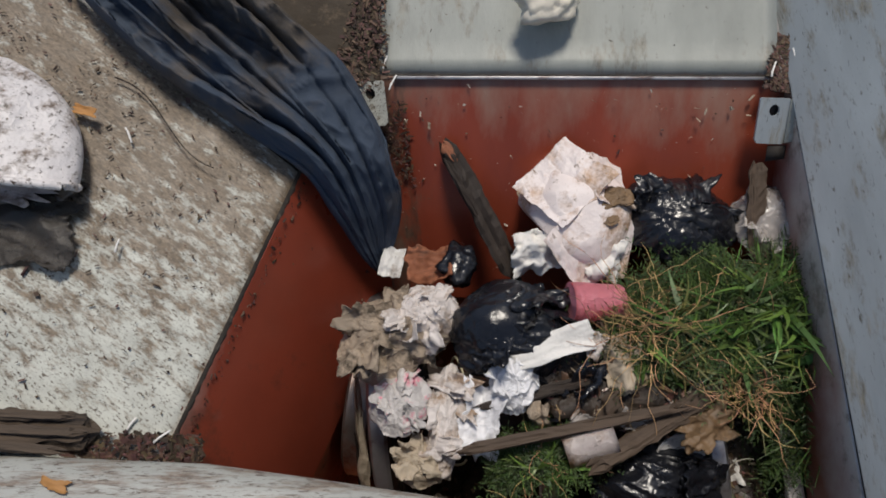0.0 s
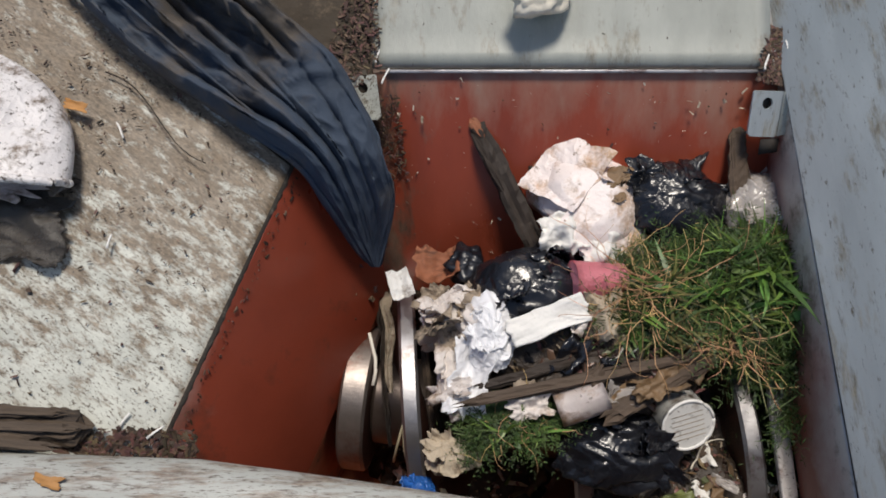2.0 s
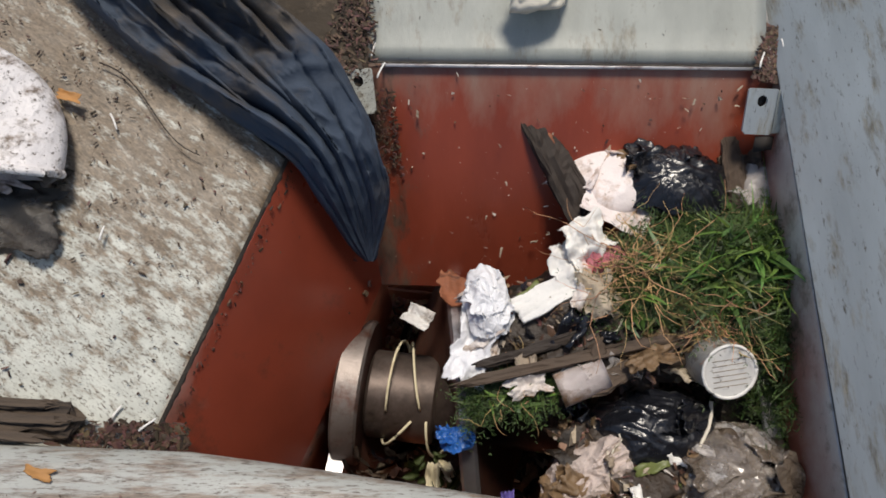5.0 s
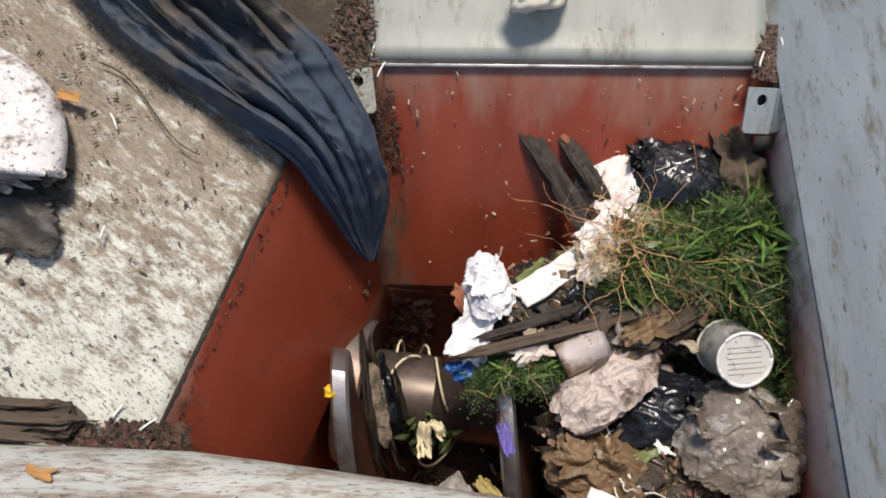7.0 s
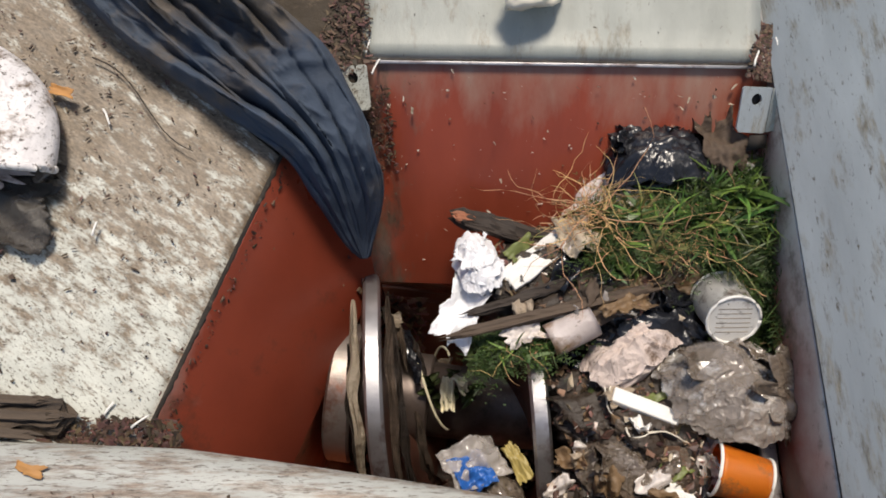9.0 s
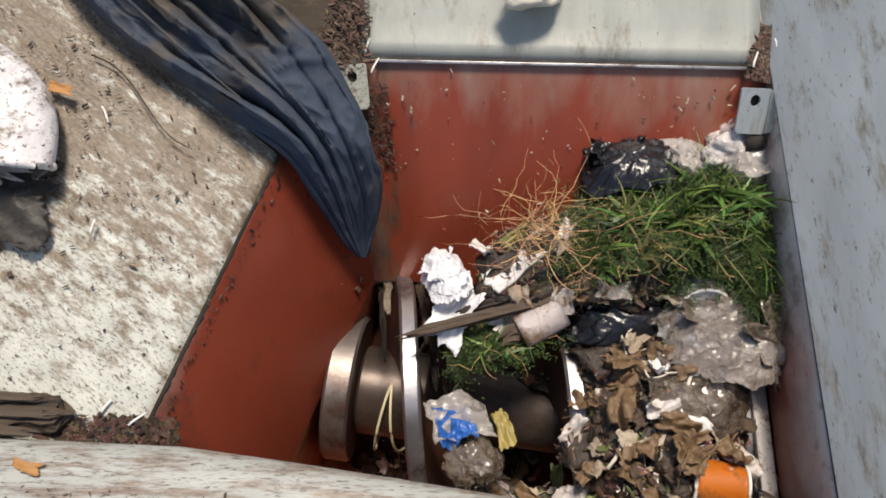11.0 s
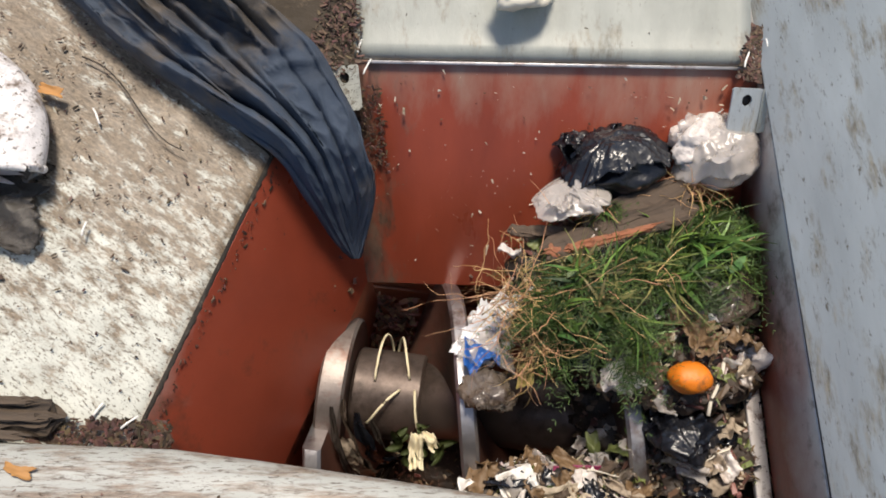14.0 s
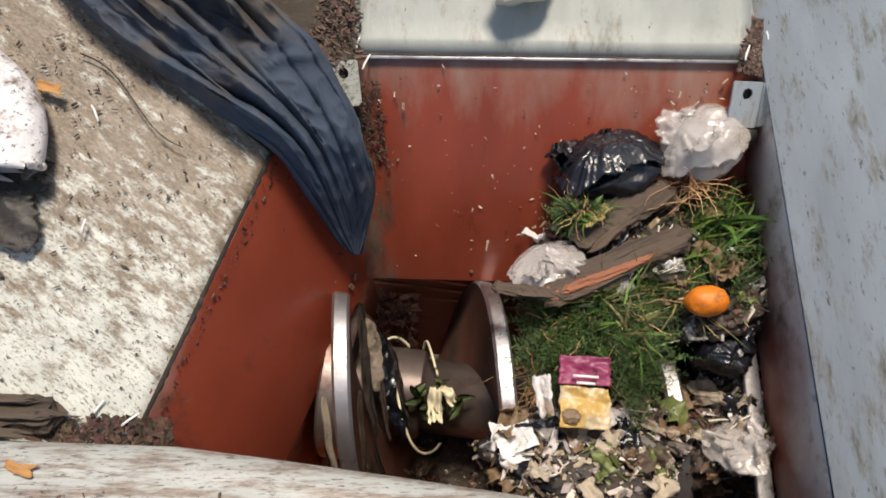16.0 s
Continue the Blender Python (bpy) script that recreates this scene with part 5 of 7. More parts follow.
part("carton_body", sheet(0.060, 0.050, 101, 0.4, 0.003, 20, 0.2, 0.9), wood_raw, brown_box)
part("residue", crumpled(0.028, 0.026, 0.018, 103, 0.4, 4), black_film, brown_box, "wet black residue").location = (0.036, -0.004, 0.004)
card_scrap = flat("card_scrap", 0.030, 0.046, 105, cup_grey, "torn grey card scrap", "paper", 0.3, ragged=0.08)
white_scrap = flat("white_scrap", 0.048, 0.040, 107, paper_white, "folded bright white paper scrap", "paper", 0.5, ragged=0.06)
food_packet = thing("food_packet", "torn magenta and yellow printed food packet", "packaging")
part("printed_top", sheet(0.060, 0.034, 109, 0.22, 0.002, 20, 0.07), magenta_print, food_packet, "magenta printed card").location = (0, 0.026, 0.004)
part("printed_base", sheet(0.058, 0.048, 110, 0.26, 0.002, 20, 0.07), yellow_print, food_packet, "yellow printed card").location = (0, -0.018, 0.002)
part("side_flap", sheet(0.022, 0.046, 112, 0.30, 0.002, 16, 0.2), dirty_white, food_packet, "torn grey side flap").matrix_basis = pose(-0.046, -0.006, -0.006, 0, -35, 8)
part("stain", crumpled(0.013, 0.008, 0.003, 114, 0.3, 4), wet_card, food_packet, "dark wet stain").location = (-0.016, -0.030, 0.010)
for k, (w, yy) in enumerate(((0.030, 0.034), (0.022, 0.026))):
    part("print_bar", slab([(-w / 2, yy, 0.0125), (w / 2, yy, 0.0125), (w / 2, yy + 0.003, 0.0125), (-w / 2, yy + 0.003, 0.0125)], 0.001), paper_white, food_packet.children[0], "pale print bar")
black_low = bag("black_film", (0.040, 0.050, 0.030), 111, black_film, "wet black plastic film wound at the auger", "plastic film", 0.4, False)
black_mid = bag("black_film", (0.075, 0.050, 0.034), 113, black_film, "dark wet plastic film under the grass", "plastic film", 0.4, False)
grey_lump = bag("grey_lump", (0.026, 0.024, 0.022), 115, dirty_white, "grey mouldy round lump of food", "food waste", 0.25, False)
brown_paper = bag("brown_paper", (0.056, 0.040, 0.024), 117, wet_card, "crumpled wet brown paper bag", "paper", 0.45, False)
purple_scrap = flat("purple_scrap", 0.016, 0.042, 119, purple_film, "small purple plastic scrap", "wrapper", 0.4, ragged=0.3)
leaf_film = flat("grey_film", 0.050, 0.095, 121, wood_grey, "torn grey brown plastic sheet", "plastic film", 0.5, ragged=0.4)
yellow_scrap = bag("yellow_flower", (0.013, 0.011, 0.008), 151, flower_yellow, "small wilted yellow flower head", "flower", 0.4, False)
paper_a = flat("torn_paper", 0.062, 0.056, 153, paper_white, "torn white paper sheet beneath a soiled bag", "paper", 0.6, 0.001, 0.3)
paper_b = flat("torn_paper", 0.046, 0.060, 155, paper_white, "folded white paper piece beside a soiled bag", "paper", 0.5, 0.001, 0.25)
paper_c = flat("torn_paper", 0.050, 0.030, 157, dirty_white, "wet grey paper strip under branches", "paper", 0.6, 0.001, 0.35)
brown_scrap = flat("brown_film", 0.070, 0.040, 159, wet_card, "wet torn brown card among branches", "cardboard", 0.6, 0.002, 0.35)
pale_film = bag("clear_bag", (0.032, 0.042, 0.018), 161, clear_film, "dirty clear plastic film in shredded waste", "plastic film", 0.4, False)
yellow_peel = flat("yellow_peel", 0.040, 0.016, 163, yellow_film, "narrow strip of yellow fruit peel", "peel", 0.5, 0.002, 0.3)
straws = []
for i in range(5):
    vs, fs = [], []
    tube_into(vs, fs, [(-0.034 + 0.017 * k, 0.004 * math.sin(k * 1.1 + i), 0.002 * k * (i % 2)) for k in range(5)], 0.0024, 7, 1.0)
    straws.append(tagged(raw("straw", vs, fs, straw if i else paper_white, smooth=True), "pale plastic drinking straw in shredded waste", "straw", "straws"))
grass_a = grass("fresh green grass and fern sprigs on waste", (0.085, 0.080, 0.030), 1, 1000, 420)
grass_b = grass("yellow-green grass tangled with tan roots", (0.090, 0.066, 0.026), 2, 700, 330, dry=True)
grass_c = grass("dark green feathery weeds hanging at the wall", (0.060, 0.085, 0.030), 3, 200, 520)
grass_e = grass("dark feathery weeds in the shade of the wall", (0.050, 0.080, 0.030), 5, 60, 480)
grass_f = grass("small fresh green sprig beside a black bag", (0.026, 0.018, 0.012), 6, 70, 40, 0.028)
roots_c = roots("dry yellowish weed stems on bark boards", 0.040, 0.055, 9, 60)
grass_d = grass("small tuft of dark green moss under branches", (0.055, 0.026, 0.016), 4, 90, 260, 0.03)
roots_a = roots("tangle of tan orange plant roots", 0.076, 0.100, 7, 80)
roots_b = roots("tuft of brown orange fibrous roots", 0.035, 0.060, 8, 90)
mulch_a = mulch("dark brown shredded waste with twigs", (0.120, 0.075, 0.045), 201, 420, 8)
mulch_b = mulch("wet dark shredded waste in the trough", (0.105, 0.080, 0.045), 202, 560, 6)
mulch_c = mulch("shredded food waste with pale scraps", (0.090, 0.085, 0.045), 203, 720, 7, 60, None, 44)
mulch_d = mulch("shredded food waste mixed with peelings", (0.085, 0.075, 0.045), 204, 640, 7, 70, None, 40)
mulch_e = mulch("pale shredded waste of paper and food scraps", (0.105, 0.066, 0.045), 205, 420, 6, 190, mulch_pale, 70)
bed = mulch("compacted wet waste in the trough bottom", (0.200, 0.13, 0.055), 206, 700, 6)
bed.matrix_world = pose(0.36, 0.17, -0.275)
bed_left = mulch("dark wet shreds lying under the auger shaft", (0.130, 0.105, 0.035), 207, 520, 5, 40)
bed_left.matrix_world = pose(-0.02, 0.165, -0.500, 0, 0, -7)
sprig = thing("wilted_sprig", "wilted green leaves and cream petals on the shaft", "leaves")
for i in range(16):
    part("leaf", leaf_mesh(0.020 + 0.010 * (i % 3), 0.012, i, 0.6), leaf_pale, sprig).matrix_basis = pose(0.014 * math.cos(i * 2.4) * (1 + i % 3), 0.012 * math.sin(i * 2.4) * (1 + i % 2), 0.003 * (i % 4), 35 * (i % 3 - 1), 25 + 10 * (i % 4), i * 47)
part("petal", sheet(0.020, 0.046, 131, 1.0, 0.001, 16, 0.22), cream, sprig, "crumpled cream petal").location = (0.002, -0.010, 0.010)
part("petal", sheet(0.016, 0.030, 133, 1.0, 0.001, 16, 0.22), cream, sprig, "crumpled cream petal").matrix_basis = pose(0.016, 0.004, 0.008, 20, 20, 50)

# waste that turns with the auger
for off, a0, a1, r, w, mt, lb in ((0.024, -75, 40, 0.172, 0.012, wood_grey, "strip of wet bark"), (-0.026, -60, 35, 0.168, 0.014, paper_tan, "dirty cream strip"), (-0.034, -85, 10, 0.160, 0.010, wood_dark, "strip of dark bark"),
                                 (0.034, -95, 15, 0.150, 0.012, wood_dark, "strip of dark bark"), (0.050, -110, -20, 0.120, 0.016, wood_grey, "strip of wet bark"), (0.235, -150, -40, 0.150, 0.05, black_film, "dark film wound beside the flight"), (0.030, 12, 118, 0.128, 0.014, wood_dark, "strip of dark bark"), (0.046, 6, 122, 0.112, 0.010, wood_grey, "strip of wet bark"), (0.058, 0, 112, 0.098, 0.022, black_film, "dark film wound beside the flight"),
                                 (0.074, 10, 104, 0.086, 0.009, wood_dark, "strip of dark bark"), (0.040, 40, 96, 0.120, 0.030, pulp, "soggy brown rag"), (0.262, -160, -30, 0.120, 0.05, black_film, "dark film wound beside the flight")):
    wound_strip("wound_strip", mt, off, a0, a1, r, w, a0, lb)


# ---- what moves ----
def motions():
    for turning in (auger, twine):
        walk(turning, [(t, pose(0, AX_Y, AX_Z, 0, AX_TILT, AX_YAW) @ pose(0, 0, 0, -OMEGA * (t - 9.0))) for t in range(0, 17)])
    walk(black_front, [
        (0.0, pose(0.050, 0.276, -0.100, 0, 0, 10)), (1.5, pose(0.077, 0.315, -0.110, -17, 0, 6)), (2.5, pose(0.096, 0.336, -0.130, -29, 0, 3)),
        (3.5, pose(0.110, 0.336, -0.160, -40, 0, 0)), (4.7, pose(0.230, 0.190, -0.310, -40, 0, 0)), (6.1, pose(0.600, 0.160, -0.340, -40, 0, 0)),
        (16.0, pose(0.630, 0.160, -0.360, -40, 0, 0))])
    walk(black_back, [
        (0.0, pose(0.280, 0.431, -0.110, 0, 0, -15)), (1.5, pose(0.282, 0.446, -0.110, -5, 0, -11)), (3.5, pose(0.286, 0.462, -0.110, -11, 0, -6)),
        (6.5, pose(0.303, 0.479, -0.109, -20, 0, 1)), (8.0, pose(0.298, 0.485, -0.103, -25, 0, 5)), (9.0, pose(0.285, 0.496, -0.095, -28, 0, 8)),
        (11.5, pose(0.248, 0.487, -0.110, -36, 0, 14)), (12.0, pose(0.241, 0.497, -0.089, -38, 0, 15)), (13.0, pose(0.238, 0.494, -0.082, -41, 0, 18)),
        (14.0, pose(0.232, 0.490, -0.083, -44, 0, 20)), (16.0, pose(0.224, 0.477, -0.090, -50, 0, 25))])
    walk(dirty_bag, [
        (0.0, pose(0.146, 0.448, -0.100, 0, 10, 20)), (1.5, pose(0.158, 0.454, -0.100, -8, 8, 25)), (2.5, pose(0.178, 0.475, -0.130, -12, 7, 28)),
        (3.5, pose(0.187, 0.493, -0.134, -18, 6, 32)), (4.2, pose(0.197, 0.496, -0.135, -21, 5, 34)), (6.5, pose(0.218, 0.497, -0.144, -32, 3, 42)),
        (8.0, pose(0.231, 0.492, -0.150, -40, 1, 47)), (9.0, pose(0.235, 0.480, -0.159, -45, 0, 50)), (10.2, pose(0.355, 0.190, -0.310, -45, 0, 50)),
        (11.6, pose(0.600, 0.160, -0.340, -45, 0, 50)), (16.0, pose(0.630, 0.160, -0.360, -45, 0, 50))])
    walk(clear_bag, [
        (0.0, pose(0.406, 0.434, -0.110, 0, 0, 40)), (1.5, pose(0.400, 0.445, -0.110, -3, 0, 40)), (3.5, pose(0.412, 0.457, -0.110, -8, 0, 40)),
        (6.5, pose(0.418, 0.483, -0.125, -14, 0, 40)), (8.0, pose(0.409, 0.490, -0.127, -18, 0, 40)), (9.0, pose(0.389, 0.505, -0.110, -20, 0, 40)),
        (10.2, pose(0.450, 0.190, -0.310, -20, 0, 40)), (11.6, pose(0.600, 0.160, -0.340, -20, 0, 40)), (16.0, pose(0.630, 0.160, -0.360, -20, 0, 40))])
    walk(pale_bag, [
        (0.0, pose(0.456, 0.496, -0.228, 0, 0, 20)), (9.0, pose(0.436, 0.516, -0.148, 0, 0, 20)), (11.3, pose(0.408, 0.501, -0.085, -10, 0, 27)),
        (12.0, pose(0.388, 0.500, -0.076, -13, 0, 29)), (14.0, pose(0.375, 0.501, -0.070, -21, 0, 34)), (16.0, pose(0.350, 0.501, -0.064, -30, 0, 40))])
    walk(pale_scraps, [
        (0.0, pose(0.448, 0.496, -0.228, 0, 0, 0)), (9.0, pose(0.428, 0.516, -0.148, 0, 0, 0)), (11.3, pose(0.368, 0.511, -0.064, -7, 0, 10)),
        (12.0, pose(0.345, 0.511, -0.058, -9, 0, 13)), (14.0, pose(0.341, 0.509, -0.055, -14, 0, 21)), (16.0, pose(0.353, 0.499, -0.052, -20, 0, 30))])
    walk(clear_left, [
        (0.0, pose(0.351, 0.460, -0.248, 0, 0, 0)), (9.0, pose(0.331, 0.480, -0.168, 0, 0, 0)), (11.3, pose(0.287, 0.511, -0.073, -10, 0, 10)),
        (12.0, pose(0.196, 0.458, -0.055, -13, 0, 13)), (13.0, pose(0.188, 0.452, -0.060, -17, 0, 17)), (14.0, pose(0.168, 0.432, -0.072, -21, 0, 21)),
        (15.0, pose(0.147, 0.362, -0.100, -26, 0, 26)), (16.0, pose(0.133, 0.341, -0.100, -30, 0, 30))])
    walk(wet_bag, [
        (0.0, pose(0.335, -0.050, -0.240, 0, 0, 0)), (1.5, pose(0.335, -0.050, -0.240, 0, 0, 0)), (2.5, pose(0.335, 0.016, -0.210, 0, 0, 0)),
        (4.2, pose(0.345, 0.075, -0.170, -6, 0, -2)), (6.5, pose(0.348, 0.119, -0.140, -13, 0, -6)), (7.0, pose(0.350, 0.134, -0.135, -15, 0, -6)),
        (8.0, pose(0.348, 0.162, -0.130, -18, 0, -8)), (9.0, pose(0.350, 0.190, -0.125, -22, 0, -9)), (11.3, pose(0.355, 0.266, -0.130, -29, 0, -13)),
        (12.0, pose(0.351, 0.292, -0.140, -32, 0, -14)), (13.0, pose(0.360, 0.323, -0.160, -35, 0, -15)), (14.2, pose(0.450, 0.190, -0.310, -35, 0, -15)),
        (15.6, pose(0.600, 0.160, -0.340, -35, 0, -15)), (16.0, pose(0.630, 0.160, -0.360, -35, 0, -15))])
    walk(wet_bag_low, [
        (0.0, pose(0.247, -0.050, -0.240, 0, 0, 0)), (7.0, pose(0.247, -0.050, -0.240, 0, 0, 0)), (8.0, pose(0.247, 0.051, -0.190, 0, 0, 0)),
        (9.0, pose(0.233, 0.096, -0.150, -5, 0, 2)), (11.3, pose(0.307, 0.199, -0.130, -17, 0, 8)), (12.0, pose(0.319, 0.262, -0.120, -20, 0, 10)),
        (13.0, pose(0.333, 0.297, -0.120, -25, 0, 12)), (14.0, pose(0.340, 0.312, -0.120, -30, 0, 15)), (15.0, pose(0.345, 0.350, -0.130, -35, 0, 18)),
        (16.0, pose(0.355, 0.359, -0.150, -40, 0, 20))])
    walk(white_bag, [
        (0.0, pose(0.051, 0.218, -0.100, 10, 0, 0)), (1.5, pose(0.032, 0.259, -0.100, 5, 0, 2)), (3.5, pose(0.033, 0.266, -0.100, -2, 0, 5)),
        (4.2, pose(0.038, 0.281, -0.100, -5, 0, 6)), (6.5, pose(0.038, 0.306, -0.100, -13, 0, 9)), (7.0, pose(0.039, 0.314, -0.100, -15, 0, 10)),
        (8.0, pose(0.047, 0.345, -0.100, -19, 0, 11)), (9.0, pose(0.034, 0.343, -0.100, -22, 0, 13)), (11.3, pose(-0.007, 0.328, -0.130, -30, 0, 16)),
        (12.0, pose(0.002, 0.320, -0.150, -33, 0, 17)), (12.5, pose(0.017, 0.315, -0.160, -35, 0, 18)), (13.0, pose(0.031, 0.301, -0.175, -36, 0, 19)),
        (14.0, pose(0.062, 0.278, -0.210, -40, 0, 20)), (15.2, pose(0.182, 0.190, -0.310, -40, 0, 20)), (15.9, pose(0.600, 0.160, -0.340, -40, 0, 20)),
        (16.0, pose(0.630, 0.160, -0.360, -40, 0, 20))])
    walk(white_tail, [
        (0.0, pose(0.012, 0.164, -0.110, 15, 0, -10)), (1.5, pose(0.007, 0.204, -0.110, 12, 0, -12)), (3.5, pose(0.008, 0.207, -0.110, 9, 0, -15)),
        (4.2, pose(0.017, 0.225, -0.110, 8, 0, -16)), (6.5, pose(0.020, 0.249, -0.110, 3, 0, -19)), (8.0, pose(0.023, 0.286, -0.110, 1, 0, -21)),
        (9.0, pose(0.012, 0.284, -0.110, -1, 0, -23)), (11.3, pose(0.005, 0.285, -0.130, -5, 0, -26)), (12.5, pose(0.031, 0.289, -0.140, -7, 0, -28)),
        (14.0, pose(0.052, 0.267, -0.170, -10, 0, -30)), (15.2, pose(0.172, 0.190, -0.310, -10, 0, -30)), (15.9, pose(0.600, 0.160, -0.340, -10, 0, -30)),
        (16.0, pose(0.630, 0.160, -0.360, -10, 0, -30))])
    walk(white_board, [
        (0.0, pose(0.099, 0.247, -0.068, 10, -5, 15)), (1.5, pose(0.104, 0.269, -0.070, 7, -4, 18)), (3.5, pose(0.104, 0.284, -0.080, 3, -4, 23)),
        (4.2, pose(0.113, 0.297, -0.085, 2, -4, 25)), (6.5, pose(0.122, 0.322, -0.095, -3, -3, 30)), (8.0, pose(0.120, 0.348, -0.095, -6, -2, 34)),
        (9.0, pose(0.112, 0.355, -0.100, -8, -2, 36)), (11.3, pose(0.090, 0.354, -0.110, -13, -1, 41)), (12.0, pose(0.107, 0.371, -0.110, -14, -1, 43)),
        (13.0, pose(0.104, 0.348, -0.110, -16, -1, 45)), (14.0, pose(0.102, 0.323, -0.120, -18, -0, 48)), (15.0, pose(0.105, 0.295, -0.160, -20, 0, 50)),
        (15.6, pose(0.225, 0.190, -0.310, -20, 0, 50)), (15.9, pose(0.600, 0.160, -0.340, -20, 0, 50)), (16.0, pose(0.630, 0.160, -0.360, -20, 0, 50))])
    walk(tan_paper, [
        (0.0, pose(0.186, 0.226, -0.090, 20, 0, 10)), (1.5, pose(0.177, 0.275, -0.090, 14, 0, 11)), (3.5, pose(0.177, 0.291, -0.085, 5, 0, 13)),
        (7.0, pose(0.179, 0.344, -0.085, -9, 0, 16)), (8.0, pose(0.182, 0.372, -0.085, -13, 0, 17)), (9.0, pose(0.163, 0.377, -0.085, -18, 0, 18)),
        (11.3, pose(0.141, 0.379, -0.120, -27, 0, 19)), (12.0, pose(0.132, 0.362, -0.160, -30, 0, 20)), (13.2, pose(0.252, 0.190, -0.310, -30, 0, 20)),
        (14.6, pose(0.600, 0.160, -0.340, -30, 0, 20)), (16.0, pose(0.630, 0.160, -0.360, -30, 0, 20))])
    walk(pink_cup, [
        (0.0, pose(0.161, 0.311, -0.090, 0, -82, 5)), (1.5, pose(0.172, 0.328, -0.090, -4, -81, 9)), (3.5, pose(0.181, 0.344, -0.095, -9, -79, 14)),
        (4.2, pose(0.195, 0.355, -0.100, -10, -78, 16)), (6.5, pose(0.204, 0.368, -0.125, -16, -76, 21)), (8.0, pose(0.199, 0.390, -0.150, -20, -75, 25)),
        (9.2, pose(0.319, 0.190, -0.310, -20, -75, 25)), (10.6, pose(0.600, 0.160, -0.340, -20, -75, 25)), (16.0, pose(0.630, 0.160, -0.360, -20, -75, 25))])
    walk(stick_a, [
        (0.0, pose(0.016, 0.445, -0.100, 0, 25, -58)), (1.5, pose(0.047, 0.463, -0.100, 0, 23, -60)), (3.5, pose(0.106, 0.488, -0.090, 0, 20, -60)),
        (6.5, pose(0.142, 0.481, -0.097, 0, 15, -60)), (7.0, pose(0.137, 0.474, -0.100, 0, 14, -56)), (7.5, pose(0.110, 0.445, -0.110, 0, 14, -40)),
        (8.0, pose(0.090, 0.419, -0.110, 0, 13, -16)), (9.0, pose(0.102, 0.400, -0.130, 0, 12, -12)), (10.0, pose(0.130, 0.404, -0.160, 0, 10, -12)),
        (11.2, pose(0.250, 0.190, -0.310, 0, 10, -12)), (12.6, pose(0.600, 0.160, -0.340, 0, 10, -12)), (16.0, pose(0.630, 0.160, -0.360, 0, 10, -12))])
    walk(stick_b, [
        (0.0, pose(0.137, 0.446, -0.150, 0, 20, -60)), (1.5, pose(0.131, 0.447, -0.130, 0, 18, -60)), (3.5, pose(0.130, 0.485, -0.093, 0, 16, -60)),
        (6.5, pose(0.176, 0.481, -0.097, 0, 13, -60)), (7.0, pose(0.175, 0.484, -0.094, 0, 12, -60)), (8.0, pose(0.186, 0.482, -0.106, 0, 11, -60)),
        (9.0, pose(0.196, 0.479, -0.149, 0, 10, -60)), (10.2, pose(0.316, 0.190, -0.310, 0, 10, -60)), (11.6, pose(0.600, 0.160, -0.340, 0, 10, -60)),
        (16.0, pose(0.630, 0.160, -0.360, 0, 10, -60))])
    walk(stick_c, [
        (0.0, pose(0.384, 0.421, -0.090, 0, 25, -88)), (1.5, pose(0.377, 0.456, -0.090, 0, 23, -86)), (3.5, pose(0.376, 0.483, -0.085, 0, 20, -83)),
        (6.5, pose(0.397, 0.490, -0.097, 0, 15, -80)), (8.0, pose(0.417, 0.504, -0.081, 0, 13, -78)), (9.0, pose(0.414, 0.512, -0.092, 0, 12, -76)),
        (10.0, pose(0.412, 0.506, -0.129, 0, 10, -75)), (11.2, pose(0.450, 0.190, -0.310, 0, 10, -75)), (12.6, pose(0.600, 0.160, -0.340, 0, 10, -75)),
        (16.0, pose(0.630, 0.160, -0.360, 0, 10, -75))])
    walk(stub, [
        (0.0, pose(0.434, 0.364, -0.090, 0, 20, -110)), (1.5, pose(0.435, 0.390, -0.090, 0, 20, -110)), (3.5, pose(0.442, 0.414, -0.090, 0, 20, -110)),
        (6.5, pose(0.452, 0.455, -0.095, 0, 20, -110)), (8.0, pose(0.449, 0.485, -0.093, 0, 20, -110)), (9.0, pose(0.440, 0.503, -0.083, 0, 20, -110)),
        (10.0, pose(0.444, 0.507, -0.128, 0, 20, -110)), (11.2, pose(0.450, 0.190, -0.310, 0, 20, -110)), (12.6, pose(0.600, 0.160, -0.340, 0, 20, -110)),
        (16.0, pose(0.630, 0.160, -0.360, 0, 20, -110))])
    walk(long_a, [
        (0.0, pose(0.119, 0.150, -0.085, 0, 0, 12)), (1.5, pose(0.133, 0.195, -0.085, 0, 0, 12)), (3.5, pose(0.138, 0.205, -0.085, 0, 0, 13)),
        (6.5, pose(0.138, 0.246, -0.085, 0, 0, 14)), (8.0, pose(0.136, 0.272, -0.085, 0, 0, 15)), (9.0, pose(0.132, 0.280, -0.085, 0, 0, 15)),
        (11.3, pose(0.078, 0.291, -0.110, 0, 0, 16)), (12.0, pose(0.107, 0.299, -0.170, 0, 0, 16)), (13.2, pose(0.227, 0.190, -0.310, 0, 0, 16)),
        (14.6, pose(0.600, 0.160, -0.340, 0, 0, 16)), (16.0, pose(0.630, 0.160, -0.360, 0, 0, 16))])
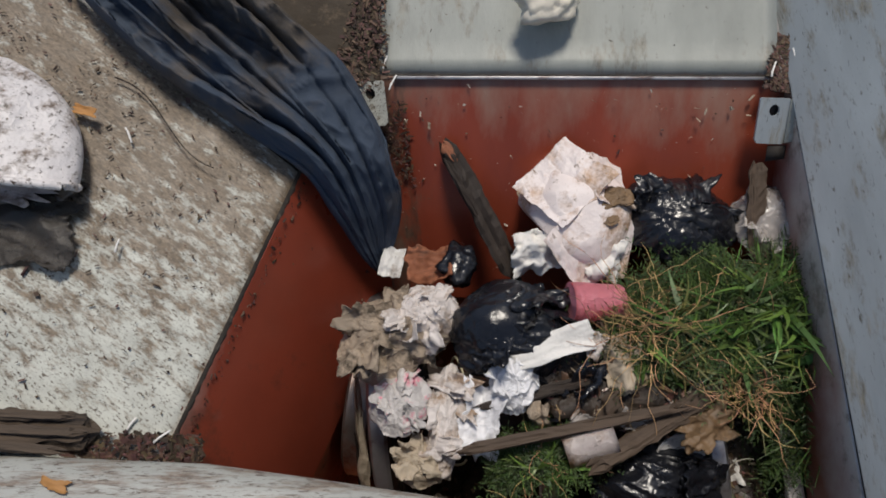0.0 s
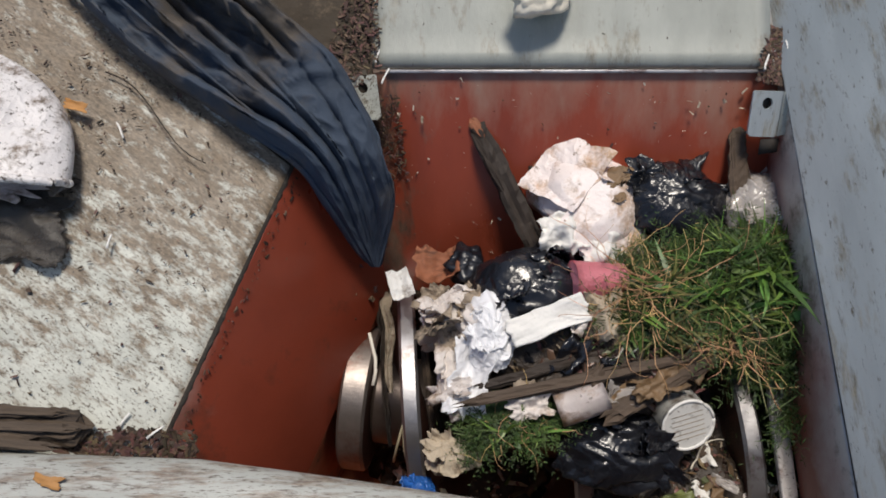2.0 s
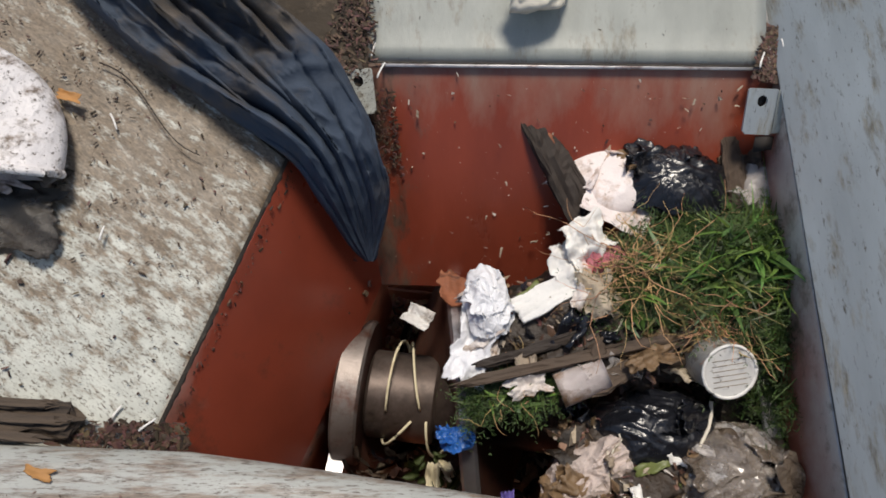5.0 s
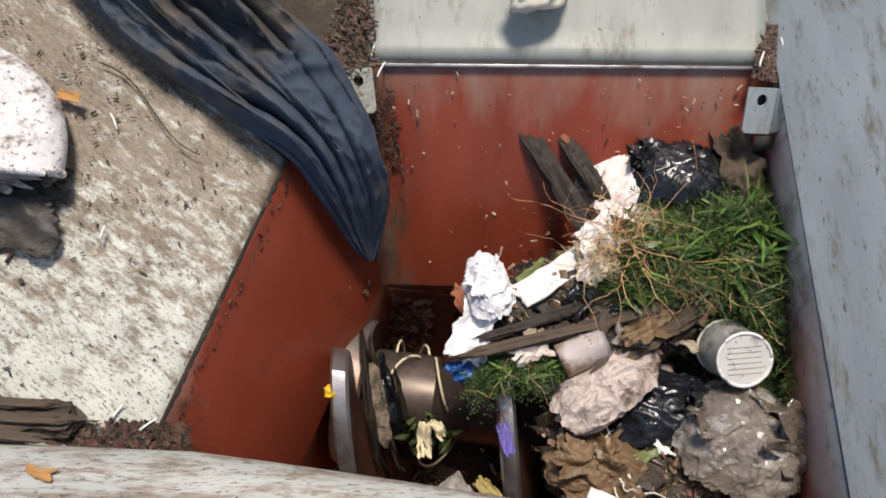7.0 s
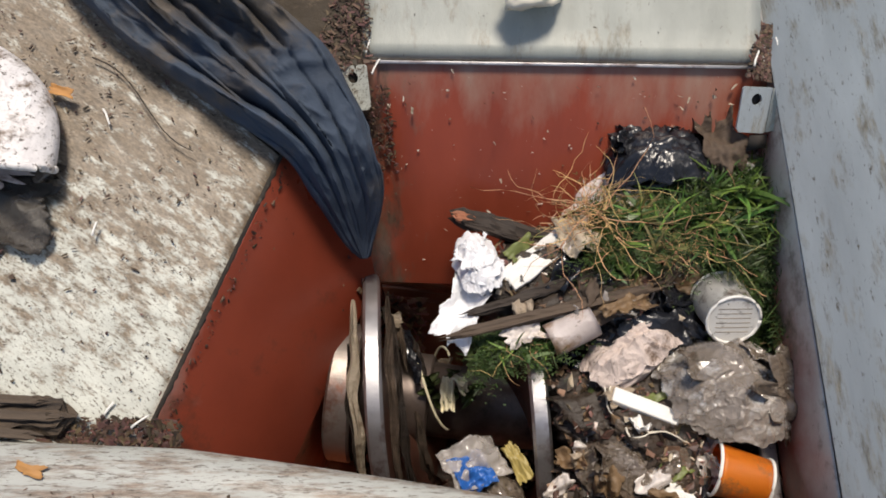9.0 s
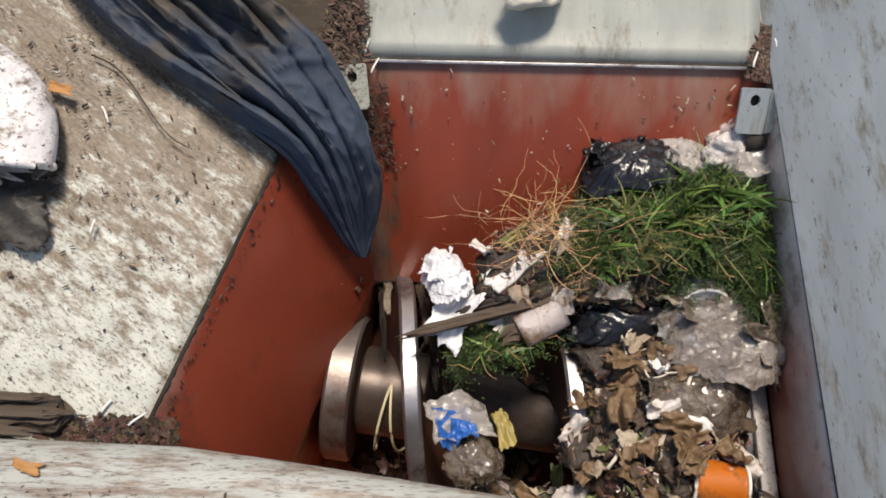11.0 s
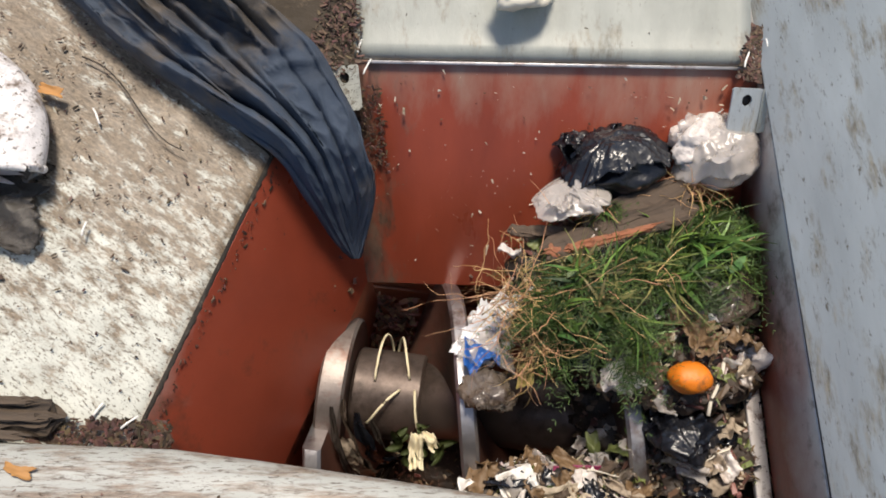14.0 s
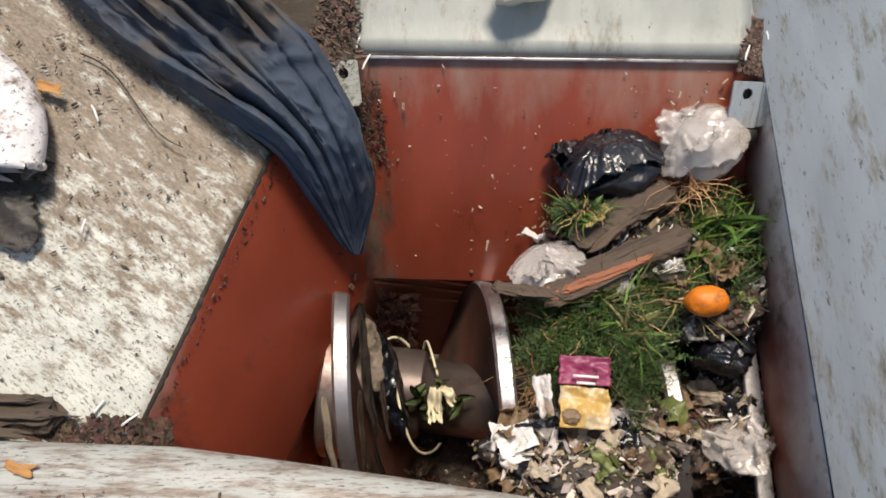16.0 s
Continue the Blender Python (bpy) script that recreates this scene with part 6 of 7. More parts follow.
    walk(long_b, [
        (0.0, pose(0.230, 0.160, -0.100, 0, 0, 32)), (1.5, pose(0.259, 0.202, -0.100, 0, 0, 32)), (3.5, pose(0.255, 0.221, -0.095, 0, 0, 33)),
        (6.5, pose(0.253, 0.257, -0.095, 0, 0, 34)), (8.0, pose(0.259, 0.275, -0.095, 0, 0, 34)), (9.0, pose(0.233, 0.307, -0.095, 0, 0, 34)),
        (11.3, pose(0.153, 0.307, -0.120, 0, 0, 35)), (12.0, pose(0.168, 0.291, -0.170, 0, 0, 35)), (13.2, pose(0.288, 0.190, -0.310, 0, 0, 35)),
        (14.6, pose(0.600, 0.160, -0.340, 0, 0, 35)), (16.0, pose(0.630, 0.160, -0.360, 0, 0, 35))])
    walk(long_c, [
        (0.0, pose(0.096, 0.200, -0.100, 0, 0, 14)), (1.5, pose(0.101, 0.216, -0.100, 0, 0, 15)), (3.5, pose(0.103, 0.230, -0.100, 0, 0, 16)),
        (6.5, pose(0.109, 0.264, -0.095, 0, 0, 17)), (8.0, pose(0.110, 0.297, -0.095, 0, 0, 18)), (9.0, pose(0.103, 0.306, -0.095, 0, 0, 18)),
        (11.3, pose(0.095, 0.318, -0.130, 0, 0, 20)), (12.0, pose(0.107, 0.299, -0.170, 0, 0, 20)), (13.2, pose(0.227, 0.190, -0.310, 0, 0, 20)),
        (14.6, pose(0.600, 0.160, -0.340, 0, 0, 20)), (16.0, pose(0.630, 0.160, -0.360, 0, 0, 20))])
    walk(slat_a, [
        (0.0, pose(0.310, 0.407, -0.270, 0, 0, 0)), (9.0, pose(0.290, 0.427, -0.190, 0, 0, 0)), (11.3, pose(0.272, 0.444, -0.130, 0, -2, 7)),
        (12.0, pose(0.248, 0.417, -0.100, 0, -2, 9)), (13.0, pose(0.243, 0.409, -0.090, 0, -3, 13)), (14.0, pose(0.235, 0.390, -0.085, 0, -4, 16)),
        (14.5, pose(0.222, 0.343, -0.080, 0, -4, 17)), (15.0, pose(0.222, 0.335, -0.080, 0, -4, 19)), (16.0, pose(0.224, 0.333, -0.080, 0, -5, 22))])
    walk(slat_b, [
        (0.0, pose(0.352, 0.407, -0.270, 0, 0, 10)), (9.0, pose(0.332, 0.427, -0.190, 0, 0, 10)), (11.3, pose(0.313, 0.462, -0.130, 0, -2, 18)),
        (12.0, pose(0.297, 0.451, -0.100, 0, -2, 21)), (13.0, pose(0.292, 0.443, -0.090, 0, -3, 24)), (14.0, pose(0.260, 0.423, -0.085, 0, -4, 28)),
        (14.5, pose(0.251, 0.413, -0.085, 0, -4, 30)), (16.0, pose(0.236, 0.407, -0.085, 0, -5, 35))])
    walk(slat_c, [
        (0.0, pose(0.185, 0.371, -0.270, 0, 0, 10)), (9.0, pose(0.165, 0.391, -0.190, 0, 0, 10)), (11.3, pose(0.184, 0.426, -0.130, 0, 0, 3)),
        (12.0, pose(0.159, 0.421, -0.110, 0, 0, 1)), (13.0, pose(0.140, 0.409, -0.100, 0, 0, -1)), (14.0, pose(0.133, 0.396, -0.100, 0, 0, -4)),
        (14.5, pose(0.106, 0.321, -0.085, 0, 0, -6)), (15.0, pose(0.106, 0.308, -0.085, 0, 0, -7)), (16.0, pose(0.108, 0.300, -0.085, 0, 0, -10))])
    walk(box_roll, [
        (0.0, pose(0.144, 0.137, -0.105, 80, 0, 105)), (1.5, pose(0.144, 0.172, -0.105, 80, 2, 106)), (3.5, pose(0.151, 0.187, -0.100, 80, 6, 108)),
        (6.5, pose(0.156, 0.222, -0.100, 80, 11, 110)), (8.0, pose(0.159, 0.254, -0.100, 80, 13, 112)), (9.0, pose(0.153, 0.259, -0.100, 80, 15, 112)),
        (11.3, pose(0.118, 0.276, -0.120, 80, 19, 114)), (12.0, pose(0.138, 0.278, -0.180, 80, 20, 115)), (13.2, pose(0.258, 0.190, -0.310, 80, 20, 115)),
        (14.6, pose(0.600, 0.160, -0.340, 80, 20, 115)), (16.0, pose(0.630, 0.160, -0.360, 80, 20, 115))])
    walk(white_cup, [
        (0.0, pose(0.254, 0.144, -0.175, 40, 0, 20)), (1.5, pose(0.268, 0.168, -0.155, 40, 0, 17)), (3.5, pose(0.288, 0.190, -0.115, 36, 0, 13)),
        (4.2, pose(0.309, 0.211, -0.110, 34, 0, 11)), (6.5, pose(0.342, 0.226, -0.100, 30, 0, 6)), (7.0, pose(0.345, 0.232, -0.100, 30, 0, 5)),
        (8.0, pose(0.345, 0.266, -0.100, 38, 0, 3)), (9.0, pose(0.350, 0.290, -0.100, 48, 0, 1)), (11.3, pose(0.332, 0.324, -0.140, 60, 0, -4)),
        (12.0, pose(0.339, 0.337, -0.180, 66, 0, -5)), (13.2, pose(0.450, 0.190, -0.310, 70, 0, -5)), (14.6, pose(0.600, 0.160, -0.340, 70, 0, -5)),
        (16.0, pose(0.630, 0.160, -0.360, 70, 0, -5))])
    walk(orange_cup, [
        (0.0, pose(0.380, -0.050, -0.240, 90, 10, 70)), (6.0, pose(0.380, -0.050, -0.240, 90, 10, 70)), (7.0, pose(0.380, 0.040, -0.160, 90, 10, 70)),
        (8.0, pose(0.355, 0.071, -0.130, 89, 13, 72)), (9.0, pose(0.347, 0.087, -0.120, 88, 17, 75)), (9.2, pose(0.347, 0.087, -0.120, 88, 17, 76)),
        (11.3, pose(0.309, 0.072, -0.120, 86, 24, 81)), (12.0, pose(0.284, 0.059, -0.130, 86, 27, 82)), (13.0, pose(0.291, 0.039, -0.170, 85, 30, 85)),
        (14.2, pose(0.411, 0.190, -0.310, 85, 30, 85)), (15.6, pose(0.600, 0.160, -0.340, 85, 30, 85)), (16.0, pose(0.630, 0.160, -0.360, 85, 30, 85))])
    walk(towel, [
        (0.0, pose(0.134, -0.050, -0.240, 0, 0, 35)), (2.5, pose(0.134, -0.050, -0.240, 0, 0, 35)), (3.5, pose(0.134, 0.028, -0.210, 0, 0, 35)),
        (4.2, pose(0.156, 0.068, -0.180, -4, 0, 34)), (6.5, pose(0.182, 0.161, -0.130, -18, 0, 33)), (7.0, pose(0.184, 0.189, -0.115, -22, 0, 32)),
        (8.0, pose(0.197, 0.234, -0.120, -28, 0, 32)), (9.0, pose(0.236, 0.243, -0.135, -34, 0, 31)), (10.0, pose(0.256, 0.268, -0.170, -40, 0, 30)),
        (11.2, pose(0.376, 0.190, -0.310, -40, 0, 30)), (12.6, pose(0.600, 0.160, -0.340, -40, 0, 30)), (16.0, pose(0.630, 0.160, -0.360, -40, 0, 30))])
    walk(foam_bar, [
        (0.0, pose(0.192, -0.050, -0.240, 0, 0, -25)), (5.6, pose(0.192, -0.050, -0.240, 0, 0, -25)), (6.6, pose(0.192, 0.034, -0.180, 0, 0, -25)),
        (7.3, pose(0.194, 0.058, -0.085, -4, 0, -24)), (8.0, pose(0.222, 0.119, -0.075, -8, 0, -23)), (8.6, pose(0.219, 0.149, -0.075, -12, 0, -22)),
        (9.2, pose(0.254, 0.176, -0.145, -15, 0, -21)), (10.0, pose(0.268, 0.209, -0.180, -20, 0, -20)), (11.2, pose(0.388, 0.190, -0.310, -20, 0, -20)),
        (12.6, pose(0.600, 0.160, -0.340, -20, 0, -20)), (16.0, pose(0.630, 0.160, -0.360, -20, 0, -20))])
    walk(orange_fruit, [
        (0.0, pose(0.224, -0.050, -0.240, 20, 0, -5)), (9.0, pose(0.224, -0.050, -0.240, 20, 0, -5)), (10.0, pose(0.224, 0.018, -0.190, 20, 0, -5)),
        (11.3, pose(0.234, 0.071, -0.130, 0, 0, -3)), (12.0, pose(0.243, 0.121, -0.078, -10, 0, -2)), (12.5, pose(0.258, 0.143, -0.073, -18, 0, -1)),
        (13.0, pose(0.272, 0.163, -0.073, -25, 0, 0)), (14.0, pose(0.295, 0.192, -0.066, -40, 0, 2)), (15.0, pose(0.320, 0.247, -0.058, -55, 0, 3)),
        (16.0, pose(0.320, 0.277, -0.053, -70, 0, 5))])
    walk(blue_small, [
        (0.0, pose(-0.077, -0.050, -0.240, 0, 0, 0)), (0.5, pose(-0.077, -0.050, -0.240, 0, 0, 0)), (1.5, pose(-0.070, 0.078, -0.180, 0, 0, 0)),
        (3.5, pose(-0.018, 0.080, -0.165, -20, 0, 13)), (4.2, pose(-0.010, 0.098, -0.162, -27, 0, 18)), (6.5, pose(0.015, 0.199, -0.130, -50, 0, 33)),
        (7.0, pose(0.014, 0.217, -0.130, -55, 0, 37)), (7.5, pose(0.032, 0.232, -0.160, -60, 0, 40)), (8.7, pose(0.152, 0.190, -0.310, -60, 0, 40)),
        (10.1, pose(0.600, 0.160, -0.340, -60, 0, 40)), (16.0, pose(0.630, 0.160, -0.360, -60, 0, 40))])
    walk(blue_bag, [
        (0.0, pose(-0.007, -0.050, -0.240, 0, 0, 40)), (6.0, pose(-0.007, -0.050, -0.240, 0, 0, 40)), (7.0, pose(-0.007, 0.054, -0.220, 0, 0, 40)),
        (8.0, pose(0.030, 0.074, -0.205, -6, 0, 34)), (9.0, pose(0.034, 0.100, -0.195, -12, 0, 28)), (11.3, pose(0.017, 0.149, -0.150, -27, 0, 13)),
        (12.0, pose(0.025, 0.164, -0.150, -31, 0, 9)), (13.0, pose(0.044, 0.195, -0.150, -38, 0, 2)), (14.0, pose(0.059, 0.228, -0.170, -44, 0, -4)),
        (15.0, pose(0.094, 0.249, -0.230, -50, 0, -10)), (15.6, pose(0.214, 0.190, -0.310, -50, 0, -10)), (15.9, pose(0.600, 0.160, -0.340, -50, 0, -10)),
        (16.0, pose(0.630, 0.160, -0.360, -50, 0, -10))])
    walk(white_cloth, [
        (0.0, pose(-0.029, 0.169, -0.120, 0, 0, -5)), (1.5, pose(-0.026, 0.208, -0.130, -7, 0, -2)), (2.5, pose(0.008, 0.247, -0.130, -12, 0, 1)),
        (3.5, pose(0.027, 0.260, -0.130, -16, 0, 3)), (4.2, pose(0.032, 0.271, -0.130, -19, 0, 5)), (6.5, pose(0.034, 0.296, -0.180, -30, 0, 10)),
        (7.7, pose(0.154, 0.190, -0.310, -30, 0, 10)), (9.1, pose(0.600, 0.160, -0.340, -30, 0, 10)), (16.0, pose(0.630, 0.160, -0.360, -30, 0, 10))])
    walk(pulp_lump, [
        (0.0, pose(-0.103, 0.268, -0.110, 0, 0, 20)), (0.5, pose(-0.075, 0.272, -0.115, -9, 0, 20)), (1.5, pose(-0.019, 0.288, -0.135, -26, 0, 20)),
        (2.5, pose(0.024, 0.296, -0.140, -43, 0, 20)), (3.5, pose(0.044, 0.300, -0.160, -60, 0, 20)), (4.7, pose(0.164, 0.190, -0.310, -60, 0, 20)),
        (6.1, pose(0.600, 0.160, -0.340, -60, 0, 20)), (16.0, pose(0.630, 0.160, -0.360, -60, 0, 20))])
    walk(pulp_white, [
        (0.0, pose(-0.059, 0.294, -0.095, 0, 0, 20)), (0.5, pose(-0.049, 0.298, -0.100, -7, 0, 20)), (1.5, pose(-0.026, 0.306, -0.130, -20, 0, 20)),
        (2.5, pose(0.016, 0.293, -0.130, -33, 0, 20)), (3.5, pose(0.027, 0.270, -0.140, -47, 0, 20)), (4.5, pose(0.046, 0.273, -0.180, -60, 0, 20)),
        (5.7, pose(0.166, 0.190, -0.310, -60, 0, 20)), (7.1, pose(0.600, 0.160, -0.340, -60, 0, 20)), (16.0, pose(0.630, 0.160, -0.360, -60, 0, 20))])
    walk(packet, [
        (0.0, pose(-0.084, 0.185, -0.110, 0, 0, 0)), (0.5, pose(-0.069, 0.198, -0.110, -12, 0, 2)), (1.0, pose(-0.042, 0.219, -0.120, -24, 0, 4)),
        (1.5, pose(-0.019, 0.240, -0.140, -36, 0, 6)), (2.5, pose(0.024, 0.258, -0.170, -60, 0, 10)), (3.7, pose(0.144, 0.190, -0.310, -60, 0, 10)),
        (5.1, pose(0.600, 0.160, -0.340, -60, 0, 10)), (16.0, pose(0.630, 0.160, -0.360, -60, 0, 10))])
    walk(chunk, [
        (0.0, pose(-0.061, 0.115, -0.130, 0, 0, 0)), (1.5, pose(-0.022, 0.111, -0.140, -26, 0, 4)), (2.5, pose(-0.008, 0.128, -0.150, -43, 0, 7)),
        (3.5, pose(0.026, 0.150, -0.170, -60, 0, 10)), (4.7, pose(0.146, 0.190, -0.310, -60, 0, 10)), (6.1, pose(0.600, 0.160, -0.340, -60, 0, 10)),
        (16.0, pose(0.630, 0.160, -0.360, -60, 0, 10))])
    walk(brown_box, [
        (0.0, pose(-0.054, 0.378, -0.130, 0, 0, 5)), (1.5, pose(-0.047, 0.387, -0.150, -7, 0, 5)), (2.5, pose(-0.022, 0.365, -0.160, -11, 0, 5)),
        (3.5, pose(-0.010, 0.353, -0.170, -16, 0, 5)), (4.2, pose(-0.001, 0.356, -0.180, -19, 0, 5)), (6.5, pose(0.018, 0.324, -0.190, -29, 0, 5)),
        (9.0, pose(0.067, 0.363, -0.210, -40, 0, 5)), (10.2, pose(0.187, 0.190, -0.310, -40, 0, 5)), (11.6, pose(0.600, 0.160, -0.340, -40, 0, 5)),
        (16.0, pose(0.630, 0.160, -0.360, -40, 0, 5))])
    walk(card_scrap, [
        (0.0, pose(-0.105, 0.383, -0.130, 0, 0, -10)), (1.5, pose(-0.092, 0.355, -0.130, -5, 0, 11)), (2.5, pose(-0.078, 0.333, -0.130, -8, 0, 25)),
        (3.5, pose(-0.071, 0.327, -0.140, -11, 0, 38)), (4.2, pose(-0.063, 0.320, -0.160, -13, 0, 48)), (5.2, pose(-0.054, 0.318, -0.250, -16, 0, 62)),
        (6.5, pose(-0.033, 0.287, -0.370, -20, 0, 80)), (7.7, pose(0.087, 0.190, -0.310, -20, 0, 80)), (9.1, pose(0.600, 0.160, -0.340, -20, 0, 80)),
        (16.0, pose(0.630, 0.160, -0.360, -20, 0, 80))])
    walk(white_scrap, [
        (0.0, pose(0.084, -0.050, -0.240, 0, 0, 20)), (12.0, pose(0.084, -0.050, -0.240, 0, 0, 20)), (13.0, pose(0.084, 0.026, -0.210, 0, 0, 20)),
        (14.4, pose(0.101, 0.082, -0.160, -9, 0, 20)), (15.0, pose(0.103, 0.090, -0.140, -13, 0, 20)), (15.5, pose(0.093, 0.114, -0.130, -17, 0, 20)),
        (16.0, pose(0.089, 0.120, -0.130, -20, 0, 20))])
    walk(food_packet, [
        (0.0, pose(0.167, -0.050, -0.240, 0, 0, 0)), (12.5, pose(0.167, -0.050, -0.240, 0, 0, 0)), (13.5, pose(0.167, 0.032, -0.210, 0, 0, 0)),
        (14.5, pose(0.182, 0.082, -0.170, 30, 0, 2)), (15.0, pose(0.174, 0.108, -0.110, 14, 0, 1)), (15.5, pose(0.166, 0.146, -0.086, 8, 0, -2)),
        (16.0, pose(0.168, 0.170, -0.080, 2, 0, -4))])
    walk(black_low, [
        (0.0, pose(0.258, -0.050, -0.240, 0, 0, 0)), (9.0, pose(0.258, -0.050, -0.240, 0, 0, 0)), (10.0, pose(0.258, 0.033, -0.210, 0, 0, 0)),
        (12.0, pose(0.252, 0.071, -0.160, -20, 0, 3)), (12.5, pose(0.238, 0.089, -0.140, -25, 0, 4)), (13.0, pose(0.246, 0.108, -0.130, -30, 0, 5)),
        (14.0, pose(0.300, 0.141, -0.150, -40, 0, 7)), (14.5, pose(0.325, 0.169, -0.150, -45, 0, 8)), (15.0, pose(0.345, 0.190, -0.150, -50, 0, 8)),
        (16.0, pose(0.360, 0.236, -0.145, -60, 0, 10))])
    walk(black_mid, [
        (0.0, pose(0.230, 0.094, -0.160, 0, 0, 0)), (1.5, pose(0.192, 0.128, -0.155, -3, 0, 1)), (3.5, pose(0.223, 0.136, -0.158, -7, 0, 2)),
        (4.2, pose(0.236, 0.142, -0.160, -8, 0, 3)), (6.5, pose(0.268, 0.161, -0.150, -12, 0, 4)), (8.0, pose(0.255, 0.218, -0.160, -15, 0, 5)),
        (9.0, pose(0.249, 0.291, -0.140, -17, 0, 6)), (11.3, pose(0.220, 0.297, -0.160, -21, 0, 7)), (12.0, pose(0.205, 0.289, -0.160, -22, 0, 8)),
        (14.0, pose(0.205, 0.268, -0.170, -26, 0, 9)), (16.0, pose(0.268, 0.293, -0.170, -30, 0, 10))])
    walk(grey_lump, [
        (0.0, pose(0.157, -0.050, -0.240, 0, 0, 0)), (10.0, pose(0.157, -0.050, -0.240, 0, 0, 0)), (11.0, pose(0.157, 0.051, -0.190, 0, 0, 0)),
        (12.0, pose(0.166, 0.114, -0.130, -12, 0, 2)), (12.5, pose(0.179, 0.150, -0.120, -18, 0, 3)), (13.0, pose(0.194, 0.172, -0.120, -24, 0, 4)),
        (14.0, pose(0.226, 0.203, -0.120, -36, 0, 6)), (15.0, pose(0.299, 0.256, -0.130, -48, 0, 8)), (16.0, pose(0.317, 0.331, -0.140, -60, 0, 10))])
    walk(brown_paper, [
        (0.0, pose(0.169, -0.050, -0.240, 0, 0, 0)), (3.2, pose(0.169, -0.050, -0.240, 0, 0, 0)), (4.2, pose(0.169, 0.035, -0.190, 0, 0, 0)),
        (6.5, pose(0.176, 0.085, -0.150, -16, 0, 5)), (7.0, pose(0.174, 0.097, -0.140, -19, 0, 6)), (8.0, pose(0.220, 0.140, -0.165, -26, 0, 9)),
        (9.0, pose(0.222, 0.162, -0.175, -33, 0, 11)), (9.2, pose(0.222, 0.164, -0.175, -34, 0, 11)), (11.3, pose(0.269, 0.230, -0.140, -48, 0, 16)),
        (13.0, pose(0.319, 0.298, -0.160, -60, 0, 20)), (14.2, pose(0.439, 0.190, -0.310, -60, 0, 20)), (15.6, pose(0.600, 0.160, -0.340, -60, 0, 20)),
        (16.0, pose(0.630, 0.160, -0.360, -60, 0, 20))])
    walk(purple_scrap, [
        (0.0, pose(0.065, -0.050, -0.240, 0, 0, 0)), (4.0, pose(0.065, -0.050, -0.240, 0, 0, 0)), (5.0, pose(0.065, 0.054, -0.190, 0, 0, 0)),
        (6.5, pose(0.054, 0.097, -0.140, -11, 0, 8)), (7.0, pose(0.060, 0.129, -0.130, -15, 0, 10)), (7.5, pose(0.080, 0.182, -0.130, -19, 0, 12)),
        (8.0, pose(0.079, 0.198, -0.140, -22, 0, 15)), (9.0, pose(0.117, 0.238, -0.180, -30, 0, 20)), (10.2, pose(0.237, 0.190, -0.310, -30, 0, 20)),
        (11.6, pose(0.600, 0.160, -0.340, -30, 0, 20)), (16.0, pose(0.630, 0.160, -0.360, -30, 0, 20))])
    walk(leaf_film, [
        (0.0, pose(0.428, 0.406, -0.160, 30, 0, 0)), (3.5, pose(0.412, 0.437, -0.130, 21, 0, 6)), (6.5, pose(0.376, 0.487, -0.091, 14, 0, 11)),
        (7.0, pose(0.378, 0.492, -0.085, 12, 0, 12)), (8.0, pose(0.361, 0.501, -0.075, 10, 0, 13)), (9.0, pose(0.359, 0.512, -0.068, 8, 0, 15)),
        (11.3, pose(0.280, 0.496, -0.110, 2, 0, 19)), (12.0, pose(0.321, 0.495, -0.142, 0, 0, 20)), (13.2, pose(0.441, 0.190, -0.310, 0, 0, 20)),
        (14.6, pose(0.600, 0.160, -0.340, 0, 0, 20)), (16.0, pose(0.630, 0.160, -0.360, 0, 0, 20))])
    walk(grass_a, [
        (0.0, pose(0.374, 0.284, -0.090, 0, 0, 0)), (1.5, pose(0.373, 0.320, -0.090, -3, 0, 2)), (3.5, pose(0.374, 0.330, -0.090, -7, 0, 4)),
        (6.5, pose(0.381, 0.370, -0.090, -12, 0, 8)), (8.0, pose(0.382, 0.399, -0.090, -15, 0, 10)), (9.0, pose(0.378, 0.425, -0.090, -17, 0, 11)),
        (11.3, pose(0.343, 0.426, -0.090, -21, 0, 14)), (12.0, pose(0.336, 0.389, -0.100, -22, 0, 15)), (13.0, pose(0.344, 0.381, -0.100, -24, 0, 16)),
        (14.0, pose(0.331, 0.362, -0.105, -26, 0, 18)), (15.0, pose(0.359, 0.367, -0.120, -28, 0, 19)), (16.0, pose(0.377, 0.387, -0.125, -30, 0, 20))])
    walk(grass_b, [
        (0.0, pose(0.272, 0.271, -0.095, 0, 0, 0)), (1.5, pose(0.273, 0.299, -0.095, -3, 0, 3)), (3.5, pose(0.280, 0.313, -0.095, -7, 0, 7)),
        (6.5, pose(0.281, 0.348, -0.095, -12, 0, 12)), (8.0, pose(0.281, 0.376, -0.095, -15, 0, 15)), (9.0, pose(0.267, 0.394, -0.095, -17, 0, 17)),
        (11.3, pose(0.242, 0.388, -0.090, -21, 0, 21)), (12.0, pose(0.211, 0.356, -0.090, -22, 0, 22)), (13.0, pose(0.208, 0.337, -0.090, -24, 0, 24)),
        (14.0, pose(0.198, 0.318, -0.095, -26, 0, 26)), (15.0, pose(0.222, 0.282, -0.120, -28, 0, 28)), (16.0, pose(0.232, 0.289, -0.125, -30, 0, 30))])
